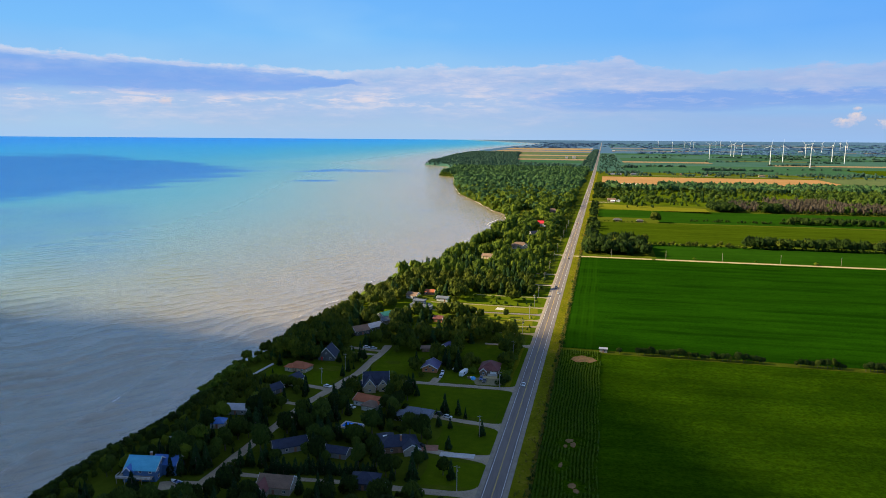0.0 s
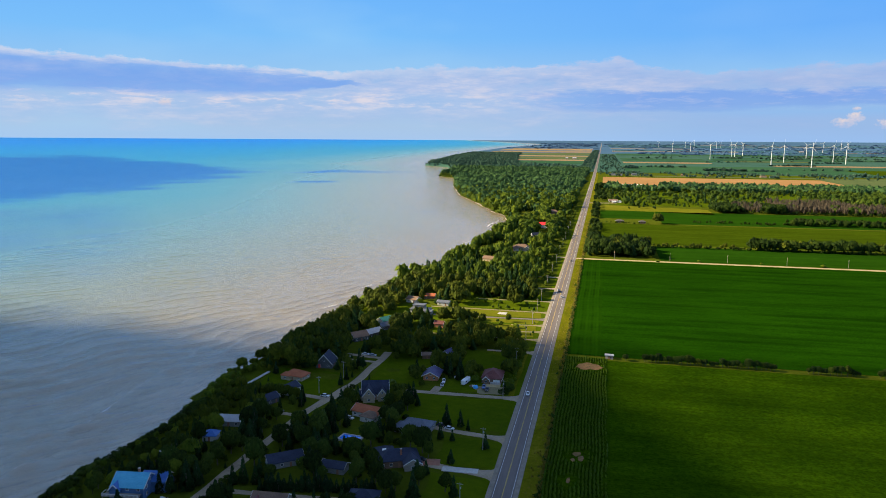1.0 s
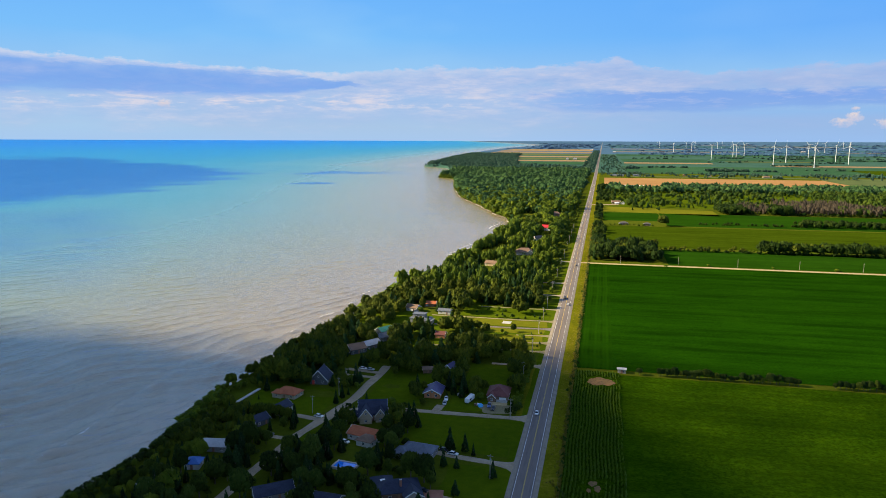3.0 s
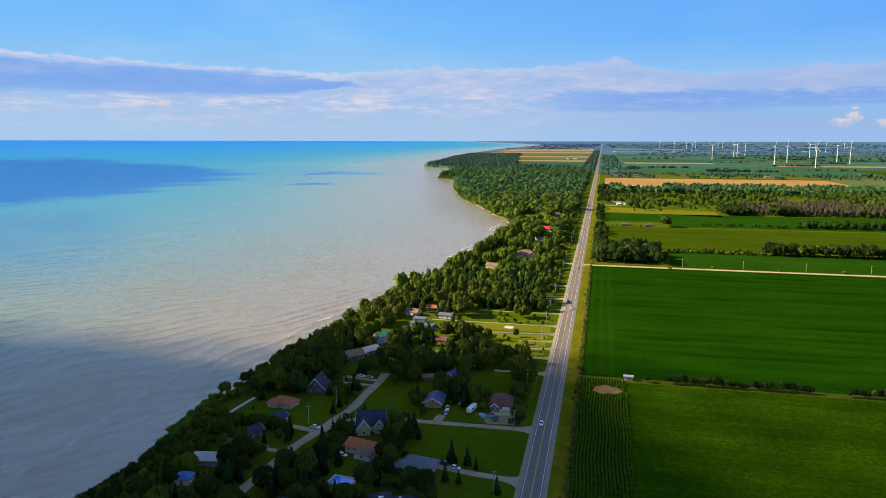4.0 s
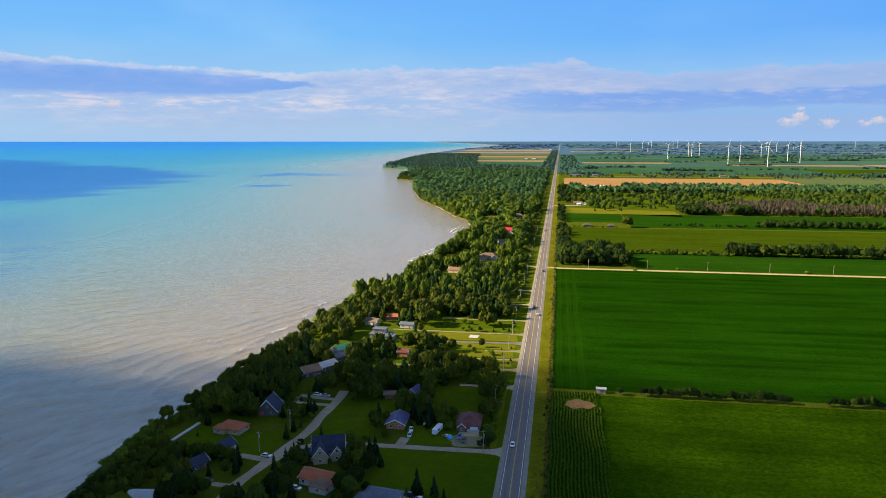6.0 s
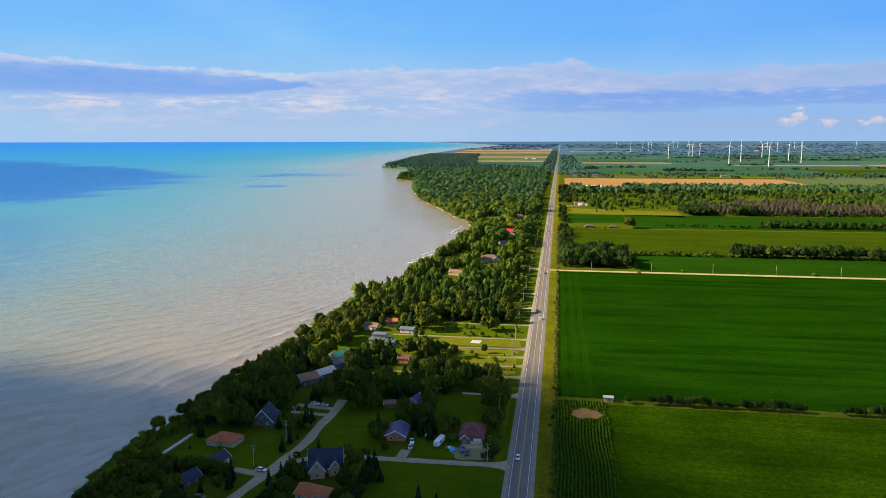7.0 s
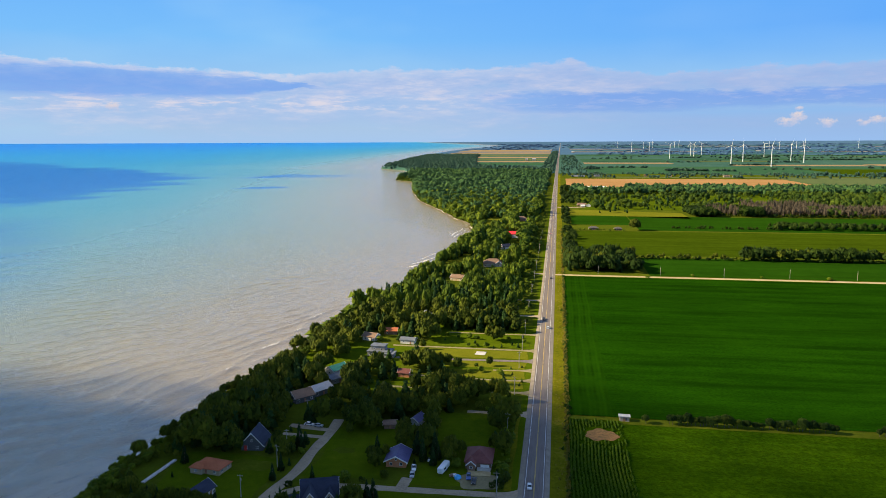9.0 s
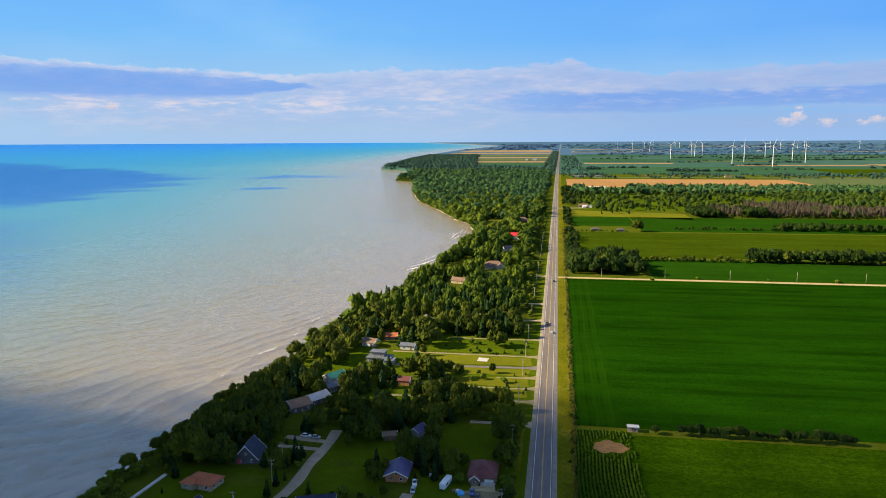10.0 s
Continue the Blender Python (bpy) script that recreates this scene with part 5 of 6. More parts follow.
    wing(h, -5.0, 5.0, 90, 9, 8, 3.0, 2.4, "hip", "navy", "brown", door=False)
    wing(h, 5.0, -5.0, 90, 8, 7, 3.0, 2.2, "gable", "navy", "stone", door=False)
    part("skylight", boxed(-6.2, -4.4, 1.8, 3.2, 5.0, 5.25), M_TRIM, h, "white skylight")
    chimney(h, 1.0, -2.8, 4.0, 7.2)
    h = house("house with purple-brown gabled roofs and a pale porch", -82, 277, 4, 13, 9, 3.0, 3.0, "gable", "brown", "stone")
    wing(h, -4.5, -4.5, 90, 8, 5.5, 2.9, 2.4, "gable", "maroon", "stone", door=False)
    house("dark hipped house among trees", -50, 288, 6, 11, 9, 2.9, 2.6, "hip", "navy", "dark")
    h = house("bungalow with a hipped grey-blue roof", -47.5, 358, -8, 14, 10, 2.9, 2.3, "hip", "slate", "grey", roof_label="grey-blue hipped roof")
    wing(h, -6.0, -3.5, 90, 7, 6, 2.7, 1.6, "hip", "slate", "grey", door=False)
    h = house("cottage with purple-blue metal roof and orange brick front", -58, 430, 92, 11, 8.5, 2.8, 2.3, "gable", "purple", "orange", roof_label="purple-blue metal roof", over=0.9)
    h = house("maroon-roofed house with a pale porch in a worn yard", -23.7, 435, 91, 14, 11, 3.0, 3.4, "hip", "maroon", "brown", roof_label="maroon shingle roof", door=False)
    wing(h, -6.6, 2.8, 0, 4.6, 3.4, 2.8, 1.7, "gable", "maroon", "brown", door=False)
    part("porch", boxed(-8.9, -7.05, -5.2, 0.4, -0.2, 1.0), M_CONCRETE, h, "pale concrete porch wall")
    part("garage_door", boxed(-7.12, -6.98, -4.6, -1.0, 0.0, 2.2), M_TRIM, h, "white garage door")
    part("terrace", boxed(-13.0, -8.95, -5.5, 4.0, -0.1, 0.25), M_DIRT, h, "sandy terrace in front of the porch")
    house("shed with a purple metal roof and grey wall", -58, 471, 72, 7.5, 5.2, 2.6, 2.0, "gable", "purple", "grey", "shed", "shed", windows=False)
    house("old brown shack with a pale door", -70, 465, 15, 6, 5, 2.3, 1.3, "gable", "brown", "brown", "shack", "shed", windows=False)
    h = house("steep navy-roofed house with white trim and red door", -125, 436, 96, 11, 10.0, 2.6, 5.6, "gable", "navy", "dark", roof_label="steep navy roof")
    part("front_door", boxed(-5.62, -5.48, 2.2, 3.5, 0.0, 2.3), M_REDDOOR, h, "red front door")
    house("cottage with a pale grey metal roof in the trees", -119, 504, 58, 12, 8, 3.0, 2.2, "gable", "grey", "dark")
    house("cottage with a dark brown roof under trees", -125, 493, 48, 11, 9, 3.0, 2.8, "gable", "brown", "dark")
    house("cottage with a green metal roof", -120, 538, 58, 11, 7.5, 3.0, 2.2, "gable", "green", "white")
    house("cottage with a low grey roof beside the green one", -116, 524, 55, 11, 8, 2.9, 1.8, "gable", "slate", "grey")
    h = house("white garden cottage with a low lilac-grey roof", -91, 605, -6, 9.5, 6, 2.7, 1.3, "gable", "slate", "white")
    h = house("modern two-tier house with flat grey roofs", -103, 576, -3, 15, 8, 3.0, 0.4, "flat", "slate", "grey", trim=False)
    wing(h, -1.5, 2.0, 0, 9, 6, 5.8, 0.4, "flat", "slate", "grey", door=False)
    wing(h, 7.0, -3.0, 0, 6, 7, 2.6, 0.4, "flat", "slate", "grey")
    house("white cottage with a brown-grey gable roof", -118, 609, -16, 9.5, 7, 2.8, 2.2, "gable", "brown", "white")
    house("small brown-roofed house in the trees", -108, 626, 4, 9, 6.5, 2.6, 1.8, "gable", "terra", "brown")
    h = house("bungalow with long grey metal roofs", -90, 668, 32, 13, 8, 2.8, 2.0, "gable", "slate", "white")
    wing(h, 3.0, 6.0, 90, 9, 7, 2.8, 2.0, "gable", "slate", "white", door=False)
    house("small red-brown hut with a lean roof", -79, 538, -5, 6.5, 5.2, 2.7, 1.8, "gable", "maroon", "orange", "hut", "hut")
    house("cream house with a brown roof in the woods", -88, 824, -18, 13, 9, 3.0, 2.6, "gable", "brown", "cream")
    h = house("large brown-roofed house with several hips", -62, 910, 6, 20, 11, 4.0, 3.6, "hip", "brown", "stone")
    wing(h, -6.0, -5.5, 90, 9, 8, 3.6, 2.8, "hip", "brown", "stone", door=False)
    wing(h, 6.5, -5.0, 90, 8, 7, 3.4, 2.6, "gable", "brown", "stone", door=False)
    house("house with a bright red metal roof in the woods", -54, 1138, -4, 17, 10, 5.4, 3.4, "gable", "red", "white", roof_label="bright red metal roof")
    house("white gabled house with a dark roof", -57, 1031, 35, 11, 8, 3.2, 3.2, "gable", "navy", "white")
    h = house("large brown house at the wood's edge", -53, 1346, 12, 17, 11, 4.5, 3.8, "hip", "brown", "brown")
    wing(h, 10, -5, 90, 9, 8, 3.0, 2.2, "gable", "brown", "cream", door=False)
    farm = "farm buildings beside the highway"
    house("brown-roofed farmhouse beside the highway", 56, 1634, 2, 18, 9, 3.6, 3.0, "gable", "brown", "brown", "farmhouse", group=farm)
    house("small white farm shed with a rounded roof", 70, 1622, 80, 9, 8, 2.6, 3.0, "gable", "white", "white", "shed", "shed", farm, windows=False)
    house("small white store shed", 58, 1618, 10, 8, 6, 2.6, 1.8, "gable", "white", "white", "shed", "shed", farm, windows=False)
    house("long low white barn at the tan grain field", 116, 2186, 1, 52, 14, 4.5, 2.2, "gable", "white", "white", "barn", "barn", farm, windows=False)
    house("grey-roofed bungalow in a roadside garden", 62, 1244, 3, 14, 9, 2.8, 2.4, "hip", "char", "brown", group=farm)
    house("grey-roofed outbuilding in a roadside garden", 98, 1240, 3, 11, 8, 2.8, 2.2, "hip", "char", "brown", "shed", "shed", farm)
    # the white field hut by the maize
    h = house("small white box hut at the field's edge", 41, 490, -2, 4.6, 2.4, 2.3, 0.2, "flat", "grey", "stone", "field_hut", "hut", "field huts", windows=False, trim=False)
    part("shutter", boxed(-0.2, 1.3, -1.25, -1.17, 0.5, 1.7), WALL["dark"], h, "dark shutter")


def small_far_building(label, x, y, w, d, z, rise, roof, wall, rot=0):
    """A far building; it stands on the rising plain."""
    X, Y, Z, k = (float(v) for v in lift(x, y, 0.3))
    h = thing("building", label, "building", "far buildings of the plain", pose(X, Y, Z, 0, 0, rot) @ Matrix.Scale(k, 4))
    part("wall", wall_bm("gable", w, d, z, rise), WALL[wall], h)
    part("roof", roof_bm("gable", w, d, z, rise), ROOF[roof], h)


def build_far_buildings():
    rng = random.Random(8)
    for x, y, w, roof, wall in ((79, 2834, 50, "slate", "grey"), (150, 2870, 20, "slate", "grey"), (420, 2890, 12, "brown", "stone"),
                                (610, 2850, 22, "brown", "cream"), (645, 2840, 30, "slate", "grey"), (330, 2890, 12, "brown", "brown")):
        small_far_building("low farm building with a gabled roof among far trees", x, y, w, 11, 3.6, 2.8, roof, wall, rng.uniform(-8, 8))
    for x, y, w in ((-164, 5085, 26), (-215, 5060, 16), (-120, 9800, 34), (150, 8200, 30), (3900, 6800, 50), (2300, 9000, 50)):
        small_far_building("pale farm halls far across the plain", x, y, w, 30, 8, 4, "grey", "stone")


build_houses()
build_far_buildings()


# ---- wind turbines ----
M_TURBINE = simple("white_turbine_paint", (0.62, 0.63, 0.65), (0.72, 0.73, 0.75), 0.2, 0.45)


def turbine_meshes():
    bm = bmesh.new()
    cone(bm, (0, 0, -2), (0, 0, 98), 2.3, 1.3, 12)
    tower = bpy.data.meshes.new("tower")
    bm.to_mesh(tower)
    bm.free()
    bm = bmesh.new()
    vs = box(bm, -2.1, 2.1, -4.5, 8.5, 98, 102.4)
    bmesh.ops.bevel(bm, geom=bm.edges[:], offset=0.8, segments=2, affect="EDGES")
    nacelle = bpy.data.meshes.new("nacelle")
    bm.to_mesh(nacelle)
    bm.free()
    bm = bmesh.new()
    cone(bm, (0, -4.4, 100), (0, -6.2, 100), 1.9, 1.6, 12)
    cone(bm, (0, -6.2, 100), (0, -7.6, 100), 1.6, 0.3, 12)
    hub = bpy.data.meshes.new("hub")
    bm.to_mesh(hub)
    bm.free()
    # a blade along +z: round root, widest at a fifth, slender tip
    V, F = [], []
    st = ((0.8, 0.55, 0.55), (4, 0.5, 0.45), (8, 0.85, 0.30), (17, 0.62, 0.2), (29, 0.38, 0.13), (40, 0.14, 0.06))
    for z, c, t in st:
        for i in range(8):
            a = 2 * math.pi * i / 8
            V.append((c * math.cos(a) + (0.4 if z > 5 else 0), t * math.sin(a), z))
    for r in range(len(st) - 1):
        for i in range(8):
            F.append((r * 8 + i, r * 8 + (i + 1) % 8, (r + 1) * 8 + (i + 1) % 8, (r + 1) * 8 + i))
    blade = np_mesh("blade", V, F, True)
    for me in (tower, nacelle, hub, blade):
        me.materials.append(M_TURBINE)
    return tower, nacelle, hub, blade


def build_turbines():
    tower, nacelle, hub, blade = turbine_meshes()
    rng = random.Random(3)
    spots = [(1054, 3943, 20), (941, 4303, 10), (1115, 4777, 0), (766, 5379, 55), (1004, 5810, 30), (1220, 6689, 75), (1080, 6404, 100), (1474, 5051, 15), (1411, 4598, 5), (1533, 5905, 80), (752, 8060, 0), (3270, 6600, 30),
             (1010, 8700, 40), (2480, 8900, 35), (1250, 11500, 50), (1500, 12500, 10), (1750, 11800, 70), (2000, 13000, 25), (2800, 10500, 95), (3300, 11000, 0), (3700, 12000, 45), (4300, 11500, 15), (4800, 11000, 60), (5600, 11500, 33), (1000, 13500, 20)]
    for x, y, spin in spots:
        X, Y, Z, k = (float(v) for v in lift(x + 0.0021 * y, y, 0))
        s = k * 1.03
        t = thing("wind_turbine", "tall white three-bladed wind turbine standing in fields", "wind turbine", "wind turbines of the plain", pose(X, Y, Z, 0, 0, rng.uniform(-35, 10)) @ Matrix.Scale(s, 4))
        part("tower", tower, None, t), part("nacelle", nacelle, None, t)
        h = part("hub", hub, None, t)
        for i in range(3):
            part("blade", blade, None, h, at=pose(0, -5.6, 100) @ pose(0, 0, 0, 0, spin + 120 * i, 0))


build_turbines()

# ---- planting ----
def ground_z(x, y):
    """Height of the ground: plain, bluff and beach."""
    s = float(x - shore_x(y))
    return float(np.interp(s, [-6, 0, 2, 5, 9, 14, 18, 24], [-13.2, -12.2, -11.3, -9.5, -6.0, -2.5, -0.6, 0.0]))


LAWN_BOXES = [(-93, -62, 412, 458), (-57, -9, 368, 403), (-49, -17, 412, 424), (-46, -20, 444, 484), (-33, -8, 326, 352), (-31, -7, 294, 317), (-146, -107, 386, 424), (-76, -9, 577, 600), (-80, -9, 604, 634), (-52, -9, 522, 573), (-152, -84, 548, 602), (-96, -68, 502, 518), (-106, -92, 352, 371), (-140, -118, 262, 274), (-85, -9, 570, 578), (-118, -88, 590, 600)]


def seg_dist(p, a, b):
    ab, ap = (b[0] - a[0], b[1] - a[1]), (p[0] - a[0], p[1] - a[1])
    t = max(0.0, min(1.0, (ab[0] * ap[0] + ab[1] * ap[1]) / max(ab[0] ** 2 + ab[1] ** 2, 1e-6)))
    return math.hypot(ap[0] - t * ab[0], ap[1] - t * ab[1])


def is_free(x, y, r, lawns=True):
    """Whether a tree of crown radius r may stand here: off lanes, lawns and houses, with the houses' fronts open."""
    for hx, hy, hr in FOOTPRINTS:
        if abs(y - hy) < 60:
            if math.hypot(x - hx, y - hy) < hr + r * 0.75:
                return False
            vx, vy = 20 - hx, 105 - hy                     # the open side that looks south to the highway
            q = math.hypot(vx, vy)
            along, side = ((x - hx) * vx + (y - hy) * vy) / q, abs((x - hx) * vy - (y - hy) * vx) / q
            if 0 < along < hr + (13 if hy < 480 else 21) and side < hr * 0.6 + r * 0.6:
                return False
    for _, _, pts, w, _ in LANES:
        for a, b in zip(pts, pts[1:]):
            if seg_dist((x, y), a, b) < w / 2 + r * 0.8:
                return False
            if seg_dist((x, y + 4), a, b) < w / 2 + r * 0.55 or (w > 3.9 and r > 2.5 and seg_dist((x - 2.5, y + 10), a, b) < w / 2 + r * 0.4):
                return False
    if lawns:
        for x0, x1, y0, y1 in LAWN_BOXES:
            if x0 - 1 < x < x1 + 1 and y0 - r < y < y1 + 1:
                return False
    return True


placed = []


def roomy(x, y, gap):
    return all((x - a) ** 2 + (y - b) ** 2 > gap * gap for a, b in placed)


def scatter(n, x0, x1, y0, y1, kinds, hmin, hmax, gap, lawns=True, follow_shore=False):
    """Throws trees into a rectangle; x0 counts from the water's edge if follow_shore."""
    for _ in range(n):
        y = tree_rng.uniform(y0, y1)
        a = float(shore_x(y)) + x0 if follow_shore else x0
        b = float(shore_x(y)) + x1 if follow_shore else x1
        x = tree_rng.uniform(a, b)
        kind = tree_rng.choice(kinds)
        h = tree_rng.uniform(hmin, hmax)
        if kind == "shrub":
            h = tree_rng.uniform(1.6, 3.4)
        r = h * (0.24 if kind == "conifer" else 0.4)
        if x > (-19 if 486 < y < 690 and h > 4 else -11) and x < 14 or not roomy(x, y, gap) or not is_free(x, y, r, lawns):
            continue
        placed.append((x, y))
        plant(kind, x, y, h, tree_rng.uniform(0.85, 1.15), ground_z(x, y) - 0.15)


# single trees that stand out
for kind, x, y, h in (("conifer", -55, 386, 6.5), ("broad", -66, 388, 10), ("broad", -63, 379, 10), ("broad", -60, 371, 8), ("broad", -67, 376, 9), ("broad", -66, 421, 7), ("broad", -68, 427, 7.5), ("broad", -64, 432, 6), ("conifer", -69, 437, 9), ("broad", -37, 438, 9), ("broad", -33, 441, 6), ("broad", -86, 452, 6),
                      ("conifer", -20, 484, 7), ("conifer", -23, 486, 6), ("conifer", -45, 488, 8), ("broad", -48, 462, 8), ("grey", -62, 478, 10), ("grey", -55, 482, 10), ("grey", -66, 485, 9), ("grey", -50, 490, 9),
                      ("light", -44, 505, 14), ("broad", -37, 500, 12), ("light", -51, 515, 13), ("broad", -30, 506, 11), ("broad", -58, 508, 12), ("conifer", -21, 532, 8), ("shrub", -24, 547, 3), ("broad", -32, 563, 6), ("light", -62, 556, 9), ("light", -50, 552, 8),
                      ("broad", -37, 618, 11), ("broad", -32, 616, 10), ("broad", -29, 621, 8), ("shrub", -46, 620, 2.5), ("conifer", -80, 566, 9), ("broad", -71, 562, 10), ("conifer", -95, 566, 8), ("conifer", -84, 530, 9),
                      ("light", -78, 610, 13), ("broad", -84, 616, 12), ("light", -74, 617, 11), ("conifer", -25, 327, 7), ("conifer", -29, 349, 6), ("conifer", -13, 344, 8), ("conifer", -18, 300, 9), ("broad", -22, 303, 8),
                      ("conifer", -146, 402, 3), ("grey", -158, 607, 11), ("grey", -152, 600, 10), ("grey", -128, 628, 10), ("light", -160, 583, 10), ("light", -166, 590, 9), ("grey", -172, 420, 7), ("grey", -168, 436, 7)):
    placed.append((x, y))
    plant(kind, x, y, h, 1.0, ground_z(x, y) - 0.1)
# conifer rows between the lawns and the woods
for i in range(22):
    x = -78 + i * 2.6
    plant("conifer", x, 676 + tree_rng.uniform(-3, 3), tree_rng.uniform(8, 12), 1.0, -0.1)
    placed.append((x, 676))
for i in range(8):
    x = -66 + i * 3.4
    if roomy(x, 646, 2):
        plant("conifer", x, 648 + tree_rng.uniform(-4, 4), tree_rng.uniform(6, 10), 1.0, -0.1)
for i in range(16):
    plant("conifer", -98 + i * 2.6, 334 - i * 0.9 + tree_rng.uniform(-1.5, 1.5), tree_rng.uniform(6, 9), 1.0, -0.1)
for i in range(7):
    plant("conifer", -141 + i * 2.6, 434 + tree_rng.uniform(-0.6, 0.6), tree_rng.uniform(7, 8.5), 1.15, -0.1)
scatter(160, 22, 52, 536, 660, ("light", "light", "grey", "shrub"), 7, 11, 5.0, False, True)
# a clipped row of conifers behind the garages, a dark group beside the lane
for i in range(20):
    x, y = -92 + 2.263 * i, 288 + 0.421 * i
    plant("conifer", x + tree_rng.uniform(-0.4, 0.4), y + tree_rng.uniform(-0.5, 0.5), tree_rng.uniform(5.5, 8), 1.3, -0.1)
    placed.append((x, y))
for x, y in ((-96, 342), (-91, 341), (-88, 344), (-100, 348), (-87, 349)):
    plant("conifer", x, y, tree_rng.uniform(8, 11), 1.3, -0.1)
    placed.append((x, y))
# the tall clipped hedge beside the lane
for i in range(22):
    x, y = -149 + 1.45 * i, 382.5 - 0.08 * i
    plant("broad" if i % 3 else "conifer", x + tree_rng.uniform(-0.6, 0.6), y + tree_rng.uniform(-0.8, 0.8), tree_rng.uniform(5, 7.5), 0.9, -0.1)
    placed.append((x, y))
# shrubs on the bluff, then the shore woods, gardens, roadside
scatter(900, 8, 20, 230, 420, ("shrub",), 2, 3, 2.2, False, True)
scatter(800, 19, 28, 230, 420, ("shrub", "shrub", "broad", "light"), 2.5, 4.5, 2.6, False, True)
scatter(600, 15, 28, 420, 690, ("shrub", "shrub", "shrub", "broad", "light"), 3, 6, 2.8, False, True)
scatter(700, 27, 40, 230, 420, ("broad", "broad", "light", "conifer"), 4, 7, 3.6, True, True)
scatter(420, 40, 58, 230, 420, ("broad", "broad", "conifer", "light"), 7, 12, 4.6, True, True)
scatter(1200, 26, 56, 420, 690, ("broad", "broad", "conifer", "light", "conifer", "broad"), 8, 14, 4.6, True, True)
scatter(1500, -142, -14, 235, 480, ("broad", "broad", "conifer", "conifer", "broad", "shrub"), 6, 12, 4.2)
scatter(3600, -142, -14, 230, 690, ("broad", "broad", "conifer", "conifer", "light", "broad", "broad", "broad"), 7, 13.5, 5.2)
scatter(2600, -142, -16, 232, 482, ("broad", "broad", "conifer", "broad", "broad"), 7.5, 13.5, 3.9)
scatter(1100, -150, -13, 230, 690, ("shrub", "broad", "conifer", "shrub"), 2.5, 4.5, 3.4)
scatter(60, -17, -11.5, 410, 486, ("shrub",), 2, 3, 1.5, False)
scatter(40, -70, -10, 600, 636, ("shrub", "conifer"), 2, 4, 5.0, False)
scatter(40, -60, -10, 524, 574, ("shrub", "conifer"), 2, 3, 6.0, False)
# the copse at the side road, its hedgerow, the hedge at the maize
scatter(420, 19, 92, 884, 978, ("dark", "dark", "broad", "dark", "conifer"), 9, 17, 5.8)
scatter(90, 92, 215, 974, 986, ("broad", "shrub"), 4, 7, 4.0)
scatter(420, 216, 620, 977, 991, ("dark", "dark", "dark", "broad"), 10, 15, 4.6)
HEDGE = "hedge shrubs at the maize"
plant("dark", 51, 488, 4.5, 1.2, 0, HEDGE)
for a, b in ((62, 139), (155, 183), (193, 300)):
    x = a
    while x < b:
        plant(tree_rng.choice(("dark", "dark", "dark", "broad")), x, 488.5 + tree_rng.uniform(-0.7, 0.7), tree_rng.uniform(3.0, 6.5), 0.95, 0, HEDGE)
        x += tree_rng.uniform(1.2, 3.2)
plant("broad", 122, 1238, 17, 1.1)
plant("broad", 128, 1246, 11, 1.2)
for i in range(8):
    plant("shrub", 40 + i * 9 + tree_rng.uniform(-2, 2), 1226 + tree_rng.uniform(-3, 3), 3.0)
plant("shrub", 141, 872, 2.2, 1.6), plant("shrub", 206, 872, 2.0, 1.6), plant("shrub", 268, 872, 2.2, 2.0), plant("shrub", 96, 858, 2.0, 2.0)


rest = plant_all({"tree": 300, "conifer": 220, "shrub": 290})
stamp("grove", "leafy trees of the shore gardens standing close together", "trees", rest["broad"], "mid", M_GROVE, 41)
stamp("copse", "dark green trees of the copse and hedgerows", "trees", rest["dark"], "low", M_HEDGE, 46)
stamp("grove", "dark conifers among the shore gardens", "trees", rest["conifer"], "cone", M_WOODCON, 42)
stamp("thicket", "low shrubs crowding the bluff and gardens", "shrubs", rest["shrub"], "far", M_WOOD, 43)


# ---- woods too dense to count ----
def spread(n, fx, y0, y1, h, keep=None, gap=0.0, wide=(0.55, 0.9)):
    """Trees over an area: fx(y) gives x from and to; no two closer than gap."""
    out, cells = [], {}
    for _ in range(n):
        y = wr.uniform(y0, y1)
        a, b = fx(y)
        x = wr.uniform(a, b)
        if keep and not keep(x, y):
            continue
        if gap:
            c = (int(x // gap), int(y // gap))
            if any((x - u) ** 2 + (y - v) ** 2 < gap * gap for i in (-1, 0, 1) for j in (-1, 0, 1) for u, v in cells.get((c[0] + i, c[1] + j), ())):
                continue
            cells.setdefault(c, []).append((x, y))
        top = max(4.0, (-x - 8) * 0.56) if -60 < x < 0 and y < 1400 else 99.0        # lower towards the highway
        out.append((x, y, ground_z(x, y) if x < 0 else 0.0, min(wr.uniform(*h), top), wr.uniform(*wide)))
    return out


def split(trees, share):
    return [t for i, t in enumerate(trees) if (i * 7919) % 100 >= share * 100], [t for i, t in enumerate(trees) if (i * 7919) % 100 < share * 100]


wr = random.Random(17)


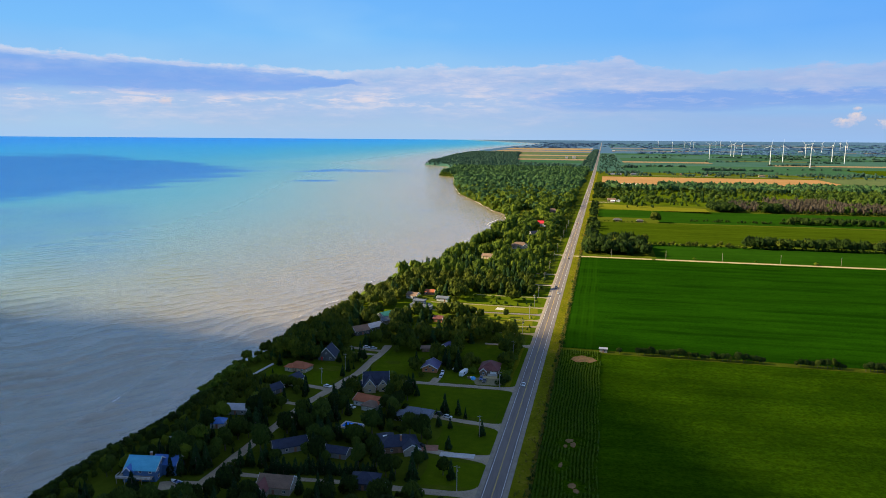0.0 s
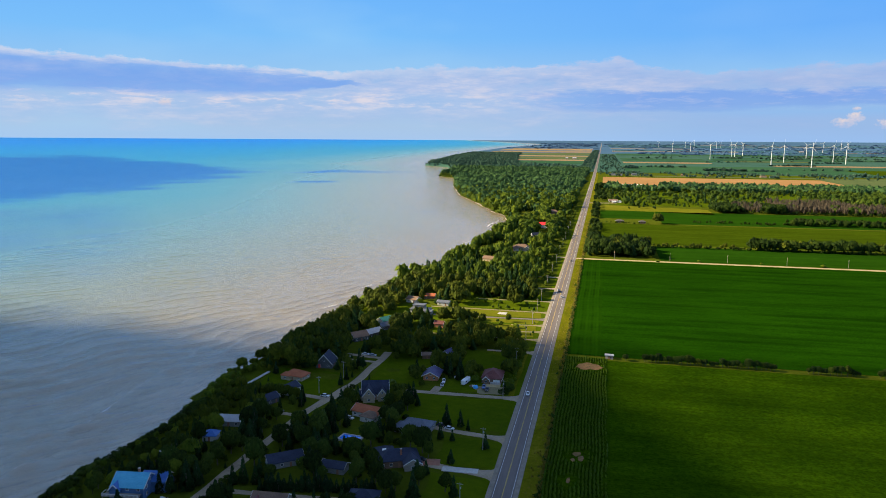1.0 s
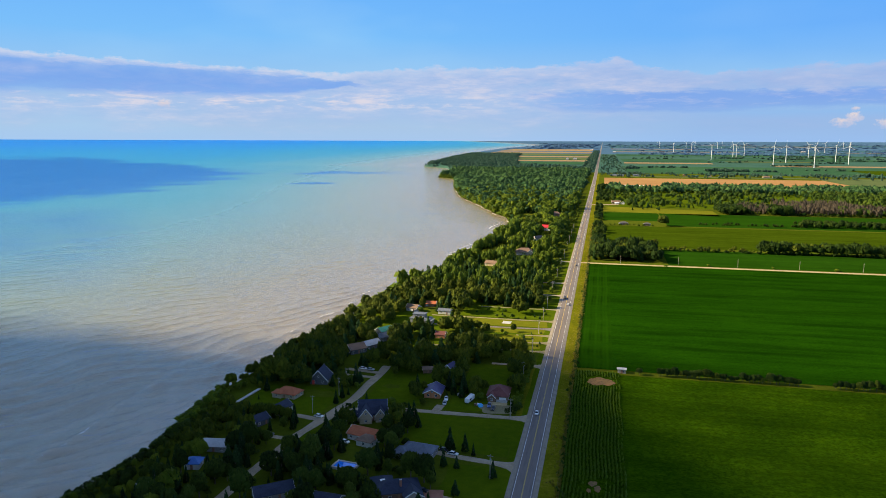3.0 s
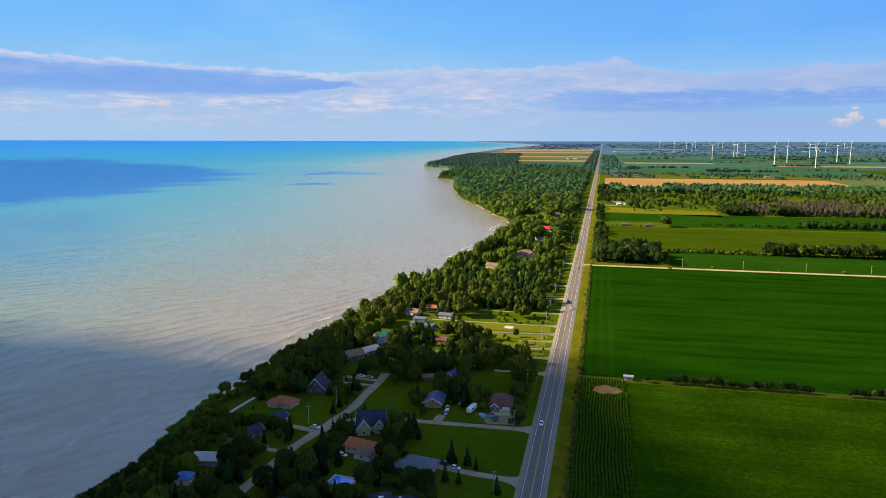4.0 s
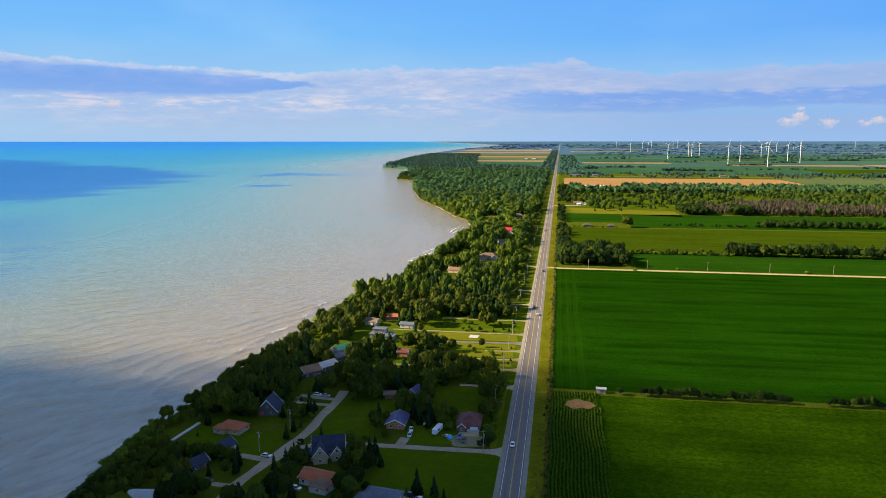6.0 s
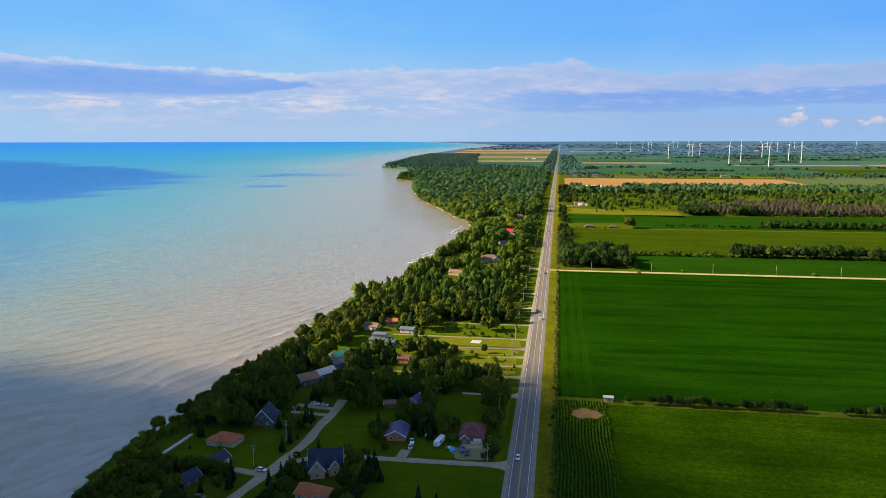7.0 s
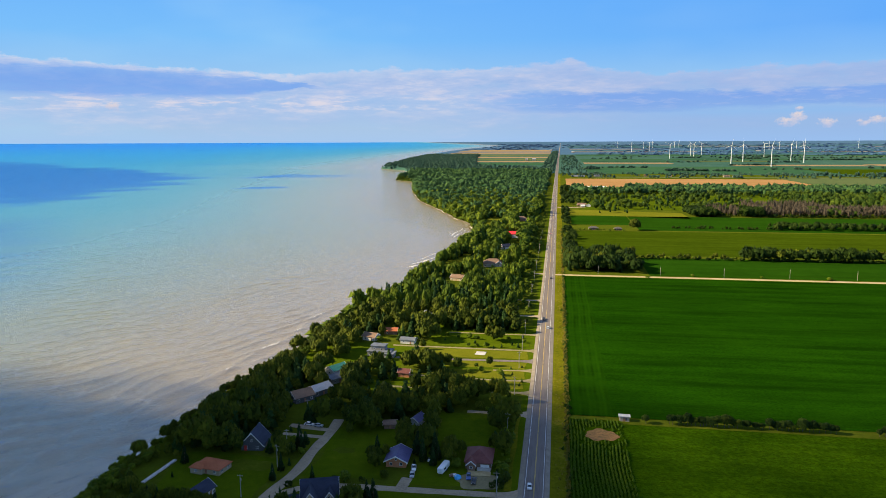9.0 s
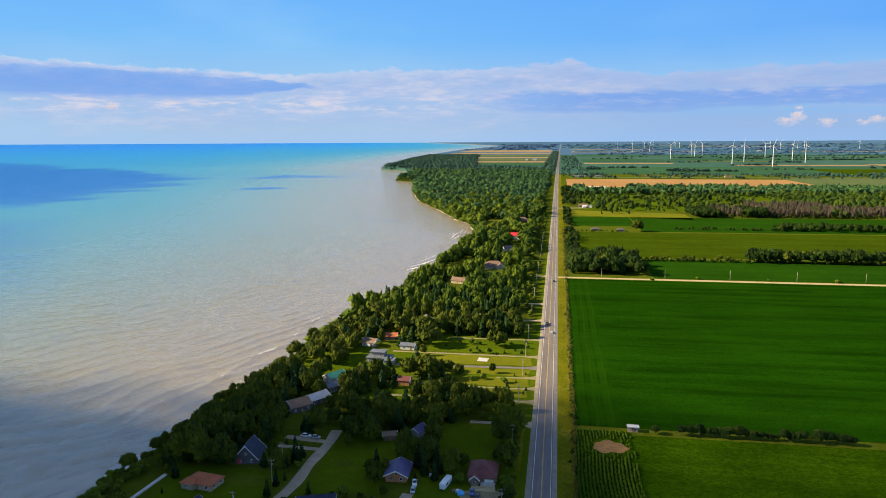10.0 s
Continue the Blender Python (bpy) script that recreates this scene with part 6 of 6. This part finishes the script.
def off_houses(x, y):
    if any(((x - cx) / (rx + 2)) ** 2 + ((y - cy) / (ry + 4)) ** 2 < 1 for cx, cy, rx, ry in ((-94, 942, 12, 24), (-107, 905, 9, 20), (-84, 1240, 8, 30), (-40, 893, 9, 16), (-60, 1185, 14, 14))):
        return False
    if ((x + 100) / 23) ** 2 + ((y - 1285) / 105) ** 2 < 1 or (-112 < x < -86 and 850 < y < 905) or (-70 < x < -40 and 1365 < y < 1380):
        return False
    for hx, hy, hr in FOOTPRINTS:
        if math.hypot(x - hx, y - hy) < hr + 3 or (abs(x - hx - (hy - y) * 0.07) < hr + 1 and 0 < hy - y < hr + (26 if hy < 800 else 100 if hy > 1100 else 58)):
            return False
    if math.sin(x / 19.0 + y / 61.0) + math.sin(y / 27.0 - x / 33.0) > 1.55:
        return False
    return abs(y - 868) > 5 or x < -45


shore_strip = lambda y: (float(shore_x(y)) + (14 if y < 900 else 2), -26.0 + 4 * math.sin(y / 23.0))
for (y0, y1, n, h, gap, leaf, needle, share, label) in (
        (690, 1000, 6500, (6, 16), 5.4, "low", "cone", 0.48, "dense mixed woods beside the highway"),
        (1000, 1700, 7500, (7, 18), 6.4, "far", "farcone", 0.30, "dense mixed woods along the bay"),
        (1700, 3300, 14000, (5, 14), 8.0, "dot", "farcone", 0.2, "broad belt of woods reaching to the headland")):
    a, b = split(spread(n, shore_strip, y0, y1, h, off_houses if y0 < 1700 else None, gap), share)
    haze_tinted = [t for i, t in enumerate(a) if (t[1] - 1300) / 800 > (i * 37 % 101) / 101]          # the haze-tinted leaves take over by degrees
    untinted = [t for i, t in enumerate(a) if (t[1] - 1300) / 800 <= (i * 37 % 101) / 101]
    if untinted:
        stamp("woods", label, "woods", untinted, leaf, M_WOOD, y0)
    if haze_tinted:
        stamp("woods", label + ", haze put into its colour", "woods", haze_tinted, leaf, M_WOODFAR, y0 + 2)
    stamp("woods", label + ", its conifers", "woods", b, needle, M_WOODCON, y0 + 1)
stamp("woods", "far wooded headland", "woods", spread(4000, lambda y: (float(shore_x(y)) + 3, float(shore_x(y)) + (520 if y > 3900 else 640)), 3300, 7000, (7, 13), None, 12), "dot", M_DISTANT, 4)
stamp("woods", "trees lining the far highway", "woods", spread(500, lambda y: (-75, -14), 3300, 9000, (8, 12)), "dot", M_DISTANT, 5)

stamp("thicket", "shrubs hanging down the bluff to the water", "shrubs", spread(5200, lambda y: (float(shore_x(y)) + 1.0, float(shore_x(y)) + 17), 640, 3300, (2.5, 6), None, 3.2, (0.9, 1.4)), "dot", M_WOOD, 44)

stamp("thicket", "low trees and bushes beside the highway's western ditch", "shrubs", spread(170, lambda y: (-25, -14), 690, 1500, (2.5, 5), off_houses, 5.0, (0.8, 1.2)), "far", M_WOOD, 45)
orchard_east = lambda y: (40 + max(0, (1640 - y) * 0.3), 1150)
a, b = split(spread(2600, orchard_east, 1490, 2000, (5, 14), lambda x, y: off_houses(x, y) and (x < 330 or y > 1690) and math.sin(x / 41.0) + math.sin(y / 33.0 + x / 70.0) > -1.1, 7.5), 0.42)
stamp("woods", "scattered orchard trees on grass", "woods", a, "far", M_ORCHARD, 6)
stamp("woods", "young conifers among the orchard trees", "woods", b, "farcone", M_WOODCON, 7)
stamp("woods", "dark wood edge along the bright soya field", "woods", spread(420, lambda y: (243, 288), 1444, 1530, (8, 14), None, 4) + spread(160, lambda y: (336, 366), 1448, 1520, (9, 15), None, 4), "far", M_HEDGE, 8)
stamp("woods", "grey dying wood edge with bare twigs", "woods", spread(7000, lambda y: (283, 1150), 1452, 1640, (9, 16), lambda x, y: not 330 < x < 366 and (x > 366 or wr.random() < 0.5) and (y < 1560 or math.sin(x / 53.0) > 0), 4.8, (0.5, 0.8)), "twigs", M_DEADWOOD, 9)
stamp("woods", "green trees between the grey ones", "woods", spread(240, lambda y: (290, 1150), 1460, 1660, (9, 14), None, 6), "far", M_ORCHARD, 15)
stamp("woods", "dark undergrowth below the grey wood", "woods", spread(420, lambda y: (290, 1150), 1446, 1470, (3, 6), None, 3), "far", M_HEDGE, 10)
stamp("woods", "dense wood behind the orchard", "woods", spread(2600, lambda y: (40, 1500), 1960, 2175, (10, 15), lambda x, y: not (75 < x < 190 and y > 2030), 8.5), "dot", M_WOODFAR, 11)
stamp("woods", "dense leafy wood east of the orchard", "woods", spread(1300, lambda y: (520, 1500), 1600, 1980, (9, 14), None, 8), "far", M_ORCHARD, 12)
stamp("hedgerow", "hedgerow of low trees between the fields", "hedgerow", spread(300, lambda y: (330, 800), 1262, 1300, (6, 10)) + spread(60, lambda y: (180, 340), 1262, 1275, (2, 5)) + spread(160, lambda y: (216, 620), 974, 978, (2.5, 4.5)) + spread(40, lambda y: (96, 215), 972, 978, (2, 4)), "far", M_HEDGE, 13)
stamp("hedgerow", "trees along the highway's eastern ditch", "hedgerow", spread(75, lambda y: (16, 32), 985, 1240, (4, 9)) + spread(60, lambda y: (16, 28), 1290, 1590, (4, 8)) + spread(90, lambda y: (15, 40), 1650, 2190, (7, 12)), "far", M_HEDGE, 14)


def far_belts():
    """Tree lines and copses of the far plain in haze-tinted greens, bluer towards the skyline."""
    near, far = [], []
    near += spread(800, lambda y: (50, 1500), 2735, 3060, (6, 10), lambda x, y: (math.sin(x / 60.0) + math.sin(x / 23.0 + y / 90.0) > -0.2) and not 2780 < y < 2860)
    near += spread(260, lambda y: (16, 130), 2850, 6500, (5, 9))
    near += spread(130, lambda y: (900, 2600), 2860, 2960, (9, 15))
    near += spread(30, lambda y: (800, 2200), 2250, 2750, (7, 10))
    y = 3350.0
    while y < 15000:
        f = y / 4500
        for _ in range(7):
            x0 = wr.uniform(100, 1.05 * y)
            run = wr.uniform(120, 500) * f
            for _ in range(wr.randrange(6, 30)):
                q = wr.uniform(5, 9) * (1 + 0.12 * f)
                (near if y < 6500 else far).append((x0 + wr.uniform(0, run), y + wr.uniform(-9, 9) * f, 0, q, 1.4))
        y += wr.uniform(170, 320) * f
    for _ in range(1100):
        y = wr.uniform(7000, 26000)
        far.append((wr.uniform(60, 1.1 * y), y, 0, wr.uniform(5, 9) * (y / 12000) ** 0.5, 6.0))
    for _ in range(260):
        y = wr.uniform(10500, 26000)
        far.append((wr.uniform(float(shore_x(y)) + 60, -80), y, 0, wr.uniform(5, 9) * (y / 12000) ** 0.5, 6.0))
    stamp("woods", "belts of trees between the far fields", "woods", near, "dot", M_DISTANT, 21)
    stamp("woods", "woods along the skyline, tinted blue for haze", "woods", far, "speck", M_HORIZON, 22)


far_belts()


# ---- maize rows, verge weeds ----
def maize_rows():
    """The headland rows that run beside the highway."""
    rng = np.random.default_rng(31)
    C, R = [], []
    for i in range(17):
        x = 14.9 + i * 1.5
        y = 292.0
        while y < 486:
            thin = sum(math.exp(-((x - a) / p) ** 2 - ((y - b) / q) ** 2) for a, b, p, q in ((29, 469, 8.4, 8.4), (27, 345, 5.0, 6.5), (24, 322, 3.5, 5.0), (30, 303, 4.5, 6.0)))
            if rng.uniform() > thin * 1.9 and not (x > 37 and rng.uniform() < 0.4):
                C.append((x + 0.35 * math.sin(y / 9.0) + rng.normal(0, 0.10), y, 0.72 + rng.uniform(-0.1, 0.25)))
                R.append(rng.uniform(0.8, 1.2))
            y += rng.uniform(0.9, 1.4)
    C, R = np.array(C), np.array(R)
    V, F = clumps(rng, np.zeros_like(C), R, 1.15, 0.3, "oct")
    V = V.reshape(-1, 6, 3)
    V[..., 0] *= 0.52
    V = (V + C[:, None, :]).reshape(-1, 3)
    tagged(part("maize_rows", np_mesh("maize_rows", V, F), M_CORNROW), "rows of tall green maize along the highway verge", "maize", kind="stuff")


def verge_weeds():
    rng = np.random.default_rng(32)
    n = 6000
    y = rng.uniform(270, 1250, n)
    x = np.where(rng.uniform(size=n) < 0.9, rng.normal(13.6, 0.6, n), rng.uniform(8.0, 13.5, n))
    keep = np.abs(y - 865) > 5
    C = np.stack((x, y, np.full(n, 0.3)), -1)[keep]
    V, F = clumps(rng, C, rng.uniform(0.15, 0.6, len(C)), 1.0, 0.45, False)
    tagged(part("verge_weeds", np_mesh("verge_weeds", V, F), M_REED), "dry yellow-brown weeds along the ditch", "weeds", kind="stuff")
    n = 380
    y = rng.uniform(270, 1250, n)
    C = np.stack((rng.normal(14.0, 0.8, n), y, np.full(n, 0.5)), -1)[np.abs(y - 865) > 5]
    V, F = clumps(rng, C, rng.uniform(0.4, 1.3, len(C)), 1.0, 0.45, False)
    tagged(part("ditch_bushes", np_mesh("ditch_bushes", V, F), M_SHRUB), "low green bushes along the ditch", "bushes", kind="stuff")


maize_rows()
verge_weeds()

# ---- vehicles, poles, garden things ----
def car_paint(name, c):
    return simple(name, tuple(v * 0.85 for v in c), c, 1.0, 0.3, 0.0, 0.5)


PAINT = {"white": car_paint("white_car_paint", (0.75, 0.75, 0.75)), "black": car_paint("black_car_paint", (0.03, 0.03, 0.035)), "blue": car_paint("blue_car_paint", (0.05, 0.10, 0.28)), "silver": car_paint("silver_car_paint", (0.40, 0.41, 0.43)), "red": car_paint("red_car_paint", (0.35, 0.04, 0.04))}
M_TYRE = simple("rubber_tyre", (0.02, 0.02, 0.02), (0.04, 0.04, 0.04), 4.0, 0.9)
M_TARP = simple("bright_blue_tarpaulin", (0.05, 0.30, 0.60), (0.10, 0.42, 0.72), 2.0, 0.5)
M_POOL, _g = material("pool_water", 0.08, 0.0, 0.5)
_g.put(_g.b, "Base Color", _g.ramp(_g.noise(_g.co, 1.2, 3), [(0.3, (0.01, 0.16, 0.75)), (0.7, (0.03, 0.28, 0.90))]))
M_POLE = simple("weathered_pole_wood", (0.20, 0.18, 0.15), (0.36, 0.33, 0.28), 3.0, 0.9, stretch=(4, 4, 0.4))


def profile(pts, half, inset=0.0):
    """A body from a side profile of (y, z), spanning x from -half to half, narrowed by inset at the top."""
    bm = bmesh.new()
    top = max(z for _, z in pts)
    sides = []
    for s in (-1, 1):
        sides.append([bm.verts.new((s * (half - inset * max(0, z - 0.9) / max(top - 0.9, 0.1)), y, z)) for y, z in pts])
    n = len(pts)
    bm.faces.new(sides[0]), bm.faces.new(sides[1][::-1])
    for i in range(n):
        bm.faces.new((sides[0][i], sides[1][i], sides[1][(i + 1) % n], sides[0][(i + 1) % n])[::-1])
    bmesh.ops.recalc_face_normals(bm, faces=bm.faces[:])
    return bm


def car(label, x, y, rot, paint, pickup=False, z=0.1, group="parked cars"):
    c = thing("car" if not pickup else "pickup", label, "car", group, pose(x, y, z, 0, 0, rot))
    L = 2.3 if not pickup else 2.7
    part("body", profile([(-L, 0.35), (-L, 0.85), (-L + 0.9, 0.98), (L - 0.15, 0.95), (L, 0.8), (L, 0.35)], 0.9), PAINT[paint], c)
    if pickup:
        cab = [(-0.9, 0.97), (-0.35, 1.65), (1.0, 1.65), (1.25, 0.97)]
        part("cargo_bed", boxed(-0.75, 0.75, 1.4, 2.55, 0.9, 0.99), M_TYRE, c)
    else:
        cab = [(-1.35, 0.96), (-0.6, 1.48), (1.2, 1.5), (2.0, 0.95)]
    part("cabin_glass", profile(cab, 0.82, 0.16), M_GLASS, c)
    zt = max(p[1] for p in cab)
    part("roof", boxed(-0.64, 0.64, cab[1][0] + 0.05, cab[2][0] - 0.05, zt - 0.03, zt + 0.05), PAINT[paint], c)
    for sx in (-1, 1):
        for wy in (-L + 0.85, L - 0.85):
            bm = bmesh.new()
            cone(bm, (sx * 0.72, wy, 0.33), (sx * 0.94, wy, 0.33), 0.33, 0.33, 12)
            w = part("wheel", bm, M_TYRE, c)
            bm = bmesh.new()
            cone(bm, (sx * 0.94, wy, 0.33), (sx * 0.955, wy, 0.33), 0.19, 0.17, 8)
            part("rim", bm, PAINT["silver"], w)
        part("headlight", boxed(sx * 0.62 - 0.18, sx * 0.62 + 0.18, -L - 0.02, -L + 0.05, 0.66, 0.8), M_TRIM, c)


for label, x, y, rot, paint, pick in (
        ("white car parked beside the brown-roofed bungalow", -83, 362, 70, "white", False), ("white car parked at the white cottage", -106, 387, 80, "white", False), ("silver car on the parking spur", -104, 460, 85, "silver", False),
        ("white car on the parking spur under trees", -109, 461, 85, "white", False), ("white pickup beside the purple-roofed house", -50, 424, 10, "white", True), ("silver boat-laden car beside the purple-roofed house", -49.5, 418, 8, "silver", False),
        ("dark pickup in the worn sandy yard", -26.5, 420, 5, "blue", True), ("dark car in the worn sandy yard", -24, 416.5, 0, "black", True), ("dark car in the grey-roofed house's drive", -37.5, 364, 80, "black", False),
        ("white car in the grey-roofed house's drive", -33, 361, 75, "white", False), ("black car on brick drive", -38, 327, 80, "black", False), ("dark car with white stripe under trees", -42, 289, 60, "white", False), ("black car on the walled spur", -120, 362, 85, "black", False)):
    car(label, x, y, rot, paint, pick, 0.14)
for label, x, y, rot, paint, pick in (("white car driving on the highway", -1.8, 415, 0, "white", False), ("dark pickup driving on the highway", -1.8, 680, 0, "black", True), ("white car driving far along the highway", 1.8, 655, 180, "white", False), ("dark car on the highway near the side road", 1.9, 842, 180, "black", False), ("red car far along the highway", -1.8, 1180, 0, "red", False)):
    car(label, x, y, rot, paint, pick, 0.27, "cars on the highway")


def pole(x, y, h=10.0, turn=0.0, arms=1):
    p = thing("utility_pole", "weathered wooden utility pole with a short crossarm", "utility pole", "utility poles along the roads", pose(x, y, 0, 0, 0, turn))
    bm = bmesh.new()
    cone(bm, (0, 0, -0.5), (0, 0, h), 0.20, 0.13, 8)
    part("shaft", bm, M_POLE, p)
    for i in range(arms):
        a = part("crossarm", boxed(-1.2, 1.2, -0.06, 0.06, h - 0.75 - 0.9 * i, h - 0.6 - 0.9 * i), M_POLE, p)
        bm = bmesh.new()
        for dx in (-1.05, -0.45, 0.45, 1.05):
            cone(bm, (dx, 0, h - 0.6 - 0.9 * i), (dx, 0, h - 0.38 - 0.9 * i), 0.05, 0.03, 6)
        part("insulator", bm, M_CONCRETE, a)
    bm = bmesh.new()
    cone(bm, (0.32, 0, h - 2.6), (0.32, 0, h - 1.8), 0.18, 0.18, 8)
    part("transformer", bm, M_CONCRETE, p)


for y in (240, 292, 343, 406, 465, 517, 562, 600, 639, 703, 765, 828, 892, 955, 1020, 1085, 1150):
    pole(-14.0, y, 10.5)
for i in range(8):
    pole(49 + 61 * i, 872.5, 9.5, 90)
pole(-107, 417, 10), pole(-109, 433, 10), pole(-111, 391, 9.5), pole(-113, 470, 9.5)

# camper trailer
c = thing("camper_trailer", "long white camper trailer parked on the lawn", "trailer", "", pose(-37.5, 424, 0.1, 0, 0, -12))
bm = boxed(-1.25, 1.25, -4.2, 4.2, 0.6, 3.1, bevel=0.3)
part("body", bm, PAINT["white"], c, "white camper body with rounded edges")
part("stripe", boxed(-1.27, 1.27, -3.6, 3.6, 1.35, 1.5), PAINT["silver"], c)
for sx in (-1, 1):
    for wy in (0.2, 1.1):
        bm = bmesh.new()
        cone(bm, (sx * 1.0, wy, 0.36), (sx * 1.22, wy, 0.36), 0.36, 0.36, 10)
        part("wheel", bm, M_TYRE, c)
    part("window", boxed(sx * 1.26 - 0.01, sx * 1.26 + 0.01, -2.5, -0.5, 1.7, 2.5), M_GLASS, c)
part("hitch", boxed(-0.1, 0.1, -5.2, -4.2, 0.5, 0.62), M_TYRE, c)

# low white trailer and small garden things
c = thing("utility_trailer", "white utility trailer under the trees", "trailer", "", pose(-84, 311, 0.1, 0, 0, 60))
part("body", boxed(-1.0, 1.0, -1.8, 1.8, 0.5, 1.9, bevel=0.15), PAINT["white"], c)
for sx in (-1, 1):
    bm = bmesh.new()
    cone(bm, (sx * 1.02, 0.2, 0.35), (sx * 1.2, 0.2, 0.35), 0.35, 0.35, 10)
    part("wheel", bm, M_TYRE, c)
c = thing("storage_box", "white storage box with a dark lid on the lawn", "box", "", pose(-44, 432, 0.05, 0, 0, -5))
part("body", boxed(-1.5, 1.5, -0.9, 0.9, 0, 1.1, bevel=0.06), PAINT["white"], c)
part("lid", boxed(-1.55, 1.55, -0.3, 0.95, 1.1, 1.25), WALL["dark"], c, "dark lid")
c = thing("tarpaulin_heap", "heap of yard goods under a bright blue tarpaulin", "tarpaulin", "", pose(-30.8, 418.5, 0.05))
bm = bmesh.new()
bmesh.ops.create_icosphere(bm, subdivisions=2, radius=1.0)
for v in bm.verts:
    n = noise.noise(v.co * 2.2)
    v.co = Vector((v.co.x * 1.5 * (1 + 0.25 * n), v.co.y * 1.3 * (1 + 0.25 * n), max(0.0, v.co.z * 1.5 * (1 + 0.35 * n) + 0.4)))
part("tarpaulin", bm, M_TARP, c)
rr = random.Random(9)
for i in range(7):
    x, y = -32.5 + rr.uniform(-1.8, 2.0), 421 + rr.uniform(-1.5, 1.2)
    c = thing("yard_crate", "scrap crate piled in the yard", "crate", "yard scrap", pose(x, y, 0.05, 0, 0, rr.uniform(0, 90)))
    s = rr.uniform(0.5, 0.9)
    part("body", boxed(-s, s, -s * 0.7, s * 0.7, 0, s), rr.choice((PAINT["white"], WALL["grey"], WALL["brown"], PAINT["silver"])), c)

# swimming pool with a pale deck
c = thing("swimming_pool", "rectangular bright blue swimming pool with pale coping", "pool", "", pose(-74.5, 340, 0, 0, 0, -8))
bm = bmesh.new()
for a in ((-5.2, 5.2, -3.4, -2.6), (-5.2, 5.2, 2.6, 3.4), (-5.2, -4.4, -2.6, 2.6), (4.4, 5.2, -2.6, 2.6)):
    box(bm, *a, 0, 0.9)
part("coping", bm, M_CONCRETE, c, "pale pool coping")
part("pool_water", boxed(-4.4, 4.4, -2.6, 2.6, 0.0, 0.7), M_POOL, c, "bright blue pool water")

# concrete slab on the sunny lawn, pale pad in the drive, brick pad
for label, x, y, w, d, rot, mat in (("bare pale concrete slab on grass", -40, 588, 6.5, 7, -5, M_CONCRETE), ("pale concrete pad in the driveway", -20, 322, 15, 4.2, 3, M_CONCRETE), ("reddish brick pad beside the house", -34, 326, 9, 6, 10, M_BRICK)):
    c = tagged(part("slab", boxed(-w / 2, w / 2, -d / 2, d / 2, -0.1, 0.22), mat, at=pose(x, y, 0, 0, 0, rot)), label, "slab")
# long pale retaining wall on the bluff's edge
c = thing("retaining_wall", "long pale concrete retaining wall on the bluff", "wall", "", pose(-154, 406, 0, 0, 0, 84))
part("wall", boxed(-10.5, 10.5, -0.8, 0.8, -0.6, 0.5, bevel=0.08), M_CONCRETE, c)
# boat on its trailer by the blue house
c = thing("motor_boat", "white motor boat on a trailer", "boat", "", pose(-122, 271, 0.1, 0, 0, 75))
V, F = [], []
for y, w, zt in ((-2.8, 0.95, 1.3), (-1.0, 1.1, 1.3), (1.0, 1.0, 1.4), (2.4, 0.5, 1.55), (3.0, 0.05, 1.6)):
    V += [(-w, y, zt), (-w * 0.7, y, 0.75), (0, y, 0.55), (w * 0.7, y, 0.75), (w, y, zt)]
F = [tuple(q) for q in grid_faces(5, 5)]
part("hull", np_mesh("hull", V, F), PAINT["white"], c)
part("windscreen", boxed(-0.7, 0.7, 0.2, 0.35, 1.3, 1.8), M_GLASS, c)
part("deck", boxed(-0.8, 0.8, -2.6, 1.2, 1.0, 1.15), PAINT["blue"], c)
for sx in (-1, 1):
    bm = bmesh.new()
    cone(bm, (sx * 0.9, -0.6, 0.32), (sx * 1.1, -0.6, 0.32), 0.32, 0.32, 10)
    part("wheel", bm, M_TYRE, c)
part("trailer_bar", boxed(-0.08, 0.08, -2.5, 4.2, 0.4, 0.52), M_TYRE, c)
